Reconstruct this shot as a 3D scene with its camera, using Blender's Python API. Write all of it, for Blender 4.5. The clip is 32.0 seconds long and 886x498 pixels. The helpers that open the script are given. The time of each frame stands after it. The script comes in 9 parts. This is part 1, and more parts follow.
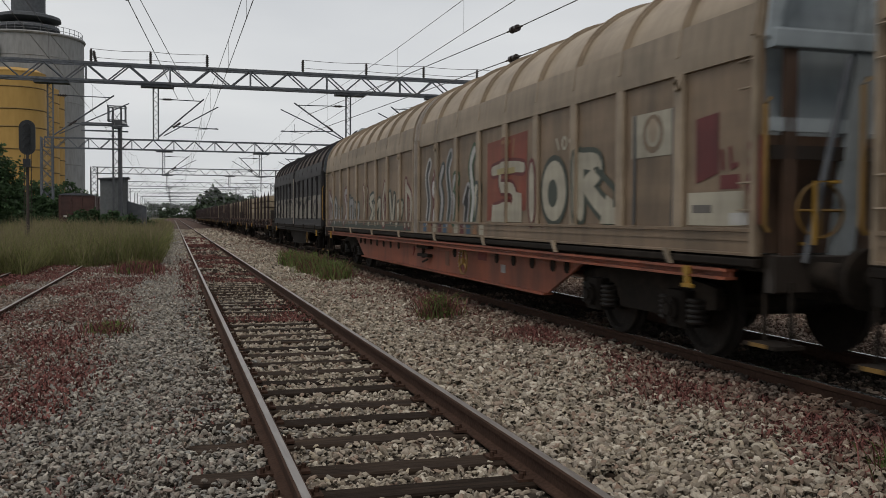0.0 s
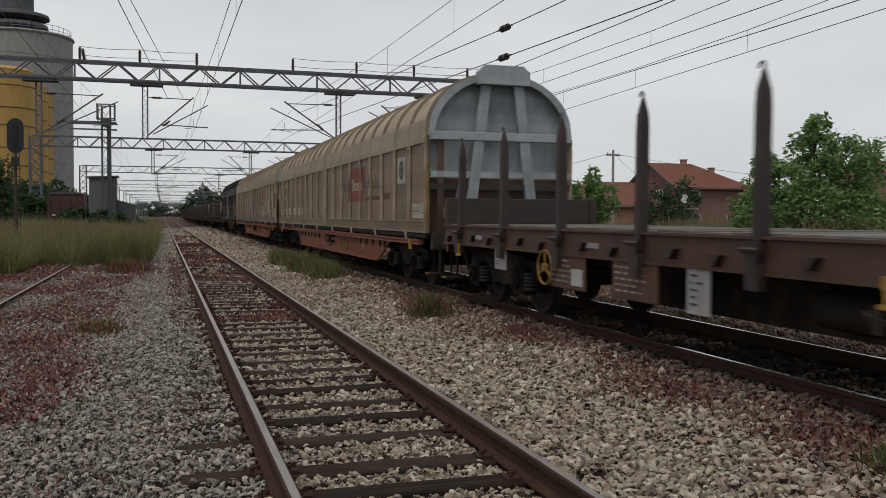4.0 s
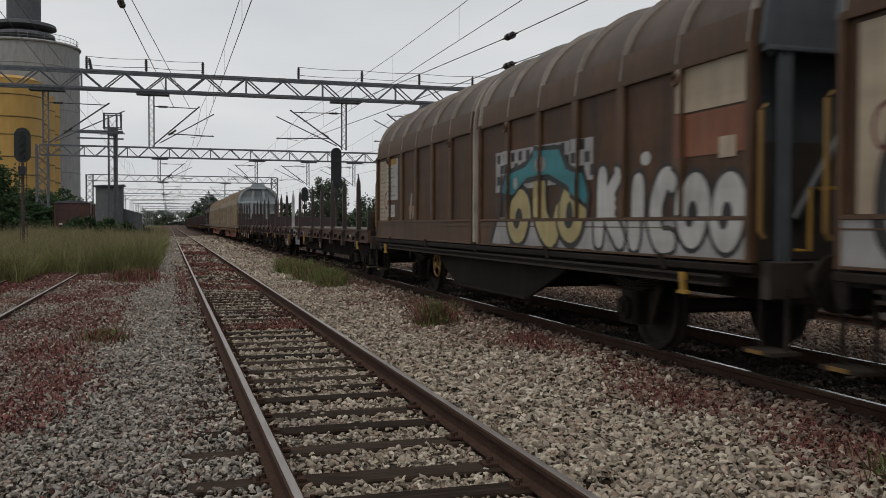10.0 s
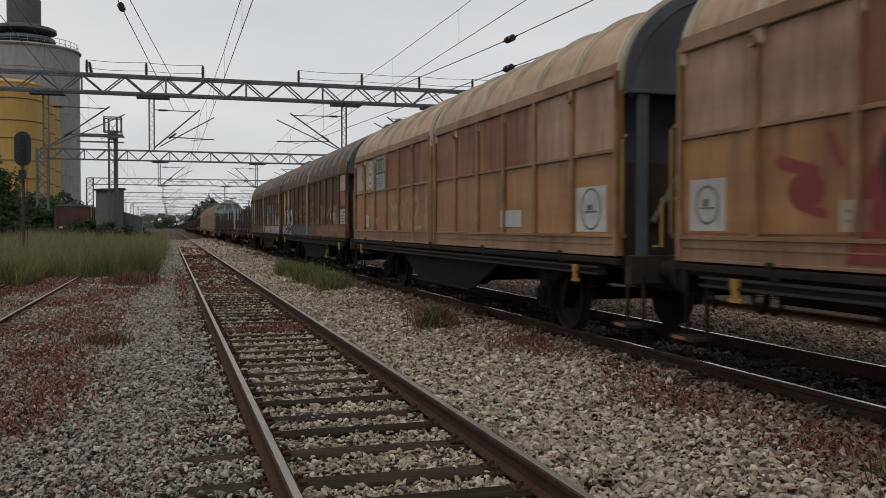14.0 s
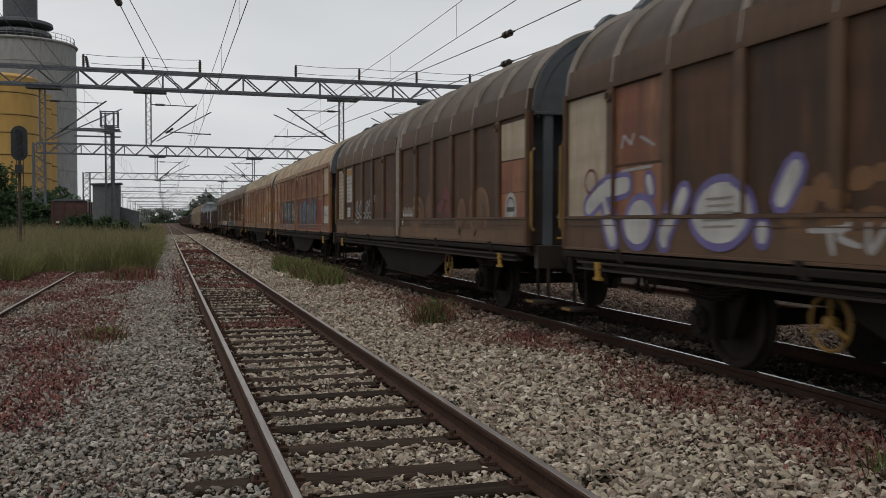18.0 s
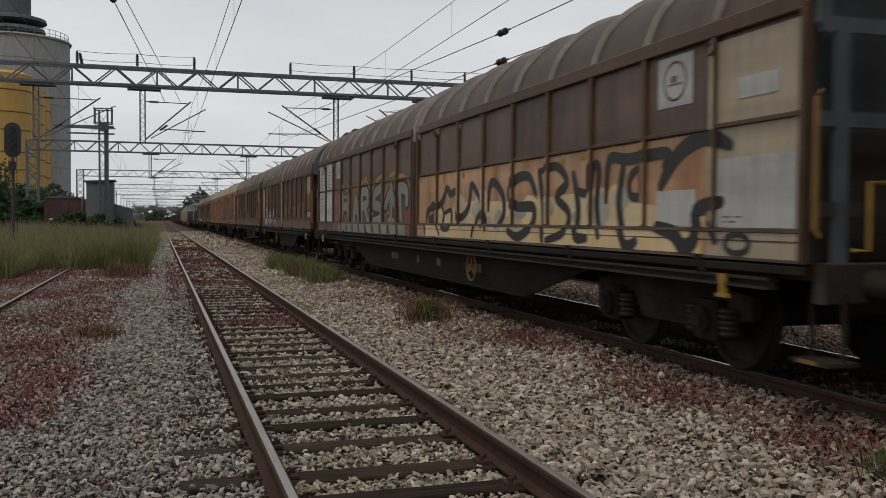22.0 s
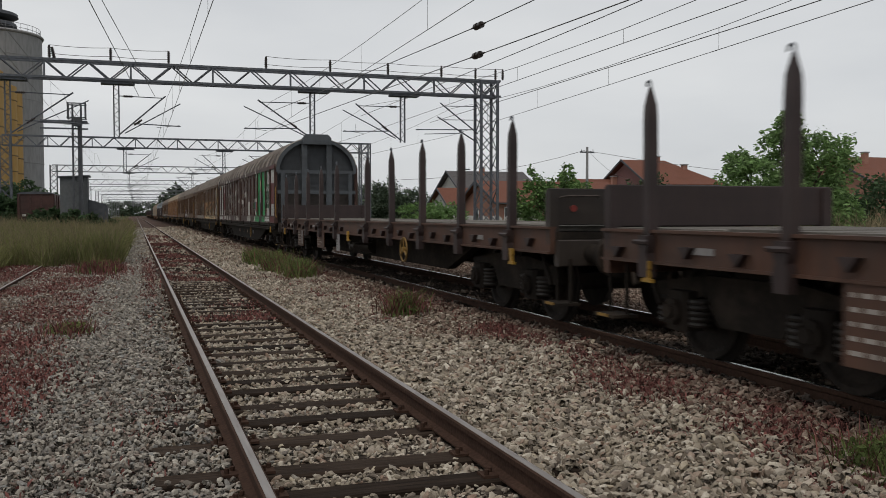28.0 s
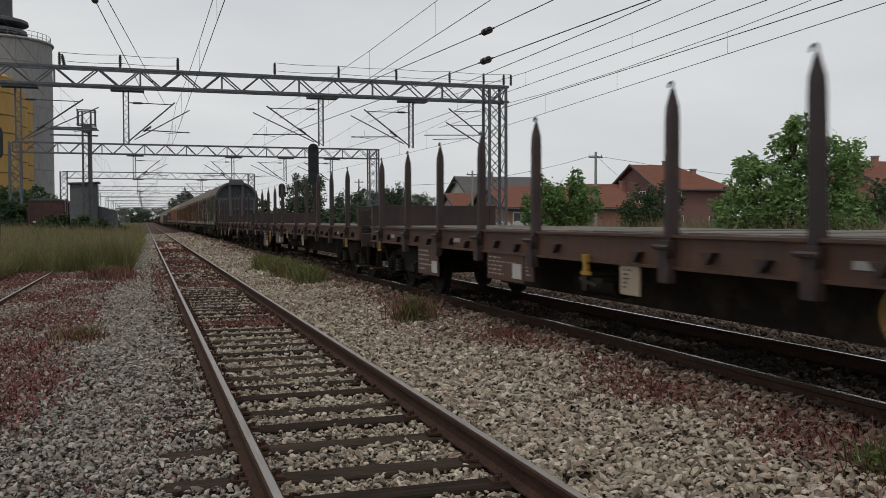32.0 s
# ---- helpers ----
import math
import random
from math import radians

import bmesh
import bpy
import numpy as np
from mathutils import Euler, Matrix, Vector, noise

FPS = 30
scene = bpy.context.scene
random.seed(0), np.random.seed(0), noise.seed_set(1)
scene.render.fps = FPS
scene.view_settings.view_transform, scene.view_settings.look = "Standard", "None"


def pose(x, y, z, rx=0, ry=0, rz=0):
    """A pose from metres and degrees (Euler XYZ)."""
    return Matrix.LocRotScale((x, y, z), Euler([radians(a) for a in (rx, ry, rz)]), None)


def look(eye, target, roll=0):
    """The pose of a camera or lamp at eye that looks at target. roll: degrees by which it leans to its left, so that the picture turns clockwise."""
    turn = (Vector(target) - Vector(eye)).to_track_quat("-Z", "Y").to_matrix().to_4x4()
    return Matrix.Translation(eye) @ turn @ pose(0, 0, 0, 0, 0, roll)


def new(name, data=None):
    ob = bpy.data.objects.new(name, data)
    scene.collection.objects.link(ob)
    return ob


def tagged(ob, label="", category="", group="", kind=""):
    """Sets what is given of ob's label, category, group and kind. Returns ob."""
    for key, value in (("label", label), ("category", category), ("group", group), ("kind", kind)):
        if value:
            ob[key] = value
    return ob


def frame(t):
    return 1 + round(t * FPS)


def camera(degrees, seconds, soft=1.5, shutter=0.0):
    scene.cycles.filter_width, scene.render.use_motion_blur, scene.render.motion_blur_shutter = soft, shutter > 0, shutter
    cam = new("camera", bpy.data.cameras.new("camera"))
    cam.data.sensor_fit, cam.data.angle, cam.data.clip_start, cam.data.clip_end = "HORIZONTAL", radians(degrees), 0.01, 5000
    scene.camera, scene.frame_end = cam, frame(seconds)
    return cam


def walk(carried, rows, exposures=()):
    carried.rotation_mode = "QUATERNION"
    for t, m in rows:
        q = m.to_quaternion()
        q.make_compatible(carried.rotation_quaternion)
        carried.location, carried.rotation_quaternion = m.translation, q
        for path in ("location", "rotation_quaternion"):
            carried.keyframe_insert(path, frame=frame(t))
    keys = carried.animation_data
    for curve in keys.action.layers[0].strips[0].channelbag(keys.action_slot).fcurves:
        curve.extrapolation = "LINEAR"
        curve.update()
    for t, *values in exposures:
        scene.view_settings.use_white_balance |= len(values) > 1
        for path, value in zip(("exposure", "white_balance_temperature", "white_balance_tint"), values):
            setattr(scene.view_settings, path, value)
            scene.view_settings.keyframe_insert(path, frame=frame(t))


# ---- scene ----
cam = camera(51.95, 32.0, soft=0.35, shutter=0.3)
PATH = [
    (0, look((-0.006, 0.006, 1.607), (2.839, 9.587, 1.261), 0.32)),
    (0.5, look((-0.006, 0.003, 1.610), (2.864, 9.575, 1.249), 0.39)),
    (1, look((-0.008, 0.002, 1.608), (2.879, 9.569, 1.254), 0.39)),
    (1.5, look((-0.006, -0.000, 1.611), (2.905, 9.560, 1.255), 0.40)),
    (2, look((-0.006, 0.004, 1.611), (2.931, 9.557, 1.272), 0.56)),
    (2.5, look((-0.006, 0.006, 1.607), (2.938, 9.557, 1.280), 0.67)),
    (3, look((-0.004, -0.001, 1.610), (2.953, 9.547, 1.284), 0.63)),
    (3.5, look((-0.004, -0.000, 1.610), (2.950, 9.548, 1.271), 0.51)),
    (5.5, look((0.002, 0.001, 1.611), (2.937, 9.552, 1.212), -0.02)),
    (6, look((0.000, 0.000, 1.610), (2.942, 9.550, 1.240), -0.00)),
    (6.5, look((0.001, -0.003, 1.611), (2.948, 9.547, 1.271), 0.05)),
    (7, look((-0.002, -0.003, 1.611), (2.970, 9.539, 1.277), 0.09)),
    (7.5, look((-0.001, -0.000, 1.612), (2.986, 9.537, 1.273), 0.15)),
    (8, look((-0.003, 0.001, 1.613), (2.979, 9.541, 1.290), 0.20)),
    (8.5, look((-0.003, 0.002, 1.614), (2.957, 9.549, 1.300), 0.22)),
    (9, look((-0.008, -0.000, 1.612), (2.919, 9.557, 1.311), 0.24)),
    (9.5, look((-0.009, -0.002, 1.612), (2.887, 9.565, 1.317), 0.25)),
    (10, look((-0.006, -0.003, 1.611), (2.881, 9.567, 1.338), 0.19)),
    (10.5, look((-0.008, -0.010, 1.612), (2.874, 9.562, 1.365), 0.20)),
    (11, look((-0.004, -0.004, 1.611), (2.867, 9.571, 1.359), 0.11)),
    (11.5, look((-0.008, -0.010, 1.614), (2.856, 9.568, 1.361), 0.07)),
    (12, look((-0.009, -0.011, 1.613), (2.880, 9.560, 1.381), 0.12)),
    (12.5, look((-0.005, -0.008, 1.616), (2.889, 9.561, 1.404), 0.13)),
    (13, look((-0.007, -0.009, 1.611), (2.874, 9.565, 1.397), 0.11)),
    (13.5, look((-0.007, -0.002, 1.613), (2.852, 9.578, 1.376), 0.08)),
    (14, look((-0.007, -0.004, 1.612), (2.877, 9.567, 1.369), 0.07)),
    (14.5, look((-0.008, 0.007, 1.612), (2.875, 9.579, 1.359), 0.02)),
    (16.5, look((-0.007, 0.011, 1.612), (2.880, 9.581, 1.318), 0.11)),
    (17, look((-0.008, 0.005, 1.617), (2.888, 9.572, 1.318), 0.13)),
    (17.5, look((-0.010, 0.004, 1.616), (2.896, 9.568, 1.320), 0.17)),
    (18, look((-0.009, 0.004, 1.615), (2.905, 9.566, 1.319), 0.15)),
    (18.5, look((-0.011, 0.005, 1.613), (2.920, 9.562, 1.321), 0.19)),
    (19, look((-0.010, 0.012, 1.611), (2.919, 9.569, 1.319), 0.19)),
    (19.5, look((-0.007, 0.010, 1.610), (2.919, 9.568, 1.318), 0.15)),
    (20, look((-0.009, 0.008, 1.613), (2.925, 9.563, 1.299), 0.13)),
    (20.5, look((-0.008, 0.011, 1.615), (2.948, 9.559, 1.288), 0.15)),
    (21, look((-0.010, 0.013, 1.614), (2.961, 9.556, 1.291), 0.26)),
    (21.5, look((-0.016, 0.008, 1.614), (2.963, 9.549, 1.303), 0.30)),
    (22, look((-0.014, 0.012, 1.617), (2.959, 9.554, 1.300), 0.30)),
    (22.5, look((-0.017, 0.009, 1.614), (2.963, 9.549, 1.289), 0.33)),
    (23, look((-0.013, 0.008, 1.613), (2.977, 9.545, 1.295), 0.33)),
    (23.5, look((-0.010, 0.007, 1.616), (2.976, 9.546, 1.301), 0.32)),
    (24, look((-0.009, 0.003, 1.614), (2.973, 9.543, 1.302), 0.31)),
    (24.5, look((-0.009, 0.006, 1.614), (2.984, 9.542, 1.289), 0.35)),
    (25, look((-0.007, 0.003, 1.612), (3.033, 9.523, 1.264), 0.45)),
    (25.5, look((-0.002, 0.004, 1.615), (3.096, 9.505, 1.248), 0.39)),
    (27.5, look((0.002, 0.005, 1.616), (3.184, 9.478, 1.238), -0.04)),
    (28, look((0.004, 0.000, 1.615), (3.206, 9.466, 1.232), -0.02)),
    (28.5, look((0.003, 0.000, 1.613), (3.223, 9.460, 1.230), 0.06)),
    (29, look((0.001, 0.002, 1.616), (3.215, 9.464, 1.247), 0.05)),
    (29.5, look((0.001, 0.003, 1.614), (3.181, 9.477, 1.269), 0.04)),
    (30, look((0.002, 0.009, 1.614), (3.168, 9.489, 1.285), 0.01)),
    (30.5, look((0.001, 0.010, 1.613), (3.156, 9.494, 1.294), -0.06)),
    (31, look((0.003, 0.008, 1.614), (3.139, 9.498, 1.297), -0.08)),
    (31.5, look((0.002, 0.006, 1.611), (3.130, 9.499, 1.298), -0.09)),
    (32, look((0.001, 0.013, 1.612), (3.115, 9.510, 1.289), -0.17)),
]

walk(cam, PATH, exposures=[(0, 0), (6.2, 0), (6.75, -0.16), (7.25, -0.16), (7.8, 0), (32, 0)])

# ---------------------------------------------------------------- light
world = bpy.data.worlds.new("overcast_sky")
scene.world = world
world.use_nodes = True
wn, wl = world.node_tree.nodes, world.node_tree.links
sky = wn.new("ShaderNodeTexSky")
sky.sky_type, sky.sun_disc = "NISHITA", False
sky.sun_elevation, sky.sun_rotation = radians(59), radians(217)
cloud = wn.new("ShaderNodeTexNoise")
cloud.inputs["Scale"].default_value, cloud.inputs["Detail"].default_value = 1.6, 5
coord = wn.new("ShaderNodeTexCoord")
stretch = wn.new("ShaderNodeMapping")
stretch.inputs["Scale"].default_value = (1, 1, 3.5)
wl.new(coord.outputs["Generated"], stretch.inputs["Vector"])
wl.new(stretch.outputs["Vector"], cloud.inputs["Vector"])
ramp = wn.new("ShaderNodeValToRGB")
ramp.color_ramp.elements[0].position, ramp.color_ramp.elements[1].position = 0.32, 0.72
ramp.color_ramp.elements[0].color = (0.535, 0.555, 0.585, 1)
ramp.color_ramp.elements[1].color = (0.735, 0.745, 0.75, 1)
wl.new(cloud.outputs["Fac"], ramp.inputs["Fac"])
veil = wn.new("ShaderNodeBackground")
veil.inputs["Strength"].default_value = 1.0
wl.new(ramp.outputs["Color"], veil.inputs["Color"])
blue = wn.new("ShaderNodeBackground")
blue.inputs["Strength"].default_value = 0.1
wl.new(sky.outputs["Color"], blue.inputs["Color"])
both = wn.new("ShaderNodeMixShader")
both.inputs["Fac"].default_value = 0.95
wl.new(blue.outputs[0], both.inputs[1])
wl.new(veil.outputs[0], both.inputs[2])
wl.new(both.outputs[0], wn["World Output"].inputs["Surface"])
sun = new("sun", bpy.data.lights.new("sun", "SUN"))
sun.data.energy, sun.data.angle, sun.data.color = 1.0, radians(20), (1, 0.93, 0.84)
sun.matrix_world = look((-13, -17, 36), (0, 0, 0))


# ---------------------------------------------------------------- materials
def material(name, low, high, rough=0.8, metal=0.0, grain=30.0, blotch=1.5, dirt=None, dirt_at=(0.5, 0.75), bump=0.15, island=0.0, pieces=0.0, stretch=(1, 1, 1), spec=0.3, streak=None, bands=0.0):
    """A weathered surface: fine grain between two colours, larger stains of a third, a little relief."""
    m = bpy.data.materials.new(name)
    m.use_nodes = True
    n, l = m.node_tree.nodes, m.node_tree.links
    p = n["Principled BSDF"]
    tc = n.new("ShaderNodeTexCoord")
    info = n.new("ShaderNodeObjectInfo")
    off = n.new("ShaderNodeVectorMath")
    off.operation = "MULTIPLY_ADD"
    off.inputs[1].default_value = (17, 31, 23)
    l.new(info.outputs["Random"], off.inputs[0])
    l.new(tc.outputs["Object"], off.inputs[2])
    mp = n.new("ShaderNodeMapping")
    mp.inputs["Scale"].default_value = stretch
    l.new(off.outputs[0], mp.inputs["Vector"])
    fine = n.new("ShaderNodeTexNoise")
    fine.inputs["Scale"].default_value, fine.inputs["Detail"].default_value = grain, 6
    l.new(mp.outputs[0], fine.inputs["Vector"])
    large = n.new("ShaderNodeTexNoise")
    large.inputs["Scale"].default_value, large.inputs["Detail"].default_value = blotch, 7
    large.inputs["Roughness"].default_value = 0.65
    l.new(mp.outputs[0], large.inputs["Vector"])
    mix = n.new("ShaderNodeMixRGB")
    mix.inputs[1].default_value, mix.inputs[2].default_value = (*low, 1), (*high, 1)
    add = n.new("ShaderNodeMath")
    add.operation = "MULTIPLY_ADD"
    add.inputs[1].default_value = 0.6
    half = n.new("ShaderNodeMath")
    half.operation = "MULTIPLY"
    half.inputs[1].default_value = 0.4
    l.new(large.outputs["Fac"], half.inputs[0])
    l.new(fine.outputs["Fac"], add.inputs[0])
    l.new(half.outputs[0], add.inputs[2])
    sharp = n.new("ShaderNodeMapRange")
    sharp.inputs["From Min"].default_value, sharp.inputs["From Max"].default_value = 0.33, 0.67
    l.new(add.outputs[0], sharp.inputs["Value"])
    l.new(sharp.outputs[0], mix.inputs[0])
    colour = mix.outputs[0]
    if island or pieces:
        geo = n.new("ShaderNodeNewGeometry")
        tone = n.new("ShaderNodeMapRange")
        tone.inputs["To Min"].default_value, tone.inputs["To Max"].default_value = 1 - (island or pieces), 1 + (island or pieces)
        l.new(geo.outputs["Random Per Island"] if island else info.outputs["Random"], tone.inputs["Value"])
        scale = n.new("ShaderNodeVectorMath")
        scale.operation = "SCALE"
        l.new(colour, scale.inputs[0])
        l.new(tone.outputs[0], scale.inputs["Scale"])
        colour = scale.outputs[0]
    if dirt:
        mask = n.new("ShaderNodeMapRange")
        mask.inputs["From Min"].default_value, mask.inputs["From Max"].default_value = dirt_at
        l.new(large.outputs["Fac"], mask.inputs["Value"])
        over = n.new("ShaderNodeMixRGB")
        over.inputs[2].default_value = (*dirt, 1)
        l.new(mask.outputs[0], over.inputs[0])
        l.new(colour, over.inputs[1])
        colour = over.outputs[0]
    if streak:
        # runs of rust and dirt down the sheet
        tint, lo, hi = streak[:3]
        run = n.new("ShaderNodeMapping")
        run.inputs["Scale"].default_value = (3, 4.6, 0.75)
        l.new(off.outputs[0], run.inputs["Vector"])
        lines = n.new("ShaderNodeTexNoise")
        lines.inputs["Scale"].default_value, lines.inputs["Detail"].default_value = 1.0, 5
        l.new(run.outputs[0], lines.inputs["Vector"])
        band = n.new("ShaderNodeMath")
        band.operation = "MULTIPLY_ADD"
        band.inputs[1].default_value = 0.55
        share = n.new("ShaderNodeMath")
        share.operation = "MULTIPLY"
        share.inputs[1].default_value = 0.45
        l.new(large.outputs["Fac"], share.inputs[0])
        l.new(lines.outputs["Fac"], band.inputs[0])
        l.new(share.outputs[0], band.inputs[2])
        cut = n.new("ShaderNodeMapRange")
        cut.inputs["From Min"].default_value, cut.inputs["From Max"].default_value = lo, hi
        cut.inputs["To Max"].default_value = streak[3] if len(streak) > 3 else 0.8
        l.new(band.outputs[0], cut.inputs["Value"])
        runs = n.new("ShaderNodeMixRGB")
        runs.inputs[2].default_value = (*tint, 1)
        l.new(cut.outputs[0], runs.inputs[0])
        l.new(colour, runs.inputs[1])
        colour = runs.outputs[0]
    if bands:
        # long faint bands of tone, imitating the shading of steps pressed into the sheets
        lay = n.new("ShaderNodeMapping")
        lay.inputs["Scale"].default_value = (0.3, 0.22, 3.4)
        l.new(off.outputs[0], lay.inputs["Vector"])
        zones = n.new("ShaderNodeTexNoise")
        zones.inputs["Scale"].default_value, zones.inputs["Detail"].default_value = 1.0, 3
        l.new(lay.outputs[0], zones.inputs["Vector"])
        tone_ = n.new("ShaderNodeMapRange")
        tone_.inputs["From Min"].default_value, tone_.inputs["From Max"].default_value = 0.36, 0.64
        tone_.inputs["To Min"].default_value, tone_.inputs["To Max"].default_value = 1 - bands, 1 + bands
        l.new(zones.outputs["Fac"], tone_.inputs["Value"])
        stepped = n.new("ShaderNodeVectorMath")
        stepped.operation = "SCALE"
        l.new(colour, stepped.inputs[0])
        l.new(tone_.outputs[0], stepped.inputs["Scale"])
        colour = stepped.outputs[0]
    l.new(colour, p.inputs["Base Color"])
    p.inputs["Roughness"].default_value, p.inputs["Metallic"].default_value = rough, metal
    p.inputs["Specular IOR Level"].default_value = spec
    if bump:
        b = n.new("ShaderNodeBump")
        b.inputs["Strength"].default_value, b.inputs["Distance"].default_value = bump, 0.01
        l.new(fine.outputs["Fac"], b.inputs["Height"])
        l.new(b.outputs[0], p.inputs["Normal"])
    return m


def painted(name, c, dirt=(0.05, 0.04, 0.032), amount=(0.48, 0.8), rough=0.56, streak=0, spec=0.36):
    """Wagon paint: dull, streaked downwards, soiled."""
    runs = streak or ([v * 0.45 for v in c], 0.52, 0.72, 0.42)
    return material(name, [v * 0.8 for v in c], [min(1, v * 1.12) for v in c], rough, 0, 7, 0.9, dirt, amount, 0.06, stretch=(1, 1.6, 0.35), spec=spec, streak=runs, bands=0.14)


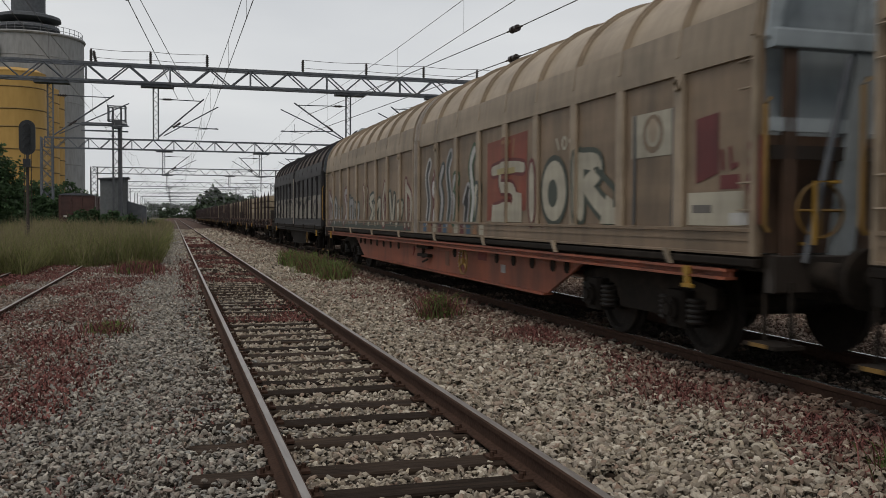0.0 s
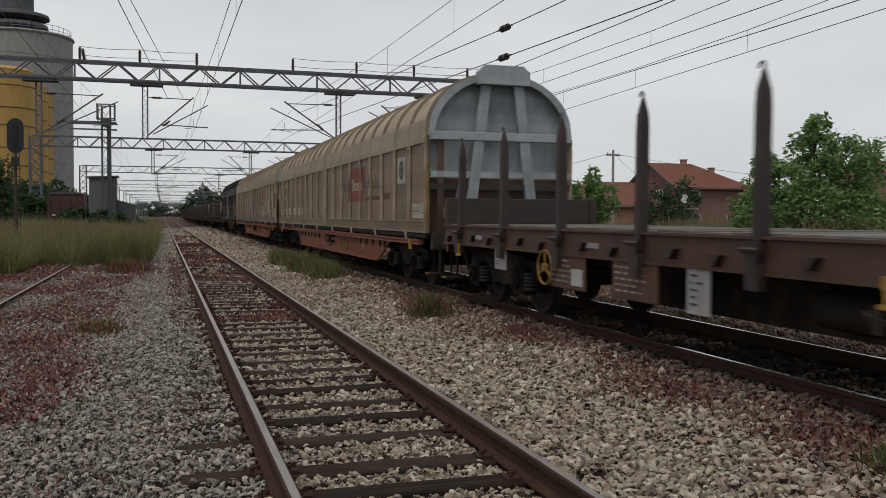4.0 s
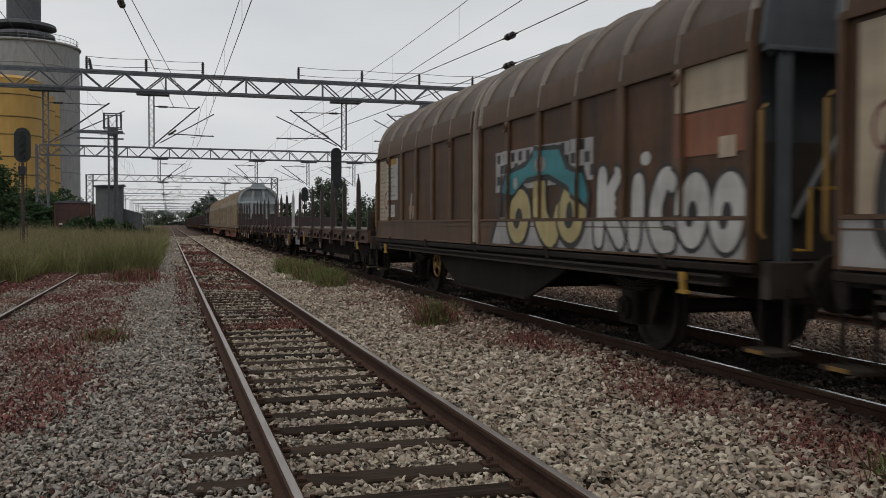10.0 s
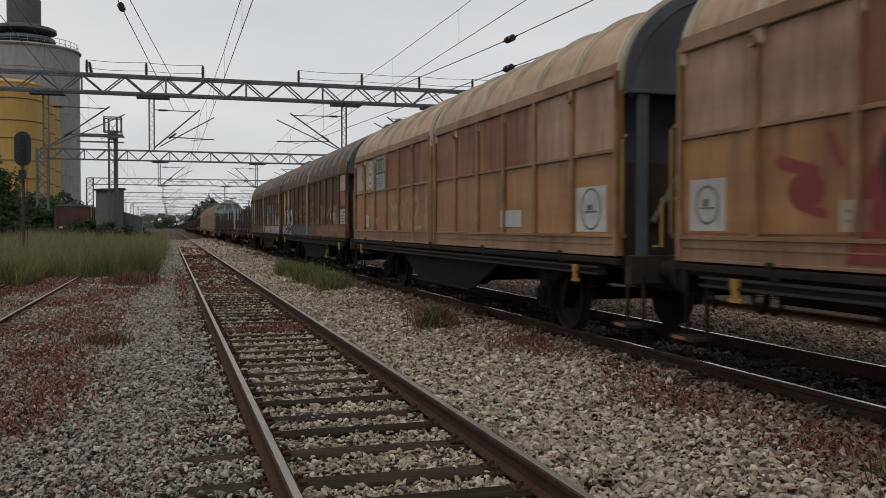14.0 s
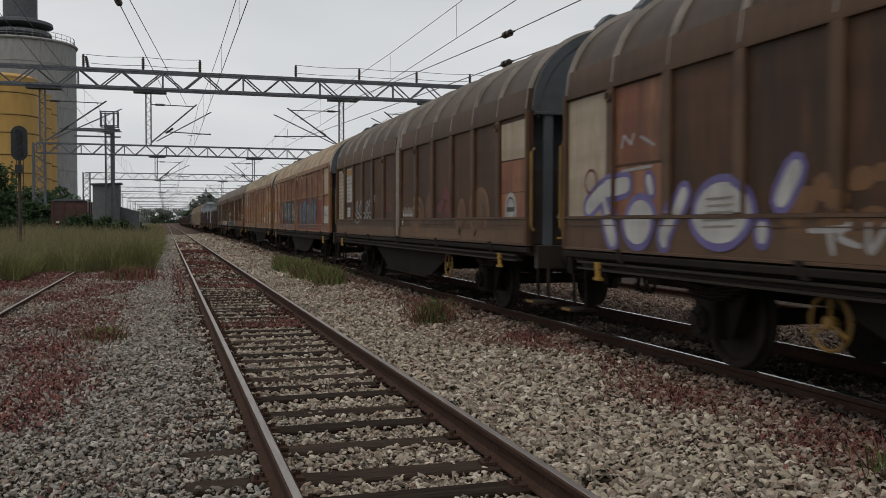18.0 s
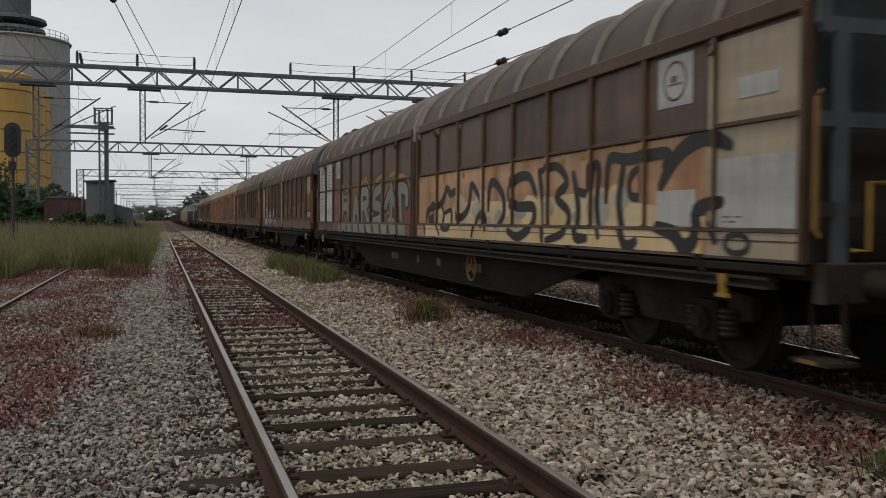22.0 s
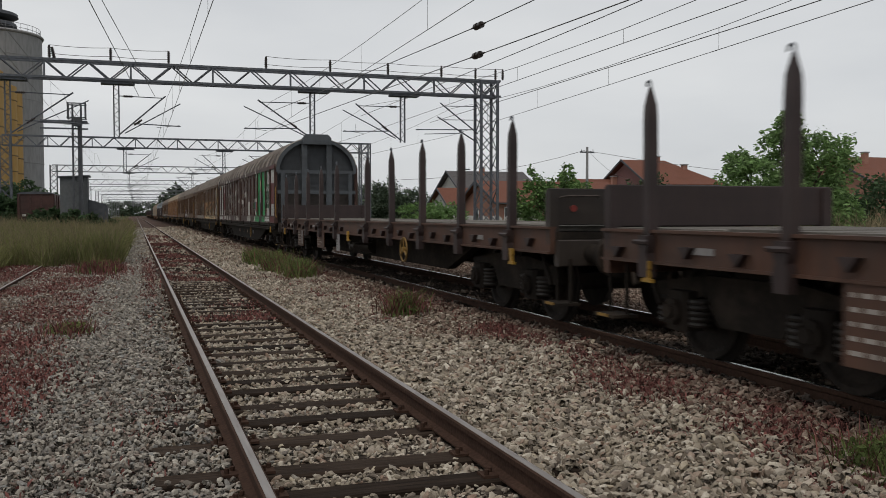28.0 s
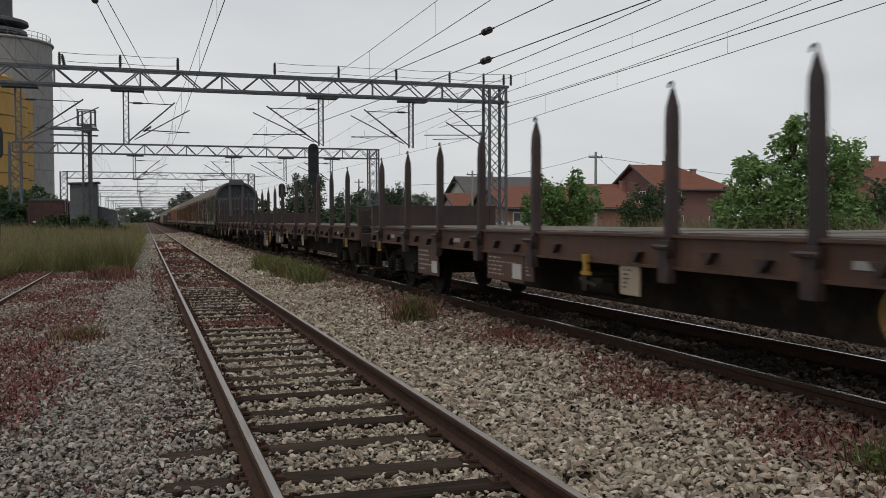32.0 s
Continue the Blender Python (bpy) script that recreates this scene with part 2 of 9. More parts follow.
M = {
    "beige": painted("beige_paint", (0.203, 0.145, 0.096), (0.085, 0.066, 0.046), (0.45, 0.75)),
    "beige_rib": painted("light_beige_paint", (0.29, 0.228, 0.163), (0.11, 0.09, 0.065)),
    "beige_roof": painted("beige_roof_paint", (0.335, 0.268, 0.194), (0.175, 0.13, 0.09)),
    "orange": painted("orange_frame_paint", (0.285, 0.085, 0.045), (0.09, 0.042, 0.03), (0.45, 0.75)),
    "roof_rib_pale": painted("dusty_pale_roof_rib", (0.44, 0.385, 0.30), (0.27, 0.22, 0.165), (0.5, 0.9)),
    # near-black: grime plus the shade of the gaps between wagons, held in the colour
    "end_grime_shade": painted("sooty_shaded_end", (0.035, 0.027, 0.022), (0.018, 0.014, 0.012)),
    "spray_pale": painted("thin_pale_spray", (0.30, 0.29, 0.285), (0.15, 0.13, 0.12), (0.5, 0.85)),
    "cream_spray": painted("cream_spray", (0.36, 0.33, 0.26), (0.2, 0.17, 0.12), (0.55, 0.95)),
    "spray_grey_green": painted("grey_green_spray", (0.046, 0.056, 0.043), (0.03, 0.032, 0.026), (0.5, 0.9)),
    "teal_dark": painted("dull_teal_spray", (0.042, 0.056, 0.052), (0.03, 0.03, 0.026), (0.5, 0.85)),
    "apricot": painted("apricot_spray", (0.23, 0.115, 0.055), (0.10, 0.05, 0.03), (0.5, 0.8)),
    "peach": painted("peach_spray", (0.48, 0.29, 0.165), (0.28, 0.125, 0.055), (0.45, 0.65)),
    "pale_yellow": painted("pale_yellow_spray", (0.64, 0.45, 0.22), (0.56, 0.46, 0.31), (0.45, 0.65)),
    "hand_ochre": painted("worn_ochre_enamel", (0.21, 0.12, 0.028), (0.09, 0.05, 0.02), (0.5, 0.85)),
    "steel_blue": painted("grey_blue_paint", (0.29, 0.325, 0.345), (0.10, 0.095, 0.085), (0.5, 0.9)),
    "slate": painted("slate_paint", (0.046, 0.05, 0.055), (0.026, 0.024, 0.022)),
    "brown_warm": painted("sun_faded_brown_paint", (0.118, 0.072, 0.05), (0.045, 0.028, 0.019), (0.42, 0.64), 0.55, ((0.13, 0.06, 0.035), 0.55, 0.72)),
    "slate_light": painted("worn_slate_paint", (0.072, 0.081, 0.09), (0.045, 0.046, 0.048)),
    "brown": painted("brown_paint", (0.084, 0.043, 0.023), (0.031, 0.02, 0.0135), (0.42, 0.66), 0.62, ((0.105, 0.05, 0.027), 0.53, 0.72), spec=0.24),
    "brown_rib": painted("worn_brown_paint", (0.098, 0.057, 0.034), (0.037, 0.024, 0.017), spec=0.24),
    "brown_roof": painted("dusty_brown_roof", (0.074, 0.052, 0.039), (0.036, 0.025, 0.019), spec=0.22),
    "brown_light": painted("pale_seam_paint", (0.33, 0.295, 0.262), (0.19, 0.155, 0.13)),
    "choc": painted("chocolate_paint", (0.060, 0.031, 0.024), (0.035, 0.022, 0.018), (0.6, 1.0)),
    "night": painted("night_blue_paint", (0.026, 0.024, 0.026), (0.015, 0.013, 0.012)),
    "tan": painted("tan_paint", (0.315, 0.155, 0.06), (0.165, 0.066, 0.026), (0.42, 0.68), 0.55, ((0.115, 0.045, 0.02), 0.5, 0.68)),
    "tan_post": painted("worn_tan_paint", (0.25, 0.145, 0.08), (0.13, 0.06, 0.03), (0.45, 0.7)),
    "tan_rib": painted("faded_tan_paint", (0.37, 0.25, 0.162), (0.24, 0.12, 0.06), (0.5, 0.8), 0.6, ((0.14, 0.06, 0.03), 0.56, 0.74)),
    "rust": painted("rusted_panel", (0.19, 0.07, 0.037), (0.34, 0.165, 0.085), (0.48, 0.7), 0.6, ((0.055, 0.023, 0.015), 0.46, 0.66)),
    "rust_pale": painted("pale_rusting_panel", (0.36, 0.225, 0.15), (0.17, 0.075, 0.042), (0.45, 0.72), 0.6, ((0.10, 0.04, 0.024), 0.5, 0.7)),
    "rust_soft": painted("rusty_orange_panel", (0.27, 0.108, 0.05), (0.115, 0.042, 0.022), (0.42, 0.7), 0.5, ((0.07, 0.03, 0.016), 0.5, 0.68)),
    "ghost_spray": painted("worn_thin_spray", (0.33, 0.255, 0.175), (0.28, 0.14, 0.055), (0.44, 0.62)),
    "faded_red": painted("faded_red_spray", (0.20, 0.05, 0.03), (0.16, 0.065, 0.03), (0.45, 0.7)),
    "red": painted("red_paint", (0.17, 0.027, 0.021), (0.08, 0.02, 0.016), (0.55, 0.95)),
    "maroon": painted("maroon_paint", (0.11, 0.022, 0.022), (0.05, 0.02, 0.018), (0.55, 0.95)),
    "maroon_van": painted("faded_van_paint", (0.072, 0.034, 0.028), (0.03, 0.02, 0.018)),
    "white": painted("soiled_white_paint", (0.46, 0.44, 0.40), (0.24, 0.21, 0.17), (0.55, 0.95)),
    "cream": painted("cream_panel", (0.35, 0.285, 0.205), (0.22, 0.13, 0.07), (0.5, 0.75)),
    "panel_white": painted("white_panel", (0.41, 0.40, 0.38), (0.25, 0.24, 0.22), (0.6, 1.0)),
    "black": painted("black_paint", (0.02, 0.02, 0.02), (0.035, 0.03, 0.026)),
    "grey_paint": painted("grey_spray", (0.23, 0.21, 0.178), (0.12, 0.10, 0.085), (0.5, 0.9)),
    "teal": painted("teal_spray", (0.03, 0.16, 0.18), (0.03, 0.06, 0.06), (0.6, 1.0)),
    "sand": painted("sand_spray", (0.34, 0.28, 0.13), (0.16, 0.12, 0.07), (0.6, 1.0)),
    "ochre": painted("ochre_spray", (0.36, 0.21, 0.05), (0.15, 0.08, 0.03), (0.55, 0.95)),
    "faint_orange": painted("rubbed_orange_spray", (0.13, 0.07, 0.034), (0.075, 0.043, 0.026), (0.4, 0.7)),
    "orange_spray": painted("orange_spray", (0.17, 0.085, 0.036), (0.055, 0.034, 0.024), (0.45, 0.7)),
    "blue": painted("blue_spray", (0.045, 0.085, 0.14), (0.03, 0.045, 0.065), (0.6, 1.0)),
    "violet": painted("violet_spray", (0.12, 0.10, 0.24), (0.06, 0.05, 0.08), (0.6, 1.0)),
    "green": painted("green_spray", (0.025, 0.235, 0.075), (0.03, 0.10, 0.05), (0.6, 1.0)),
    "dark_green": painted("dark_green_spray", (0.035, 0.075, 0.035), (0.03, 0.05, 0.03), (0.6, 1.0)),
    "yellow": painted("yellow_paint", (0.32, 0.185, 0.03), (0.12, 0.07, 0.02), (0.6, 1.0)),
    "dusty_sill": painted("dusty_brown_sill", (0.13, 0.073, 0.036), (0.05, 0.03, 0.02)),
    "flat_brown": painted("flat_wagon_brown", (0.086, 0.041, 0.026), (0.047, 0.03, 0.023), (0.45, 0.7), 0.65, ((0.10, 0.075, 0.06), 0.58, 0.74, 0.5)),
    "stake": painted("stake_paint", (0.034, 0.022, 0.021), (0.055, 0.034, 0.028), (0.5, 0.8), 0.55),
    "frame_dark": painted("oily_brown_frame", (0.016, 0.0125, 0.01), (0.033, 0.025, 0.019), (0.5, 0.8), 0.75, spec=0.12),
    "dusty_edge": painted("dust_covered_step_edge", (0.03, 0.024, 0.019), (0.022, 0.017, 0.014), (0.5, 0.8), 0.7, spec=0.18),
    "spring_grey": painted("rubbed_spring_steel", (0.032, 0.027, 0.023), (0.015, 0.012, 0.01), (0.45, 0.7), 0.6),
    "ice": painted("pale_blue_spray", (0.24, 0.34, 0.36), (0.14, 0.17, 0.17), (0.55, 0.9)),
    "salmon": painted("faded_salmon_spray", (0.20, 0.085, 0.05), (0.09, 0.05, 0.033), (0.45, 0.72)),
    "print": painted("faded_print", (0.12, 0.11, 0.10), (0.2, 0.18, 0.15), (0.5, 0.8)),
    "grime": material("brake_dust_grime", (0.011, 0.009, 0.0075), (0.027, 0.021, 0.0165), 0.85, 0, 20, 2, (0.048, 0.036, 0.027), (0.48, 0.72), spec=0.15),
    "wheel": material("wheel_steel", (0.016, 0.014, 0.012), (0.036, 0.029, 0.025), 0.75, 0.2, 25, 3, (0.05, 0.038, 0.03), (0.5, 0.75), spec=0.2),
    "plank": material("grey_deck_timber", (0.075, 0.066, 0.056), (0.17, 0.155, 0.135), 0.9, 0, 22, 2, pieces=0.25, stretch=(0.3, 3, 1)),
    "timber": material("sawn_timber", (0.20, 0.155, 0.10), (0.36, 0.30, 0.22), 0.9, 0, 10, 2, pieces=0.25),
    "sleeper": material("oiled_sleeper_timber", (0.014, 0.010, 0.008), (0.048, 0.034, 0.025), 0.95, 0, 16, 3, (0.085, 0.058, 0.04), (0.58, 0.8), 0.8, pieces=0.35, stretch=(0.25, 3, 3), spec=0.08),
    "rail": material("rusted_rail_steel", (0.032, 0.018, 0.013), (0.072, 0.041, 0.029), 0.9, 0.0, 40, 4, bump=0.3, spec=0.1),
    "rail_top": material("worn_rail_head", (0.24, 0.21, 0.19), (0.38, 0.345, 0.32), 0.42, 0.8, 30, 4, bump=0.04, stretch=(1, 0.1, 1)),
    "rail_top_bright": material("polished_rail_head", (0.5, 0.5, 0.5), (0.62, 0.62, 0.62), 0.22, 0.9, 30, 4, bump=0.03, stretch=(1, 0.1, 1)),
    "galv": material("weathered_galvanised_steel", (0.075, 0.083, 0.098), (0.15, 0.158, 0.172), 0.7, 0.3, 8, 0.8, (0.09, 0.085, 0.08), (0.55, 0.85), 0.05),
    # the same steel with distance haze mixed into its colour
    "galv_hazed": material("hazed_mast_steel", (0.13, 0.135, 0.145), (0.2, 0.205, 0.215), 0.8, 0.1, 3, 0.5, bump=0),
    "wire": material("overhead_wire_copper", (0.11, 0.108, 0.106), (0.19, 0.185, 0.18), 0.6, 0.5, 5, 1, bump=0),
    "insulator": material("brown_insulator_glaze", (0.022, 0.016, 0.014), (0.04, 0.03, 0.026), 0.3, 0, 20, 2, bump=0),
    "signal": material("signal_black_enamel", (0.012, 0.013, 0.015), (0.03, 0.032, 0.035), 0.5, 0, 12, 2, bump=0.03),
    "lens": material("unlit_signal_glass", (0.02, 0.03, 0.045), (0.035, 0.05, 0.07), 0.15, 0, 10, 2, bump=0, spec=0.6),
    "post": material("rusted_post_paint", (0.035, 0.027, 0.023), (0.075, 0.06, 0.052), 0.8, 0.1, 14, 2),
    "concrete": material("weathered_silo_concrete", (0.205, 0.205, 0.205), (0.30, 0.30, 0.297), 0.95, 0, 3, 0.12, (0.12, 0.115, 0.11), (0.5, 0.75), 0.1, stretch=(1, 1, 0.25)),
    "silo_yellow": material("yellow_silo_sheet", (0.34, 0.205, 0.058), (0.43, 0.265, 0.08), 0.7, 0, 2, 0.15, (0.34, 0.21, 0.06), (0.5, 0.8), 0.05, stretch=(1, 1, 0.3)),
    "silo_seam": material("stained_silo_seam", (0.13, 0.085, 0.035), (0.2, 0.13, 0.05), 0.8, 0, 3, 0.4),
    "dark_metal": material("dark_roof_metal", (0.062, 0.066, 0.074), (0.11, 0.115, 0.125), 0.7, 0.2, 3, 0.4),
    "hut_render": material("grey_hut_render", (0.105, 0.112, 0.118), (0.15, 0.156, 0.16), 0.95, 0, 6, 0.6, (0.08, 0.08, 0.078), (0.5, 0.8)),
    "house_pink": material("dusty_pink_render", (0.16, 0.085, 0.08), (0.21, 0.115, 0.105), 0.95, 0, 10, 0.6, (0.18, 0.10, 0.09), (0.5, 0.8)),
    "house_brick": material("orange_brick_render", (0.27, 0.135, 0.10), (0.35, 0.19, 0.14), 0.95, 0, 10, 0.6),
    "house_white": material("pale_house_render", (0.42, 0.41, 0.39), (0.52, 0.51, 0.48), 0.95, 0, 8, 0.5),
    "roof_tile": material("red_clay_roof_tile", (0.12, 0.045, 0.028), (0.18, 0.074, 0.048), 0.9, 0, 12, 0.8, (0.13, 0.06, 0.045), (0.5, 0.8), 0.3),
    "roof_grey": material("grey_roof_tile", (0.07, 0.065, 0.065), (0.12, 0.11, 0.11), 0.9, 0, 12, 0.8),
    "glass": material("window_glass", (0.03, 0.035, 0.04), (0.06, 0.065, 0.07), 0.12, 0, 5, 1, bump=0, spec=0.6),
    "frame_white": material("white_window_frame", (0.62, 0.62, 0.6), (0.72, 0.72, 0.7), 0.6, 0, 10, 2),
    "bark": material("tree_bark", (0.045, 0.036, 0.028), (0.10, 0.08, 0.062), 0.95, 0, 25, 2, bump=0.5),
    "leaf_walnut": material("broad_green_leaf", (0.11, 0.185, 0.062), (0.215, 0.335, 0.12), 0.6, 0, 8, 0.6, island=0.45, bump=0),
    "leaf_bush": material("fresh_green_leaf", (0.085, 0.155, 0.05), (0.165, 0.265, 0.085), 0.65, 0, 8, 0.6, island=0.45, bump=0),
    "leaf_dark": material("dark_green_leaf", (0.03, 0.058, 0.026), (0.062, 0.102, 0.044), 0.7, 0, 6, 0.4, island=0.5, bump=0),
    # far leaves, lightened in colour to carry the haze
    "leaf_hazed": material("hazed_foliage", (0.045, 0.066, 0.042), (0.075, 0.102, 0.062), 0.9, 0, 3, 0.2, island=0.4, bump=0),
    "grass": material("meadow_grass", (0.12, 0.13, 0.046), (0.24, 0.235, 0.095), 0.85, 0, 4, 0.35, (0.08, 0.10, 0.036), (0.5, 0.75), 0, island=0.4),
    "dull_weed": material("dull_olive_weed", (0.045, 0.042, 0.02), (0.10, 0.085, 0.042), 0.9, 0, 6, 0.5, bump=0, island=0.4),
    "straw": material("dry_grass_stalk", (0.15, 0.125, 0.072), (0.25, 0.21, 0.125), 0.9, 0, 6, 0.5, bump=0, island=0.35),
    "weed": material("green_weed", (0.085, 0.125, 0.036), (0.185, 0.215, 0.075), 0.8, 0, 6, 0.5, bump=0, island=0.4),
    "sorrel": material("red_brown_sorrel", (0.10, 0.038, 0.033), (0.185, 0.076, 0.064), 0.9, 0, 6, 0.6, bump=0, island=0.45),
}


def stone_material(name, colours, rough=0.92):
    """Broken stone: every piece takes one of several hues, with grain and dust on it."""
    m = material(name, (0.62, 0.6, 0.58), (1, 1, 1), rough, 0, 26, 2.5, bump=0.5, spec=0.15)
    n, l = m.node_tree.nodes, m.node_tree.links
    p = n["Principled BSDF"]
    grain = p.inputs["Base Color"].links[0].from_socket
    geo = n.new("ShaderNodeNewGeometry")
    hue = n.new("ShaderNodeValToRGB")
    e = hue.color_ramp.elements
    for k in range(len(colours) - 2):
        e.new(0.5)
    for k, c in enumerate(colours):
        e[k].position, e[k].color = k / (len(colours) - 1), (*c, 1)
    l.new(geo.outputs["Random Per Island"], hue.inputs[0])
    mul = n.new("ShaderNodeVectorMath")
    mul.operation = "MULTIPLY"
    l.new(grain, mul.inputs[0])
    l.new(hue.outputs[0], mul.inputs[1])
    l.new(mul.outputs[0], p.inputs["Base Color"])
    return m


def leafy(name, share):
    """Lets light through the blades and leaves."""
    n, l = M[name].node_tree.nodes, M[name].node_tree.links
    p, out = n["Principled BSDF"], n["Material Output"]
    through_ = n.new("ShaderNodeBsdfTranslucent")
    l.new(p.inputs["Base Color"].links[0].from_socket, through_.inputs["Color"])
    mix = n.new("ShaderNodeMixShader")
    mix.inputs[0].default_value = share
    l.new(p.outputs[0], mix.inputs[1])
    l.new(through_.outputs[0], mix.inputs[2])
    l.new(mix.outputs[0], out.inputs["Surface"])


for key in ("leaf_walnut", "leaf_bush", "leaf_dark", "grass", "straw", "weed"):
    leafy(key, 0.4)

M["stone"] = stone_material("limestone_ballast", ((0.468, 0.414, 0.333), (0.18, 0.149, 0.115), (0.378, 0.329, 0.257), (0.63, 0.572, 0.477), (0.297, 0.211, 0.16), (0.432, 0.387, 0.32), (0.153, 0.126, 0.104), (0.522, 0.45, 0.342)))
M["stone_grey"] = stone_material("small_dusty_ballast", ((0.40, 0.372, 0.322), (0.15, 0.128, 0.11), (0.308, 0.284, 0.248), (0.52, 0.485, 0.42), (0.23, 0.178, 0.148), (0.27, 0.27, 0.256), (0.355, 0.324, 0.275)))
M["stone_rusty"] = stone_material("brake_dust_ballast", ((0.28, 0.215, 0.17), (0.11, 0.074, 0.058), (0.20, 0.148, 0.118), (0.36, 0.29, 0.235), (0.13, 0.075, 0.056), (0.23, 0.175, 0.14)))
M["stone_darkest"] = stone_material("darkest_ballast", ((0.11, 0.088, 0.073), (0.04, 0.032, 0.027), (0.075, 0.06, 0.05), (0.05, 0.037, 0.03)))


def ground_material():
    """Crushed stone on the track bed, red-brown weeds in patches, meadow soil beyond."""
    m = bpy.data.materials.new("track_bed_and_meadow")
    m.use_nodes = True
    n, l = m.node_tree.nodes, m.node_tree.links
    p = n["Principled BSDF"]
    geo = n.new("ShaderNodeNewGeometry")
    cells = n.new("ShaderNodeTexVoronoi")
    cells.inputs["Scale"].default_value = 17
    l.new(geo.outputs["Position"], cells.inputs["Vector"])
    tone = n.new("ShaderNodeSeparateColor")
    l.new(cells.outputs["Color"], tone.inputs[0])
    gravel = n.new("ShaderNodeValToRGB")
    # far darker than the stones: shade of the gaps between them, put into the colour
    gravel.color_ramp.elements[0].color, gravel.color_ramp.elements[1].color = (0.025, 0.019, 0.015, 1), (0.13, 0.105, 0.084, 1)
    l.new(tone.outputs[0], gravel.inputs[0])
    patch = n.new("ShaderNodeTexNoise")
    patch.inputs["Scale"].default_value, patch.inputs["Detail"].default_value = 0.55, 7
    l.new(geo.outputs["Position"], patch.inputs["Vector"])
    xyz = n.new("ShaderNodeSeparateXYZ")
    l.new(geo.outputs["Position"], xyz.inputs[0])
    wob = n.new("ShaderNodeMath")
    wob.operation = "MULTIPLY_ADD"
    wob.inputs[1].default_value = 2.4
    l.new(patch.outputs["Fac"], wob.inputs[0])
    l.new(xyz.outputs["X"], wob.inputs[2])
    zone = n.new("ShaderNodeMapRange")
    zone.inputs["From Min"].default_value, zone.inputs["From Max"].default_value = -0.6, 0.9
    zone.inputs["To Min"].default_value, zone.inputs["To Max"].default_value = 0.62, 0.16
    l.new(wob.outputs[0], zone.inputs["Value"])
    much = n.new("ShaderNodeMath")
    much.operation = "SUBTRACT"
    l.new(patch.outputs["Fac"], much.inputs[0])
    inv = n.new("ShaderNodeMath")
    inv.operation = "SUBTRACT"
    inv.inputs[0].default_value = 0.92
    l.new(zone.outputs[0], inv.inputs[1])
    l.new(inv.outputs[0], much.inputs[1])
    away = n.new("ShaderNodeMapRange")
    away.inputs["From Min"].default_value, away.inputs["From Max"].default_value = 30, 75
    away.inputs["To Max"].default_value = 0.3
    l.new(xyz.outputs["Y"], away.inputs["Value"])
    more = n.new("ShaderNodeMath")
    l.new(much.outputs[0], more.inputs[0])
    l.new(away.outputs[0], more.inputs[1])
    # gravel drops to half its tone from the busy track rightwards
    darken = n.new("ShaderNodeMapRange")
    darken.inputs["From Min"].default_value, darken.inputs["From Max"].default_value = 4.9, 6.2
    darken.inputs["To Min"].default_value, darken.inputs["To Max"].default_value = 1, 0.5
    l.new(wob.outputs[0], darken.inputs["Value"])
    darkened = n.new("ShaderNodeVectorMath")
    darkened.operation = "SCALE"
    l.new(gravel.outputs[0], darkened.inputs[0])
    l.new(darken.outputs[0], darkened.inputs["Scale"])
    red = n.new("ShaderNodeMapRange")
    red.inputs["From Min"].default_value, red.inputs["From Max"].default_value = -0.06, 0.06
    l.new(more.outputs[0], red.inputs["Value"])
    weeds = n.new("ShaderNodeMixRGB")
    weeds.inputs[2].default_value = (0.085, 0.052, 0.042, 1)
    l.new(red.outputs[0], weeds.inputs[0])
    l.new(darkened.outputs[0], weeds.inputs[1])
    far = n.new("ShaderNodeMapRange")
    far.inputs["From Min"].default_value, far.inputs["From Max"].default_value = -2.6, -1.9
    far.inputs["To Min"].default_value, far.inputs["To Max"].default_value = 1, 0
    l.new(wob.outputs[0], far.inputs["Value"])
    right = n.new("ShaderNodeMapRange")
    right.inputs["From Min"].default_value, right.inputs["From Max"].default_value = 18.0, 19.2
    l.new(wob.outputs[0], right.inputs["Value"])
    either = n.new("ShaderNodeMath")
    either.operation = "MAXIMUM"
    l.new(far.outputs[0], either.inputs[0])
    l.new(right.outputs[0], either.inputs[1])
    turf = n.new("ShaderNodeValToRGB")
    turf.color_ramp.elements[0].color, turf.color_ramp.elements[1].color = (0.035, 0.04, 0.015, 1), (0.085, 0.09, 0.034, 1)
    l.new(patch.outputs["Fac"], turf.inputs[0])
    done = n.new("ShaderNodeMixRGB")
    l.new(either.outputs[0], done.inputs[0])
    l.new(weeds.outputs[0], done.inputs[1])
    l.new(turf.outputs[0], done.inputs[2])
    l.new(done.outputs[0], p.inputs["Base Color"])
    p.inputs["Roughness"].default_value = 0.95
    p.inputs["Specular IOR Level"].default_value = 0.1
    b = n.new("ShaderNodeBump")
    b.inputs["Strength"].default_value, b.inputs["Distance"].default_value = 0.9, 0.03
    l.new(cells.outputs["Distance"], b.inputs["Height"])
    b.invert = True
    l.new(b.outputs[0], p.inputs["Normal"])
    return m


M["ground"] = ground_material()


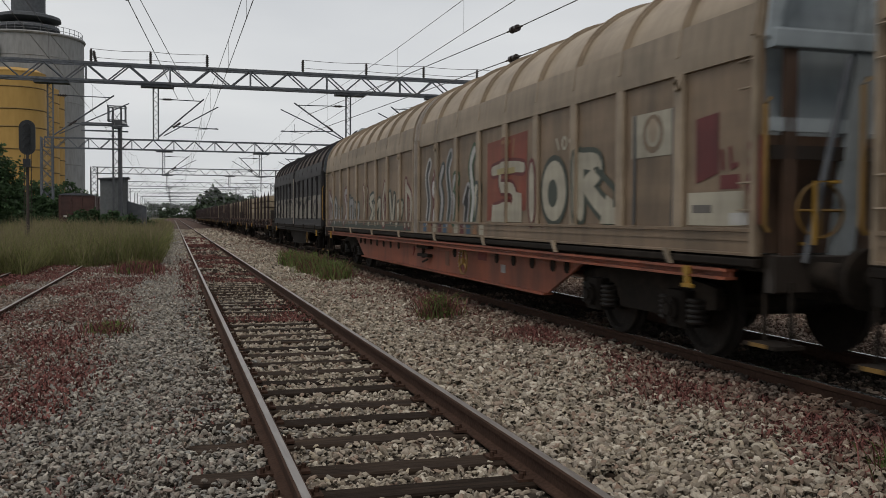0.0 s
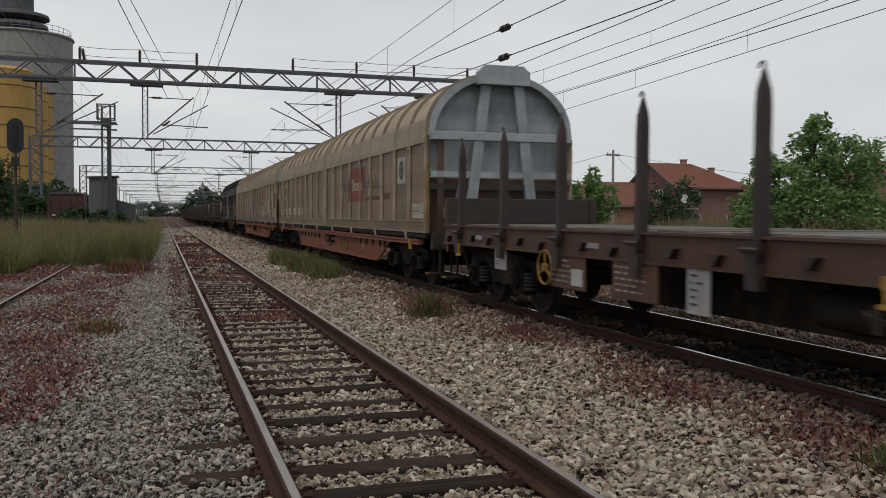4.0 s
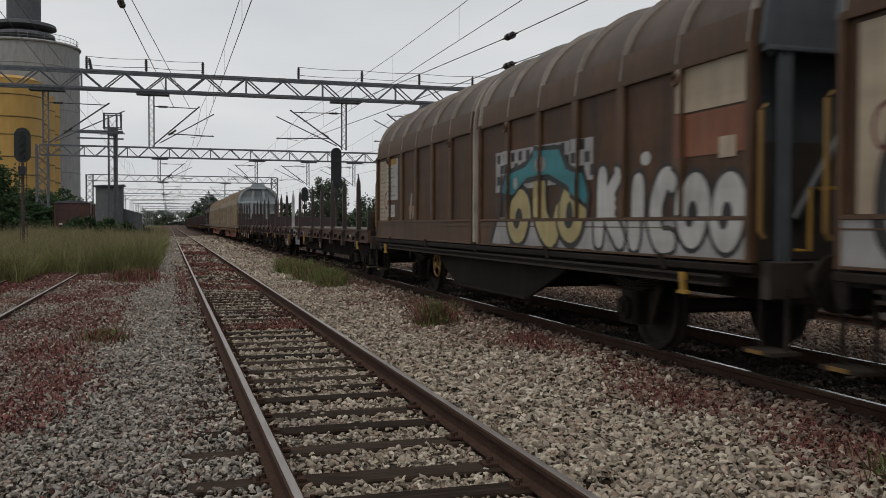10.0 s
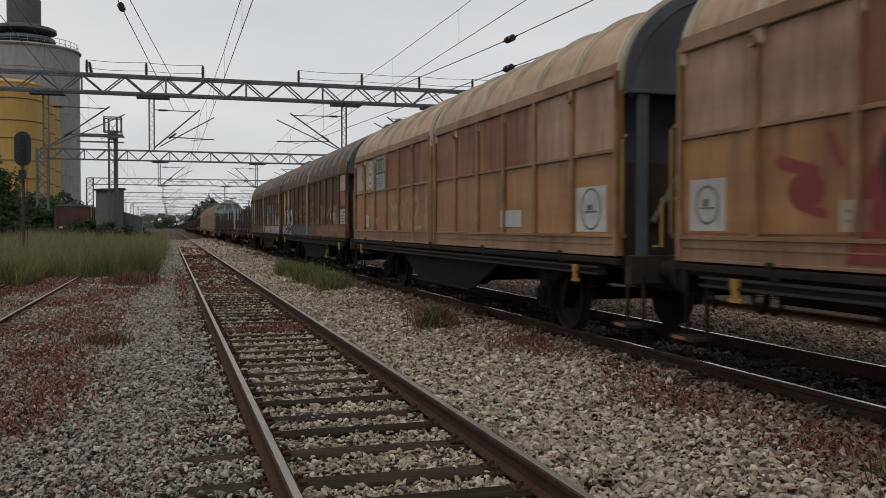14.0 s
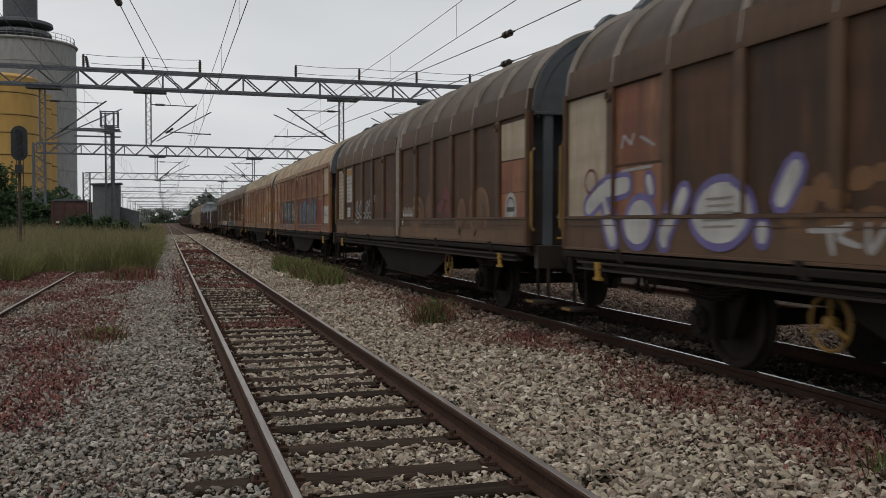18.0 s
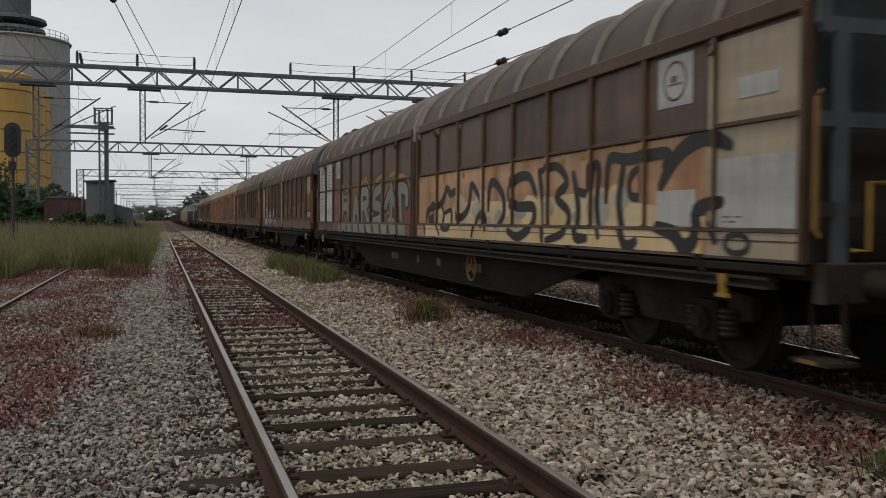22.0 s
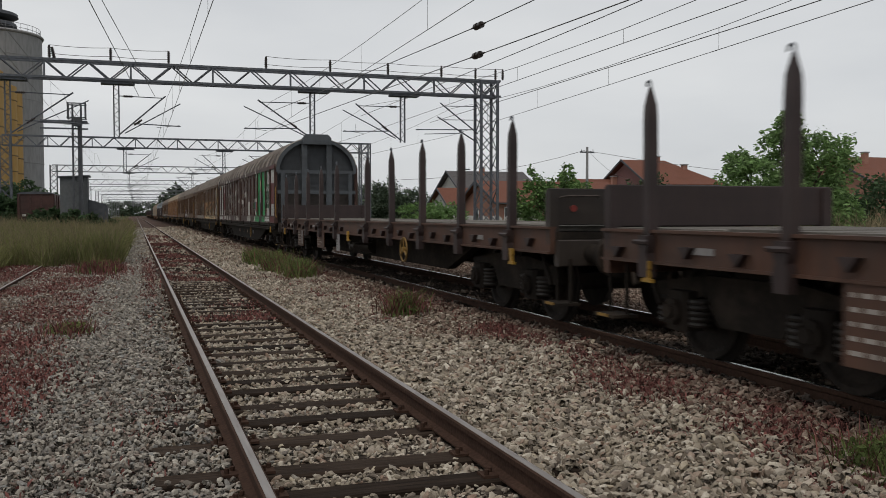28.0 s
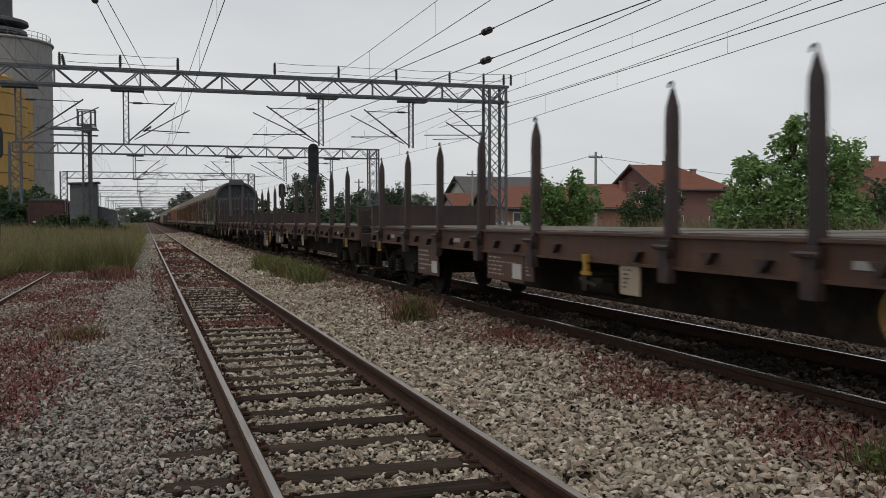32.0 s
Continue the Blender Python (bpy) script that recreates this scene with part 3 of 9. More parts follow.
# ---------------------------------------------------------------- mesh tools
class Shape:
    """Collects corners and faces of one mesh."""

    def __init__(self):
        self.v, self.f = [], []
        self.film = False             # a paint film already faces outwards

    def add(self, v, f):
        k = len(self.v)
        self.v += [tuple(p) for p in v]
        self.f += [tuple(k + i for i in face) for face in f]
        return self

    def prism(self, pts, axis, lo, hi):
        """An outline drawn out along an axis: (x, z) for y, (y, z) for x, (x, y) for z."""
        put = {"y": lambda a, b, c: (a, c, b), "x": lambda a, b, c: (c, a, b), "z": lambda a, b, c: (a, b, c)}[axis]
        n = len(pts)
        v = [put(a, b, lo) for a, b in pts] + [put(a, b, hi) for a, b in pts]
        return self.add(v, [tuple(range(n)), tuple(range(2 * n - 1, n - 1, -1))] + [(i, i + n, (i + 1) % n + n, (i + 1) % n) for i in range(n)])

    def box(self, x0, x1, y0, y1, z0, z1, c=0.0):
        """A block; c trims its four long edges."""
        d = (x1 - x0, y1 - y0, z1 - z0)
        axis = "xyz"[d.index(max(d))]
        (a0, a1), (b0, b1), (lo, hi) = {"x": ((y0, y1), (z0, z1), (x0, x1)), "y": ((x0, x1), (z0, z1), (y0, y1)), "z": ((x0, x1), (y0, y1), (z0, z1))}[axis]
        if c:
            pts = [(a0 + c, b0), (a1 - c, b0), (a1, b0 + c), (a1, b1 - c), (a1 - c, b1), (a0 + c, b1), (a0, b1 - c), (a0, b0 + c)]
        else:
            pts = [(a0, b0), (a1, b0), (a1, b1), (a0, b1)]
        return self.prism(pts, axis, lo, hi)

    def tube(self, p, q, r, r2=None, n=8):
        p, q = Vector(p), Vector(q)
        r2 = r if r2 is None else r2
        d = (q - p).normalized()
        a = d.orthogonal().normalized()
        b = d.cross(a)
        ang = [2 * math.pi * i / n for i in range(n)]
        v = [p + (a * math.cos(t) + b * math.sin(t)) * r for t in ang] + [q + (a * math.cos(t) + b * math.sin(t)) * r2 for t in ang]
        return self.add(v, [tuple(range(n)), tuple(range(2 * n - 1, n - 1, -1))] + [(i, i + n, (i + 1) % n + n, (i + 1) % n) for i in range(n)])

    def chain(self, pts, r, n=5):
        """One bent rod or wire through the points."""
        pts = [Vector(p) for p in pts]
        v = []
        for i, p in enumerate(pts):
            d = (pts[min(i + 1, len(pts) - 1)] - pts[max(i - 1, 0)]).normalized()
            a = d.cross(Vector((0, 0, 1)) if abs(d.z) < 0.9 else Vector((1, 0, 0))).normalized()
            b = d.cross(a)
            v += [p + (a * math.cos(2 * math.pi * k / n) + b * math.sin(2 * math.pi * k / n)) * r for k in range(n)]
        m = len(pts)
        f = [(i * n + k, (i + 1) * n + k, (i + 1) * n + (k + 1) % n, i * n + (k + 1) % n) for i in range(m - 1) for k in range(n)]
        return self.add(v, f + [tuple(range(n)), tuple(range((m - 1) * n, m * n))])

    def lathe(self, profile, n=28):
        """A turned body about the x axis, from pairs of (x, radius)."""
        v = [(x, r * math.cos(2 * math.pi * k / n), r * math.sin(2 * math.pi * k / n)) for x, r in profile for k in range(n)]
        m = len(profile)
        f = [(i * n + k, (i + 1) * n + k, (i + 1) * n + (k + 1) % n, i * n + (k + 1) % n) for i in range(m - 1) for k in range(n)]
        return self.add(v, f + [tuple(range(n)), tuple(range((m - 1) * n, m * n))])

    def ring(self, c, axis, big, small, n=24, k=6, a0=0.0, a1=2 * math.pi):
        """A hoop round an axis, or an arc of one."""
        full = a1 - a0 > 6.28
        m = n if full else n + 1
        v = []
        for i in range(m):
            t = a0 + (a1 - a0) * i / n
            for j in range(k):
                s = 2 * math.pi * j / k
                u, w, h = (big + small * math.cos(s)) * math.cos(t), (big + small * math.cos(s)) * math.sin(t), small * math.sin(s)
                o = {"x": (h, u, w), "y": (u, h, w), "z": (u, w, h)}[axis]
                v.append((c[0] + o[0], c[1] + o[1], c[2] + o[2]))
        f = []
        for i in range(n):
            for j in range(k):
                i2, j2 = (i + 1) % m, (j + 1) % k
                f.append((i * k + j, i2 * k + j, i2 * k + j2, i * k + j2))
        return self.add(v, f)

    def disc(self, c, axis, r, thick, n=16):
        o = {"x": (1, 0, 0), "y": (0, 1, 0), "z": (0, 0, 1)}[axis]
        h = Vector(o) * thick / 2
        return self.tube(Vector(c) - h, Vector(c) + h, r, n=n)

    def mesh(self, name, mat):
        me = bpy.data.meshes.new(name)
        me.from_pydata(self.v, [], self.f)
        bm = bmesh.new()
        bm.from_mesh(me)
        if not self.film:
            bmesh.ops.recalc_face_normals(bm, faces=bm.faces)
        bm.to_mesh(me)
        bm.free()
        me.shade_smooth()
        me.set_sharp_from_angle(angle=radians(34))
        me.materials.append(M[mat])
        return me


def part(name, shape, mat, parent, label="", at=None):
    """Links a shape, or a mesh that already stands, as one object under a thing or under a part."""
    me = shape if isinstance(shape, bpy.types.Mesh) else shape.mesh(name, mat)
    ob = new(name, me)
    if parent:
        ob.parent = parent
    if at is not None:
        ob.matrix_basis = at
    if label:
        ob["label"] = label
    return ob


def thing(name, m, label, category, group="", kind=""):
    ob = new(name)
    ob.empty_display_size = 0.3
    ob.matrix_basis = m
    return tagged(ob, label, category, group, kind)


def box(*a):
    return Shape().box(*a)


T1, T2, T3, T4, LEFT, LEFT2 = 1.40, 5.84, 10.2, 14.5, -3.42, -7.4
RAIL_TOP = 0.16
RAISED = 0.11                # the busy track lies this much higher

# ---------------------------------------------------------------- ground and tracks
gs = Shape()
xs = [-3000, -600, -200, -60, -20, -8, 0, 3.0, 4.7, 7.0, 8.2, 20, 60, 200, 600, 3000]
ys = [-3000, -600, -300, -100, -30, 0, 30, 100, 300, 700, 1500, 4500]
gs.add([(x, y, RAISED - 0.035 if 4 < x < 7.5 else -0.035) for y in ys for x in xs], [(j * 16 + i, j * 16 + i + 1, (j + 1) * 16 + i + 1, (j + 1) * 16 + i) for j in range(11) for i in range(15)])
ground = tagged(part("ground", gs, "ground", None), "crushed stone track bed between meadow and red-brown weeds", "ground", kind="structure")

RAIL_PROFILE = [(-0.068, 0), (0.068, 0), (0.068, 0.012), (0.012, 0.03), (0.009, 0.11), (0.034, 0.122), (0.036, 0.152), (0.028, 0.16), (-0.028, 0.16), (-0.036, 0.152), (-0.034, 0.122), (-0.009, 0.11), (-0.012, 0.03), (-0.068, 0.012)]


def track(name, x, y0, y1, top, label, sleepers, sunk=0.0, fixings=0, low=0.0):
    """Two rails, their worn heads, and sleepers at the given places along the line."""
    t = thing(name, pose(x, 0, -sunk), label, "railway track", kind="structure")
    rail = Shape().prism(RAIL_PROFILE, "y", y0, y1).mesh("rail", "rail")
    head = box(-0.024, 0.024, y0, y1, 0.158, 0.1635, 0.002).mesh("running_surface", top)
    for side in (-0.7525, 0.7525):
        r = part("rail", rail, "", t, at=pose(side, 0, 0))
        part("running_surface", head, "", r)
    slabs = [box(-1.3, 1.3, -0.12 + k * 0.006, 0.12 - k * 0.004, -0.13, 0.004, 0.012).mesh("sleeper", "sleeper") for k in range(3)]
    clip = Shape().box(-0.05, 0.05, -0.06, 0.06, 0.004, 0.022).tube((-0.02, -0.03, 0.02), (-0.02, -0.03, 0.055), 0.016, n=6).tube((0.02, 0.03, 0.02), (0.02, 0.03, 0.05), 0.016, n=6).mesh("rail_clip", "rail")
    rnd = random.Random(4)
    for k, y in enumerate(sleepers):
        part("sleeper", slabs[k % 3], "", t, at=pose(rnd.uniform(-0.04, 0.04), y, rnd.uniform(-0.012, 0.004) - (low if y < 12.9 else max(low, 0.004)), 0, 0, rnd.uniform(-1.2, 1.2)))
        if k < fixings:
            for cx in (-0.865, -0.64, 0.64, 0.865):
                part("rail_clip", clip, "", t, at=pose(cx, y, 0))
    return t


NEAR_SLEEPERS = [3.9, 4.53, 5.16, 5.69, 6.47, 7.09, 7.67, 8.36, 8.9, 9.4, 10.05, 10.65, 11.15]
near = NEAR_SLEEPERS + [11.8 + 0.62 * k for k in range(70)]
track("railway_track", T1, -40, 900, "rail_top", "rusty track on dark timber sleepers in grey ballast", near, fixings=26)
BUSY = [2 + 0.62 * k for k in range(80)]
track("railway_track", T2, -320, 900, "rail_top_bright", "busy track with polished rail heads beneath the train", BUSY, -RAISED, low=0.0)
track("railway_track", T3, -40, 900, "rail", "rusty station track beyond the train", [6 + 0.62 * k for k in range(60)], 0.05)
track("railway_track", T4, -40, 900, "rail_top", "rusty station track beside the lattice mast", [6 + 0.62 * k for k in range(40)])
track("railway_track", LEFT, -40, 500, "rail_top", "disused siding with rusted rails sunk in weeds", [10 + 0.65 * k for k in range(25)], 0.085)
track("railway_track", LEFT2, 40, 300, "rail", "overgrown far siding beneath the old van", [60 + 0.65 * k for k in range(20)], 0.05)


# ---------------------------------------------------------------- overhead line
def insulator(length=0.55, r=0.075):
    s = Shape().tube((0, 0, 0), (0, 0, length), r * 0.62, n=8)
    for k in range(5):
        s.disc((0, 0, length * (k + 0.8) / 6), "z", r, 0.035, 10)
    return s.mesh("insulator", "insulator")


INSULATOR = insulator()
INSULATOR_LONG = insulator(0.42, 0.06)


def gantry(y, x0, x1, z0, z1, drops, posts, fine, label, mast_drop=True):
    """A portal of lattice masts and a lattice beam, with brackets that carry the wires."""
    # coarse gantries take the steel that is paled for haze
    far = "galv" if fine else "galv_hazed"
    g = thing("catenary_gantry", pose(0, y, 0), label, "catenary gantry", "catenary gantries over the tracks")
    wide = 0.34
    for dy in (-wide, wide):
        part("top_chord", box(x0, x1, dy - 0.05, dy + 0.05, z1 - 0.05, z1 + 0.05), far, g)
        part("bottom_chord", box(x0, x1, dy - 0.05, dy + 0.05, z0 - 0.05, z0 + 0.05), far, g)
    bay, h = 0.9, z1 - z0
    n = round((x1 - x0) / bay)
    step = (x1 - x0) / n
    if fine:
        up = Shape().tube((0, 0, 0), (step, 0, h), 0.034, n=5).mesh("diagonal", far)
        down = Shape().tube((0, 0, h), (step, 0, 0), 0.034, n=5).mesh("diagonal", far)
        upright = box(-0.04, 0.04, -0.04, 0.04, 0, h).mesh("upright", far)
        for i in range(n):
            for dy in (-wide, wide):
                part("diagonal", up if i % 2 else down, "", g, at=pose(x0 + i * step, dy, z0))
            if i % 4 == 0:
                part("upright", upright, "", g, at=pose(x0 + i * step, -wide, z0))
        lac = Shape()
        for i in range(n):
            lac.tube((x0 + i * step, -wide if i % 2 else wide, z0), (x0 + (i + 1) * step, wide if i % 2 else -wide, z0), 0.02, n=4)
        part("bottom_lacing", lac, far, g)["kind"] = "stuff"
    else:
        s = Shape()
        for i in range(n):
            for dy in (-wide, wide):
                a, b = x0 + i * step, x0 + (i + 1) * step
                s.tube((a, dy, z0 if i % 2 else z1), (b, dy, z1 if i % 2 else z0), 0.032, n=4)
        part("lattice", s, far, g)["kind"] = "stuff"
    for px in posts:
        w = 0.45
        base = Shape().box(px - 0.8, px + 0.8, -0.8, 0.8, -0.3, 0.25, 0.03)
        part("foundation", base, "concrete", g)
        for sx in (-w, w):
            for sy in (-w, w):
                part("mast_leg", box(px + sx - 0.06, px + sx + 0.06, sy - 0.06, sy + 0.06, 0.2, z1), far, g)
        for sy in (-w, w):
            s = Shape()
            k = 9
            for i in range(k):
                a, b = 0.25 + (z1 - 0.25) * i / k, 0.25 + (z1 - 0.25) * (i + 1) / k
                s.tube((px - w, sy, a), (px + w, sy, b), 0.03, n=4).tube((px + w, sy, a), (px - w, sy, b), 0.03, n=4)
            part("mast_bracing", s, far, g)["kind"] = "stuff"
        for sx in (-w, w):
            s = Shape()
            for i in range(9):
                a, b = 0.25 + (z1 - 0.25) * i / 9, 0.25 + (z1 - 0.25) * (i + 1) / 9
                s.tube((px + sx, -w if i % 2 else w, a), (px + sx, w if i % 2 else -w, b), 0.026, n=4)
            part("mast_bracing", s, far, g)["kind"] = "stuff"
    for dx, wx, low in drops:
        # a hanging lattice post and a tubular bracket that reaches from it to the wire
        part("hanger_plate", box(dx - 0.65, dx + 0.8, -0.3, 0.3, z0 - 0.18, z0 - 0.06), far, g)
        hang = Shape()
        for sx in (-0.11, 0.11):
            hang.box(dx + sx - 0.03, dx + sx + 0.03, -0.05, 0.05, low, z0 - 0.1)
        m = 12 if fine else 5
        for i in range(m):
            a, b = low + (z0 - 0.1 - low) * i / m, low + (z0 - 0.1 - low) * (i + 1) / m
            hang.tube((dx - 0.11, 0, a if i % 2 else b), (dx + 0.11, 0, b if i % 2 else a), 0.018, n=4)
        part("hanging_post", hang, far, g)
        k = 1 if wx > dx else -1
        arm = Shape().tube((dx + k * 0.1, 0, low + 0.12), (wx + k * 0.1, 0, 7.05), 0.035, n=6)
        arm.tube((dx + k * 0.1, 0, 6.98), (wx, 0, 6.95), 0.022, n=5)
        if fine:
            arm.tube((dx + k * 0.35, 0, low + 0.2), (wx + k * 0.75, 0, 6.72), 0.026, n=6)
        arm.tube((dx + k * 0.7, 0, 5.75), (wx + k * 0.75, 0, 5.68), 0.026, n=5)
        arm.tube((wx + k * 0.1, 0, 5.72), (wx + k * 0.1, 0, 6.05), 0.012, n=4).tube((wx - k * 0.3, 0, 5.6), (wx + k * 0.7, 0, 5.72), 0.014, n=4)
        bracket = part("cantilever_bracket", arm, far, g)
        if fine:
            part("insulator", INSULATOR_LONG, "", bracket, at=look((dx + k * 0.75, 0, low + 0.58), (dx + k * 0.3, 0, low + 0.25)))
            part("insulator", INSULATOR_LONG, "", bracket, at=pose(dx + k * 0.3, 0, 6.97, 0, 90 * k, 0))
    return g


DROPS = [(-5.22, LEFT + 0.77, 5.05), (-0.74, T1 - 0.1, 5.1), (8.2, T2 - 0.15, 5.2), (12.75, T3 + 0.25, 5.2)]
g1 = gantry(44, -10.9, 17.9, 7.66, 8.44, DROPS, (-10.7, 17.25), True, "grey lattice gantry spanning five tracks with insulators on top")
for ix in (-3.48, -0.95, 1.54, 5.95, 9.02, 11.91, 14.69, 16.52, 17.62, 18.02):
    part("insulator", INSULATOR, "", g1, at=pose(ix, -0.34, 8.5))
for a, b in ((-3.48, -0.95), (-0.95, 1.54), (5.95, 9.02), (9.02, 11.91), (11.91, 14.69), (14.69, 18.02)):
    for dy, z in ((-0.34, 9.06), (0.34, 8.8)):
        pts = [(a + (b - a) * i / 6, dy, z - 0.05 * (1 - (2 * i / 6 - 1) ** 2)) for i in range(7)]
        part("feeder_wire", Shape().chain(pts, 0.012, 4), "wire", g1)
for dy, lean_ in ((-0.1, -9), (0.3, -14)):
    part("insulator", INSULATOR, "", g1, at=pose(-3.3, dy, 8.47, 0, lean_, 0))
# brackets fixed to the right mast itself
for low, high, reach in ((5.75, 7.25, 14.75), (5.28, 6.55, 14.6)):
    part("cantilever_bracket", Shape().tube((16.8, 0, low), (reach, 0, high), 0.035, n=6).tube((16.8, 0, high - 0.1), (reach + 0.3, 0, high - 0.14), 0.02, n=5), "galv", g1)
part("registration_arm", Shape().tube((16.5, 0, 5.95), (13.45, 0, 5.87), 0.026, n=5).tube((15.8, 0, 5.75), (13.9, 0, 5.66), 0.02, n=5), "galv", g1)

gantry(86, -10.65, 21.6, 7.52, 8.4, [(-0.8, T1 - 0.1, 5.2), (7.8, T2 + 0.1, 5.2), (12.6, T3, 5.2), (17.0, T4, 5.2)], (-10.5, 21.1), True, "grey lattice gantry further down the line")
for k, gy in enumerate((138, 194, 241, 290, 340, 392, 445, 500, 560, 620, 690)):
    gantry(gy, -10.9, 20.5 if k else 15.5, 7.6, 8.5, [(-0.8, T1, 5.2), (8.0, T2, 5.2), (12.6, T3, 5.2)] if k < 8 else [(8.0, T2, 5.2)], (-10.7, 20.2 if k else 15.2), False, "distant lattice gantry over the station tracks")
gantry(-6, -10.9, 20.5, 7.66, 8.44, [(-0.74, T1, 5.1), (8.2, T2, 5.2), (12.75, T3, 5.2)], (-10.7, 20.2), False, "grey lattice gantry behind the viewer")

SUPPORTS = [-55, -6, 44, 86, 138, 194, 241, 290, 340, 392, 445, 500, 560, 620, 690]


def overhead(x, name_label, sway=0.2, to=15, here=None, low=6.23, r=0.009):
    """A contact wire hung by droppers from a sagging carrying cable."""
    w = thing("overhead_line", pose(0, 0, 0), name_label, "overhead wire", "overhead wires above the tracks")
    contact, carrier, drop = Shape(), Shape(), Shape()
    for i in range(to - 1):
        a, b = SUPPORTS[i], SUPPORTS[i + 1]
        xa, xb = x + sway * (-1) ** i, x - sway * (-1) ** i
        if here:
            xa = here[0] if a == -6 else here[1] if a == 44 else xa
            xb = here[0] if b == -6 else here[1] if b == 44 else xb
        if i == 0:
            line = [(xa, a, 5.62)]
        line.append((xb, b, 5.62))
        n = 8 if b < 150 else 4
        pts = []
        for k in range(n + 1):
            f = k / n
            pts.append((xa + (xb - xa) * f, a + (b - a) * f, 6.98 - (6.98 - (low if b == 44 else 6.23)) * (1 - (2 * f - 1) ** 2)))
        cable = pts if i == 0 else cable + pts[1:]
        if b < 200:
            for k in range(1, n):
                drop.tube(pts[k], (pts[k][0], pts[k][1], 5.62), 0.005, n=3)
    part("contact_wire", contact.chain(line, r, 4), "wire", w)
    part("carrying_cable", carrier.chain(cable, r * 0.95, 4), "wire", w)
    part("dropper", drop, "wire", w)["kind"] = "stuff"
    return w


overhead(T1, "copper contact wire and carrying cable above the empty track", 0.15, here=(1.42, 1.46), low=6.3)
overhead(T2, "copper contact wire and carrying cable above the train", 0.2, here=(5.95, 6.2), low=6.35)
overhead(T3, "copper contact wire above the third track", 0.2, here=(10.9, 10.9), low=5.95)
overhead(T4, "copper contact wire above the fourth track", 0.2, here=(11.75, 15.3), low=6.15)
overhead(LEFT + 0.37, "copper contact wire above the overgrown siding", 0.1, 5)


def span_wire(label, pts, sag=0.15, r=0.012, balls=()):
    w = thing("anchor_wire", pose(0, 0, 0), label, "wire")
    s = Shape()
    line = []
    for p, q in zip(pts, pts[1:]):
        for k in range(7):
            f = k / 6
            line.append((p[0] + (q[0] - p[0]) * f, p[1] + (q[1] - p[1]) * f, p[2] + (q[2] - p[2]) * f - sag * (1 - (2 * f - 1) ** 2)))
    part("wire", s.chain(line, r, 4), "wire", w)
    for c, d in balls:
        d = Vector(d).normalized()
        b = Shape()
        for k in (-0.11, 0.11):
            b.disc((0, 0, k), "z", 0.085, 0.12, 12)
        b.tube((0, 0, -0.4), (0, 0, 0.4), 0.025, n=5)
        part("insulator", b, "insulator", w, at=Matrix.Translation(c) @ d.to_track_quat("Z", "Y").to_matrix().to_4x4())
    return w

# ---------------------------------------------------------------- wagons
HW = 1.37                     # half the body's width
ROOF_BENDS = [(1.37, 2.88), (1.335, 3.16), (1.17, 3.50), (0.84, 3.79), (0.44, 3.95), (0.0, 4.0)]
ZB, ZE = 1.15, 2.88


def rounded(pts, steps=3):
    """A soft curve through the bends of the roof; its first reach stays straight."""
    P = [pts[0]] + list(pts) + [(-pts[-2][0], pts[-2][1])]
    out = [pts[0]]
    for k in range(1, len(pts)):
        a, b, c, d = P[k - 1], P[k], P[k + 1], P[k + 2]
        for j in range(1, steps + 1):
            t = j / steps
            if k > 1 or j == steps:
                out.append(tuple(0.5 * (2 * b[i] + (c[i] - a[i]) * t + (2 * a[i] - 5 * b[i] + 4 * c[i] - d[i]) * t * t + (3 * b[i] - a[i] - 3 * c[i] + d[i]) * t ** 3) for i in (0, 1)))
    out[-1] = pts[-1]
    return out


ROOF = rounded(ROOF_BENDS)


def clip(poly, k, limit, sign):
    """The part of a flat polygon on one side of a line along an axis."""
    out = []
    for a, b in zip(poly, poly[1:] + poly[:1]):
        ia, ib = sign * (a[k] - limit) >= 0, sign * (b[k] - limit) >= 0
        if ia:
            out.append(a)
        if ia != ib:
            f = (limit - a[k]) / (b[k] - a[k])
            out.append((a[0] + (b[0] - a[0]) * f, a[1] + (b[1] - a[1]) * f))
    return out


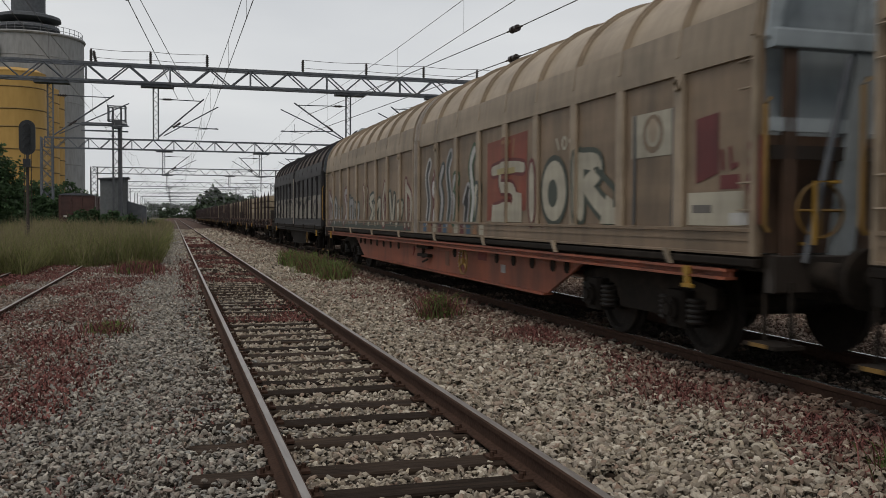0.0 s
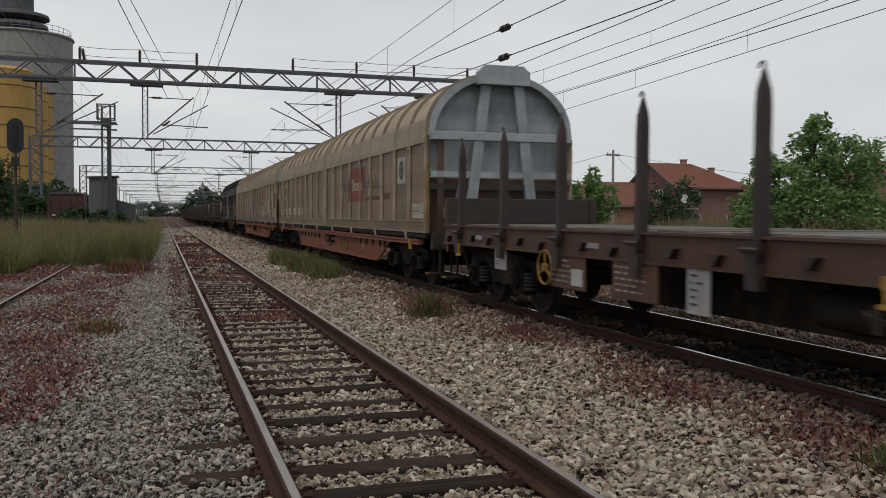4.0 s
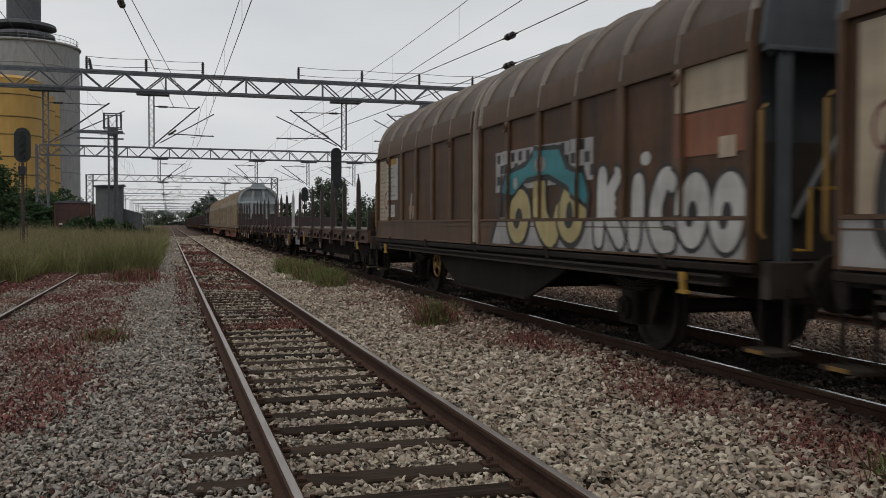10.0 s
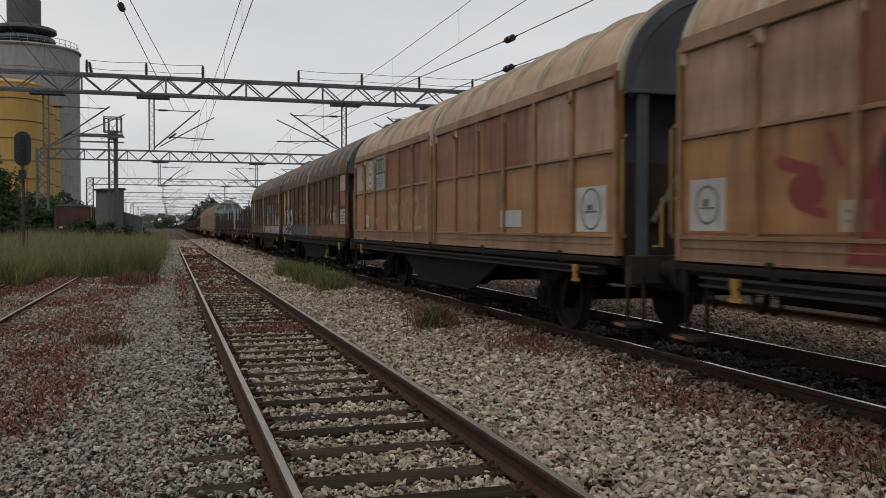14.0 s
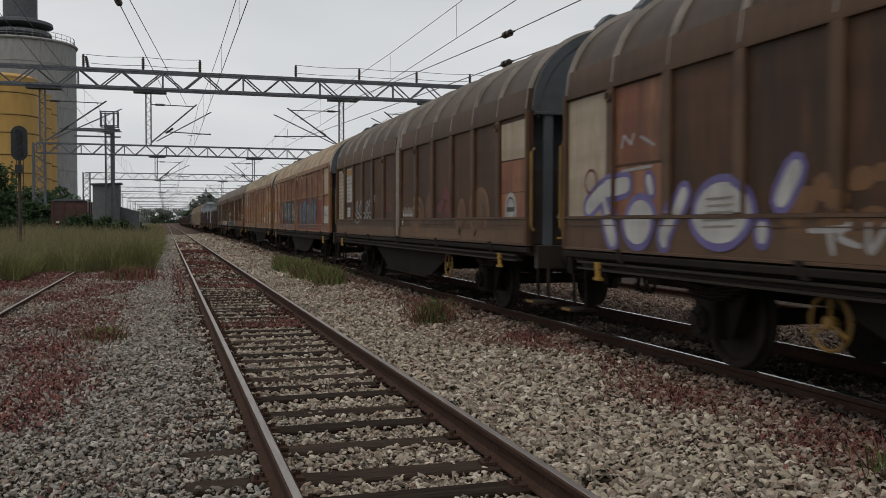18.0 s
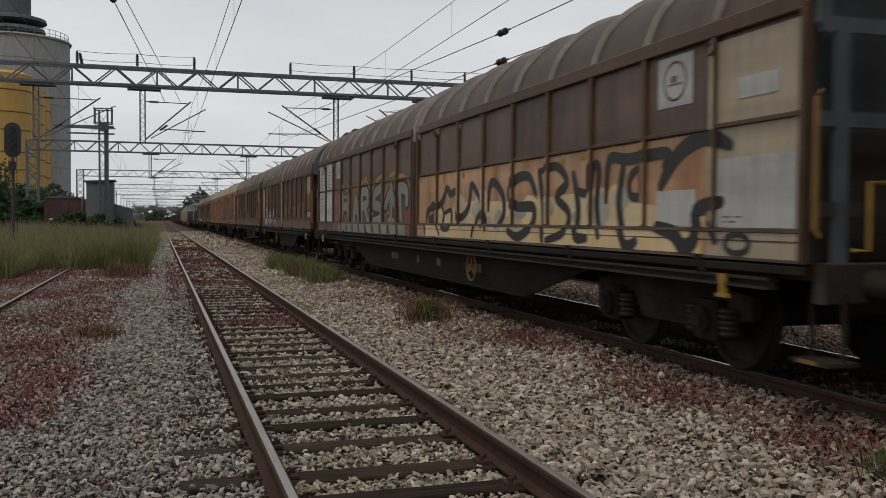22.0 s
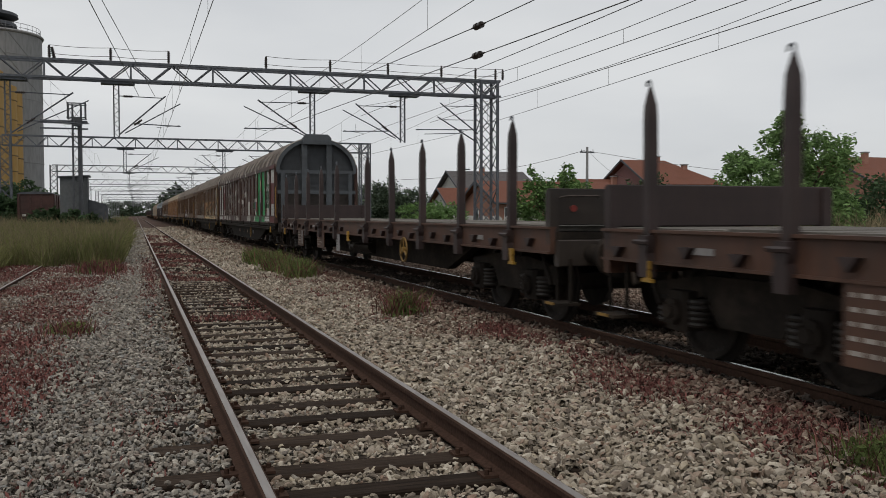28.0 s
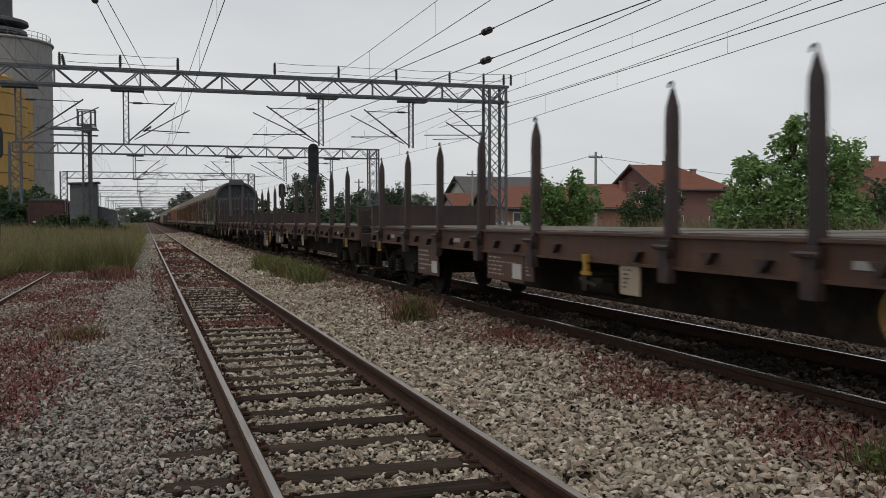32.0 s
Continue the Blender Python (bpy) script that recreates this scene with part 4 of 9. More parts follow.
def paint(name, polys, mat, wall, layer=0, label=""):
    """Paint on the near side of a wagon: a film on the panels, the ribs and the sill alike."""
    if name in ("panel", "graffiti_field", "label_field", "letter_outline", "letter_body", "letter_slit", "painted_shape") and len(polys) > 1:
        for poly in polys:
            paint(name, [poly], mat, wall, layer, label)
        return
    s, met, done = Shape(), {}, set()
    s.film = True
    zp, rw = wall.get("top", 2.76), wall.get("rib", 0.045)
    zs = wall.get("sill", 1.37)
    low = [] if name in ("panel", "placard") and zs > 1.5 else [(-99, 99, ZB, zs - 0.03, 0.035)]
    proud = [(r - rw, r + rw, zs + 0.02, zp, 0.05) for r in wall["ribs"]] + low + ([(-99, 99, zp, zp + 0.14, 0.035)] if wall.get("cornice") else [])
    for poly in polys:
        for y0, y1, z0, z1, d in [(-99, 99, zs + 0.008, zp, 0.0)] + proud:
            p = poly
            for k, limit, sign in ((0, y0, 1), (0, y1, -1), (1, z0, 1), (1, z1, -1)):
                p = clip(p, k, limit, sign) if len(p) > 2 else []
            if len(p) > 2:
                x = -(HW + d + 0.004 + 0.002 * layer)
                if sum(a[0] * b[1] - b[0] * a[1] for a, b in zip(p, p[1:] + p[:1])) > 0:
                    p = p[::-1]
                ids = []
                for y, z in p:
                    key = (round(x, 4), round(y, 4), round(z, 4))
                    if key not in met:
                        met[key] = len(s.v)
                        s.v.append((x, y, z))
                    if met[key] not in ids:
                        ids.append(met[key])
                if len(ids) > 2 and frozenset(ids) not in done:
                    done.add(frozenset(ids))
                    s.f.append(tuple(ids))
    if s.f:
        ob = part(name, s, mat, wall["wagon"], label)
        if name in ("small_writing", "spray"):
            ob["kind"] = "stuff"


def rect(y0, y1, z0, z1):
    return [[(y0, z0), (y1, z0), (y1, z1), (y0, z1)]]


def oval(cy, cz, ry, rz, n=18):
    return [[(cy + ry * math.cos(2 * math.pi * k / n), cz + rz * math.sin(2 * math.pi * k / n)) for k in range(n)]]


def stroke(pts, w):
    """A line of paint of a given breadth through the points."""
    out = []
    for (a, b), (c, d) in zip(pts, pts[1:]):
        L = math.hypot(c - a, d - b) or 1
        u, v = -(d - b) / L * w / 2, (c - a) / L * w / 2
        out.append([(a + u, b + v), (c + u, d + v), (c - u, d - v), (a - u, b - v)])
    for a, b in pts:
        out += oval(a, b, w / 2, w / 2, 8)
    return out


def flow(pts, w, ends=0.7):
    """A spray-can line that swings softly through the points and thins out at its ends."""
    P = [pts[0]] + list(pts) + [pts[-1]]
    line = []
    for a, b, c, d in zip(P, P[1:], P[2:], P[3:]):
        for k in range(5):
            t = k / 5
            line.append(tuple(0.5 * (2 * b[i] + (c[i] - a[i]) * t + (2 * a[i] - 5 * b[i] + 4 * c[i] - d[i]) * t * t + (3 * b[i] - a[i] - 3 * c[i] + d[i]) * t ** 3) for i in (0, 1)))
    line.append(tuple(pts[-1]))
    n = len(line) - 1
    left, right = [], []
    for k, (y, z) in enumerate(line):
        a, b = line[max(0, k - 1)], line[min(n, k + 1)]
        L = math.hypot(b[0] - a[0], b[1] - a[1]) or 1
        r = w / 2 * (ends + (1 - ends) * min(1, 2.2 * min(k, n - k) / max(1, n / 2)))
        u, v = -(b[1] - a[1]) / L * r, (b[0] - a[0]) / L * r
        left.append((y + u, z + v))
        right.append((y - u, z - v))
    out = [[left[k], left[k + 1], right[k + 1], right[k]] for k in range(n)]
    for (y, z), p, q, way in ((line[0], left[0], right[0], 1), (line[-1], left[-1], right[-1], -1)):
        u, v = p[0] - y, p[1] - z
        turn = [(y + u * math.cos(t) - way * v * math.sin(t), z + v * math.cos(t) + way * u * math.sin(t)) for t in (math.pi / 4, math.pi / 2, 3 * math.pi / 4)]
        out.append([p] + turn + [q])
    return out


def fat(w, lines, width, fill, edge, rim=0.07, layer=1):
    """One bubble letter: a dark rim and a paler body along the same lines."""
    under, over = [], []
    for pts in lines:
        under += flow(pts, width + 2 * rim, 0.95)
        over += flow(pts, width, 0.9)
    paint("letter_rim", under, edge, w, layer)
    paint("letter", over, fill, w, layer + 1)


def ringed(w, cy, cz, ry, rz, fill, edge, eye, rim=0.07, layer=1):
    """A round bubble letter with an eye in it."""
    paint("letter_rim", oval(cy, cz, ry + rim, rz + rim, 22), edge, w, layer)
    paint("letter", oval(cy, cz, ry, rz, 22), fill, w, layer + 1)
    if eye:
        paint("letter_eye", oval(cy + 0.03, cz - 0.03, ry * eye, rz * eye * 1.1, 16), edge, w, layer + 2)


def rubbed(w, y, z, ry, rz):
    """A rounded letter, rubbed thin: rings and a smear inside."""
    paint("graffiti_field", oval(y, z, ry, rz), "faint_orange", w, 0)
    paint("graffiti", hoop(y, z, ry * 0.9, rz * 0.9, 0.07), "orange_spray", w, 1)
    paint("graffiti", hoop(y + 0.1 * ry, z - 0.12 * rz, ry * 0.55, rz * 0.5, 0.07, 20, 290), "orange_spray", w, 2)
    paint("graffiti", flow([(y + 0.5 * ry, z - 0.8 * rz), (y, z - 0.3 * rz), (y - 0.6 * ry, z - 0.6 * rz)], 0.12), "faint_orange", w, 3)


def hoop(cy, cz, ry, rz, w, a0=0, a1=360, n=14):
    return stroke([(cy + ry * math.cos(radians(a0 + (a1 - a0) * k / n)), cz + rz * math.sin(radians(a0 + (a1 - a0) * k / n))) for k in range(n + 1)], w)


def tangle(seed, y0, y1, z0, z1, count, w):
    """Spray-can lettering too wild to read: hooked bars, loops and arrows side by side. y0 is the end that comes first."""
    rnd, out = random.Random(seed), []
    step = (y1 - y0) / count
    for i in range(count):
        a, h = y0 + step * (i + 0.12), z1 - z0
        b = a + step * 0.76
        j = lambda k=0.07: rnd.uniform(-k, k) * h
        kind = rnd.choice("bar loop zig hook arch fork".split())
        if kind == "bar":
            out += stroke([(a + j(), z0 + j()), ((a + b) / 2 + j(), (z0 + z1) / 2 + j()), (b + j(), z1 + j())], w) + stroke([(a + j(), z1 - 0.1 * h), (b, z1 - 0.2 * h + j())], w)
        elif kind == "loop":
            out += hoop((a + b) / 2, (z0 + z1) / 2 + j(), abs(b - a) * 0.42, h * 0.42, w)
        elif kind == "zig":
            out += flow([(b + j(), z1 + j()), (a + j(), z0 + h * 0.62), (b + j(), z0 + h * 0.38), (a + j(), z0 + j())], w)
        elif kind == "hook":
            out += flow([(a + j(), z1 + j()), (a + j(), z0 + 0.15 * h), (b, z0 + j()), (b + j(), z0 + h * 0.4)], w)
        elif kind == "arch":
            out += flow([(a, z0 + j()), (a + j(), z1 - 0.15 * h), ((a + b) / 2, z1 + j()), (b + j(), z1 - 0.15 * h), (b, z0 + j())], w)
        else:
            out += stroke([((a + b) / 2 + j(), z0 + j()), ((a + b) / 2 + j(), z1 + j())], w) + stroke([(a, z1 - 0.05 * h), ((a + b) / 2, z0 + h * 0.5), (b, z1 + j())], w)
    return out


def letters(body, y0, y1, z0, z1, bold=0.0, ry=0.0):
    """Words in the built-in type, set between two places along the wagon (from the leading end backwards)."""
    cu = bpy.data.curves.new("type", "FONT")
    cu.body, cu.resolution_u, cu.offset = body, 3, bold
    ob = bpy.data.objects.new("type", cu)
    scene.collection.objects.link(ob)
    bpy.context.view_layer.update()
    me = bpy.data.meshes.new_from_object(ob.evaluated_get(bpy.context.evaluated_depsgraph_get()))
    v = [(p.co.x, p.co.y) for p in me.vertices]
    f = [[v[i] for i in p.vertices] for p in me.polygons]
    bpy.data.objects.remove(ob)
    bpy.data.curves.remove(cu)
    bpy.data.meshes.remove(me)
    lo, hi = [min(p[k] for p in v) for k in (0, 1)], [max(p[k] for p in v) for k in (0, 1)]
    return [[(y0 + (a - lo[0]) / (hi[0] - lo[0]) * (y1 - y0), z0 + (b - lo[1]) / (hi[1] - lo[1]) * (z1 - z0) + ry * math.sin(9 * a)) for a, b in poly] for poly in f]


def dabs(seed, y0, y1, z0, z1, count, r):
    """Loose dabs of spray strung along a wall."""
    rnd, out = random.Random(seed), []
    for k in range(count):
        y, z, a = y0 + (y1 - y0) * (k + rnd.uniform(-0.4, 0.4)) / count, rnd.uniform(z0, z1), rnd.uniform(0.5, 1.3)
        out += oval(y, z, r * a, r * a * rnd.uniform(0.5, 1.0), 9)
    return out


def bars(y0, y1, z0, z1, rows, seed=1):
    """Lines of unreadable small writing as plain bars."""
    rnd, out = random.Random(seed), []
    for k in range(rows):
        h = (z1 - z0) / rows
        z = z1 - h * (k + 0.75)
        y, end = y0, y0 + (y1 - y0) * rnd.uniform(0.4, 0.9)
        d = 1 if y1 > y0 else -1
        while (end - y) * d > 0.02:
            w = min(rnd.uniform(0.04, 0.14), (end - y) * d)
            out += rect(y, y + d * w, z, z + h * 0.34)
            y += d * (w + 0.05)
    return out


# ---- running gear, shared by all wagons
def gear():
    g = {}
    half_ = [(0.08, 0.08), (0.62, 0.085), (0.66, 0.16), (0.70, 0.40), (0.70, 0.49), (0.73, 0.485), (0.745, 0.46), (0.815, 0.455), (0.82, 0.40), (0.775, 0.37), (0.775, 0.19), (0.84, 0.17), (0.85, 0.075), (0.97, 0.07)]
    w = Shape().lathe([(-x, r) for x, r in reversed(half_)] + half_)
    g["wheelset"] = w.mesh("wheelset", "wheel")
    g["side_frame"] = Shape().prism([(-1.42, 0.50), (-1.42, 0.70), (-0.62, 0.80), (0.62, 0.80), (1.42, 0.70), (1.42, 0.50), (1.22, 0.47), (0.62, 0.62), (0.42, 0.36), (-0.42, 0.36), (-0.62, 0.62), (-1.22, 0.47)], "x", -0.045, 0.045).mesh("side_frame", "grime")
    g["bolster"] = Shape().box(-1.0, 1.0, -0.28, 0.28, 0.55, 0.86, 0.03).tube((0, 0, 0.8), (0, 0, 1.0), 0.25, n=12).box(-0.9, 0.9, -1.3, -1.15, 0.5, 0.62).box(-0.9, 0.9, 1.15, 1.3, 0.5, 0.62).mesh("bolster", "grime")
    g["axle_box"] = Shape().box(-0.12, 0.12, -0.16, 0.16, -0.17, 0.19, 0.04).disc((-0.14, 0, 0), "x", 0.125, 0.06, 14).disc((-0.18, 0, 0), "x", 0.06, 0.04, 10).tube((-0.19, -0.07, -0.07), (-0.16, -0.07, -0.07), 0.014, n=6).tube((-0.19, 0.07, 0.07), (-0.16, 0.07, 0.07), 0.014, n=6).tube((-0.19, 0.07, -0.07), (-0.16, 0.07, -0.07), 0.014, n=6).tube((-0.19, -0.07, 0.07), (-0.16, -0.07, 0.07), 0.014, n=6).mesh("axle_box", "frame_dark")
    s = Shape()
    for k in range(5):
        s.ring((0, 0, 0.05 * k), "z", 0.085, 0.022, 12, 5)
    g["spring"] = s.mesh("spring", "spring_grey")
    g["horn_guide"] = Shape().prism([(-0.55, 0.98), (0.55, 0.98), (0.24, 0.30), (0.16, 0.30), (0.16, 0.70), (-0.16, 0.70), (-0.16, 0.30), (-0.24, 0.30)], "x", -0.02, 0.02).mesh("horn_guide", "grime")
    leaf = Shape()
    for k in range(6):
        L = 0.62 - 0.09 * k
        pts = [(-L, 0.72 + 0.09 * (L / 0.62) ** 2 - 0.022 * k), (0, 0.72 - 0.022 * k), (L, 0.72 + 0.09 * (L / 0.62) ** 2 - 0.022 * k)]
        leaf.prism(pts + [(a, b - 0.018) for a, b in reversed(pts)], "x", -0.06, 0.06)
    g["leaf_spring"] = leaf.mesh("leaf_spring", "grime")
    g["cross_beam"] = box(-1.1, 1.1, -0.1, 0.1, 0.86, 1.0).mesh("cross_beam", "grime")
    g["buffer"] = Shape().tube((0, 0, 0), (0, 0.32, 0), 0.11, n=14).tube((0, 0.3, 0), (0, 0.5, 0), 0.075, n=12).disc((0, 0.52, 0), "y", 0.235, 0.04, 20).mesh("buffer", "grime")
    g["coupling"] = Shape().box(-0.06, 0.06, 0, 0.3, -0.06, 0.06).ring((0, 0.36, -0.08), "x", 0.11, 0.025, 12, 5).ring((0, 0.42, -0.3), "x", 0.13, 0.022, 12, 5).mesh("coupling", "grime")
    hw = Shape().ring((0, 0, 0), "x", 0.205, 0.015, 26, 6).disc((0, 0, 0), "x", 0.05, 0.06, 10)
    for a in (90, 210, 330):
        hw.tube((0, 0, 0), (0, 0.21 * math.cos(radians(a)), 0.21 * math.sin(radians(a))), 0.016, n=5)
    g["hand_wheel"] = hw.mesh("handbrake_wheel", "hand_ochre")
    g["lever"] = Shape().prism([(-0.11, -0.13), (0.11, -0.13), (0.11, -0.09), (0.045, -0.08), (0.05, 0.02), (0.075, 0.04), (0.075, 0.14), (-0.045, 0.14), (-0.045, 0.04), (-0.03, 0.02), (-0.035, -0.08), (-0.11, -0.09)], "x", -0.025, 0.025).mesh("changeover_lever", "yellow")
    g["hose"] = Shape().chain([(0, 0, 0), (0.03, 0.12, -0.2), (0.08, 0.25, -0.32), (0.12, 0.36, -0.26)], 0.025, 6).mesh("brake_hose", "grime")
    return g


GEAR = gear()
WHEELSETS = []


def wheelset(parent, m):
    w = part("wheelset", GEAR["wheelset"], "", parent, at=m)
    WHEELSETS.append(w)
    return w


def bogie(wagon, y, full=True):
    b = part("bogie", GEAR["bolster"], "", wagon, "grimy two-axle bogie", pose(0, y, RAISED))
    for x in (-1.0, 1.0):
        part("side_frame", GEAR["side_frame"], "", b, at=pose(x, 0, 0))
        for dy in (-0.9, 0.9):
            part("axle_box", GEAR["axle_box"], "", b, at=pose(x * 1.06, dy, 0.46, 0, 0, 0 if x < 0 else 180))
            if full:
                for e in (-0.25, 0.25):
                    part("spring", GEAR["spring"], "", b, at=pose(x * 1.07, dy + e, 0.36))
    for dy in (-0.9, 0.9):
        wheelset(b, pose(0, dy, 0.46))
    return b


def axle_unit(wagon, y):
    a = part("axle_mount", GEAR["cross_beam"], "", wagon, "grimy single axle with leaf springs", pose(0, y, RAISED))
    for x in (-1.0, 1.0):
        part("horn_guide", GEAR["horn_guide"], "", a, at=pose(x * 0.98, 0, 0))
        part("axle_box", GEAR["axle_box"], "", a, at=pose(x * 1.04, 0, 0.46, 0, 0, 0 if x < 0 else 180))
        part("leaf_spring", GEAR["leaf_spring"], "", a, at=pose(x * 1.04, 0, 0.02))
    wheelset(a, pose(0, 0, 0.46))
    return a


def ends_gear(w, half, frame_mat, steps=True):
    """Buffer beams, buffers, couplings and hoses at both ends."""
    for k in (1, -1):
        # rear beams get the darker colour that has the gap's shade in it
        part("buffer_beam", box(-1.3, 1.3, half - 0.02 if k > 0 else -half - 0.1, half + 0.1 if k > 0 else -half + 0.02, 0.86, 1.16, 0.01), frame_mat if k > 0 else "end_grime_shade", w)
        for x in (-0.875, 0.875):
            part("buffer", GEAR["buffer"], "", w, at=pose(x, k * (half + 0.08), 1.0, 0, 0, 0 if k > 0 else 180))
        part("coupling", GEAR["coupling"], "", w, at=pose(0, k * (half + 0.05), 1.0, 0, 0, 0 if k > 0 else 180))
        part("brake_hose", GEAR["hose"], "", w, at=pose(-0.35, k * (half + 0.05), 0.95, 0, 0, 0 if k > 0 else 180))
        if steps:
            s = Shape().box(-1.36, -1.08, k * half - 0.2, k * half + 0.2, 0.42, 0.45).box(-1.2, -1.17, k * half - 0.18, k * half - 0.15, 0.44, 0.95).box(-1.2, -1.17, k * half + 0.15, k * half + 0.18, 0.44, 0.95)
            part("step", s, "grime", w)
            part("step_edge", box(-1.375, -1.36, k * half - 0.1, k * half + 0.1, 0.425, 0.455), "hand_ochre", w, "ochre step edge")
        part("changeover_lever", GEAR["lever"], "", w, "yellow lever", pose(-1.43, k * (half - 0.95), 0.93) @ Matrix.Scale(0.72, 4))


def covered_wagon(front, rear, label, wall, rib, roof, end, frame, seam, long_one, bays, rib_w=0.045, mid=None, upper=None, wheel_at=-2.8, holes=False, top=2.76, thin=False, roof_rib=None):
    """A wagon with sliding side walls that run up into the arched roof."""
    L, c = front - rear, (front + rear) / 2
    w = thing("covered_wagon", pose(T2, c, RAIL_TOP), label, "freight wagon", "wagons of the train")
    half = L / 2
    out = [(HW, ZB)] + ROOF
    inn = [(x - 0.05, z - (0.0 if z < 2.9 else 0.05)) for x, z in out]
    inn[-1] = (0.0, 3.95)
    zs = 1.52 if top == 2.86 else 1.40 if long_one == "grey" else 1.37
    door = half - 0.25
    step = door / bays
    ribs = []
    if thin:
        band = box(-0.04, 0.0, -door / 2 + 0.02, door / 2 - 0.02, top, top + 0.14, 0.01).mesh("cornice", rib)
    else:
        band = Shape().prism([(0.0, top), (-0.035, top), (-0.04, ZE), (-0.005, 3.18), (0.045, 3.18), (0.01, ZE)], "y", -door / 2 + 0.02, door / 2 - 0.02).mesh("cornice", rib)
    sill = Shape().prism([(0.0, ZB), (-0.05, ZB), (-0.05, ZB + 0.02), (-0.035, ZB + 0.025), (-0.035, zs - 0.1), (-0.043, zs - 0.1), (-0.043, zs - 0.088), (-0.035, zs - 0.088), (-0.035, zs - 0.03), (-0.05, zs - 0.025), (-0.05, zs + 0.002), (0.0, zs + 0.006)], "y", -door / 2 + 0.02, door / 2 - 0.02).mesh("sill", wall if long_one else rib)
    strip = box(-0.05, 0.0, -rib_w, rib_w, zs, top, 0.012).mesh("rib", rib)
    rpts = [(-x - 0.024 * (x / 1.37), z + 0.022) for x, z in ROOF] + [(-x * 0.985, z - 0.01) for x, z in reversed(ROOF)]
    rib_half = 0.045 if long_one == "beige" or roof == "tan_rib" else 0.013
    rrib = Shape().prism(rpts, "y", -rib_half, rib_half)
    crest = [(-x - 0.045 * (x / 1.37), z + 0.042) for x, z in ROOF] + [(-x, z) for x, z in reversed(ROOF)]
    rrib = rrib.prism(crest, "y", -rib_half * 0.45, rib_half * 0.45).mesh("roof_rib", "beige_rib" if long_one == "beige" else roof_rib or seam)
    belt = box(-0.028, 0.0, -door / 2 + 0.02, door / 2 - 0.02, 2.235, 2.275, 0.006).mesh("belt_rail", rib)
    bar = box(-0.06, 0.0, -0.022, 0.022, ZB, max(ZE, top + 0.05), 0.01).mesh("door_post", rib)
    rbar = Shape().prism([(-x - 0.035 * (x / 1.37), z + 0.03) for x, z in ROOF] + [(-x * 0.985, z - 0.01) for x, z in reversed(ROOF)], "y", -0.022, 0.022).mesh("roof_seam", "brown_light" if long_one == "beige" else seam)
    for side in (-1, 1):
        for k in (1, -1):
            cy = k * (half / 2 + 0.095)
            pts = [(side * x, z) for x, z in out] + [(side * x, z) for x, z in reversed(inn)]
            n_ = 3 if thin else 2
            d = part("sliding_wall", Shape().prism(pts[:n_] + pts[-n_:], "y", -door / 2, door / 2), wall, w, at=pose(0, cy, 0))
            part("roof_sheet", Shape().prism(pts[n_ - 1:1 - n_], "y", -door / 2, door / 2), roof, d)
            turn = 0 if side < 0 else 180
            put = lambda y: pose(side * HW, y, 0, 0, 0, turn)
            part("cornice", band, "", d, at=put(0))
            part("sill", sill, "", d, at=put(0))
            if mid:
                part("belt_rail", belt, "", d, at=put(0))
            for i in range(1, bays):
                y = -door / 2 + i * step
                part("rib", strip, "", d, at=put(y))
                if side < 0:
                    ribs.append(cy + y)
            for i in range(bays + 1):
                y = -door / 2 + 0.04 + i * (door - 0.08) / bays
                part("roof_rib", rrib, "", d, at=pose(0, y, 0, 0, 0, turn))
        for y in (half - 0.04, 0.19, -0.19, -half + 0.04):
            part("door_post", bar, "", w, at=pose(side * HW, y, 0, 0, 0, 0 if side < 0 else 180))
        part("seam_sheet", Shape().prism([(side * x, z) for x, z in out] + [(side * x, z) for x, z in reversed(inn)], "y", -0.17, 0.17), wall, w)
        part("seam_post", box(-0.075, 0.0, -0.022, 0.022, ZB, ZE, 0.008), rib if long_one == "grey" or roof == "tan_rib" else "brown_light", w, at=pose(side * HW, 0, 0, 0, 0, 0 if side < 0 else 180))
        for y in (-0.12, 0.12):
            part("roof_seam", rbar, "", w, at=pose(0, y, 0, 0, 0, 0 if side < 0 else 180))
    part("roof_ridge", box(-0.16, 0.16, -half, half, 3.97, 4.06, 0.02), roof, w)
    if upper:
        for y0, y1, name in upper:
            paint("upper_panel", rect(y0, y1, 2.28, top), name, {"wagon": w, "ribs": [], "top": top})
    # ends
    for k in (1, -1):
        prof = [(-1.33, 1.16), (1.33, 1.16)] + [(x * 0.975, z - 0.03) for x, z in ROOF] + [(-x * 0.975, z - 0.03) for x, z in reversed(ROOF[:-1])]
        y0 = half - 0.2 if k > 0 else -half + 0.17
        part("end_wall", Shape().prism(prof, "y", y0 - 0.03, y0 + 0.03), end, w)
        ya, yb = (half - 0.01, half + 0.07) if k > 0 else (-half - 0.07, -half - 0.03)
        ring_ = [(x * 1.0, z + 0.01) for x, z in ROOF] + [(-x, z + 0.01) for x, z in reversed(ROOF[:-1])]
        inner = [(x * 0.93, z - 0.09) for x, z in ROOF] + [(-x * 0.93, z - 0.09) for x, z in reversed(ROOF[:-1])]
        face = "slate_light" if end == "slate" else end
        if not long_one:
            cap = [(-1.35, 2.86), (1.35, 2.86)] + [(x, z + 0.01) for x, z in ROOF] + [(-x, z + 0.01) for x, z in reversed(ROOF[:-1])]
            part("gable_sheet", Shape().prism(cap, "y", ya + 0.01, yb - 0.01), face, w, "grey upper end sheet")
            part("gable_lip", box(-1.34, 1.34, ya - 0.02, yb + 0.02, 2.83, 2.87, 0.006), face, w)
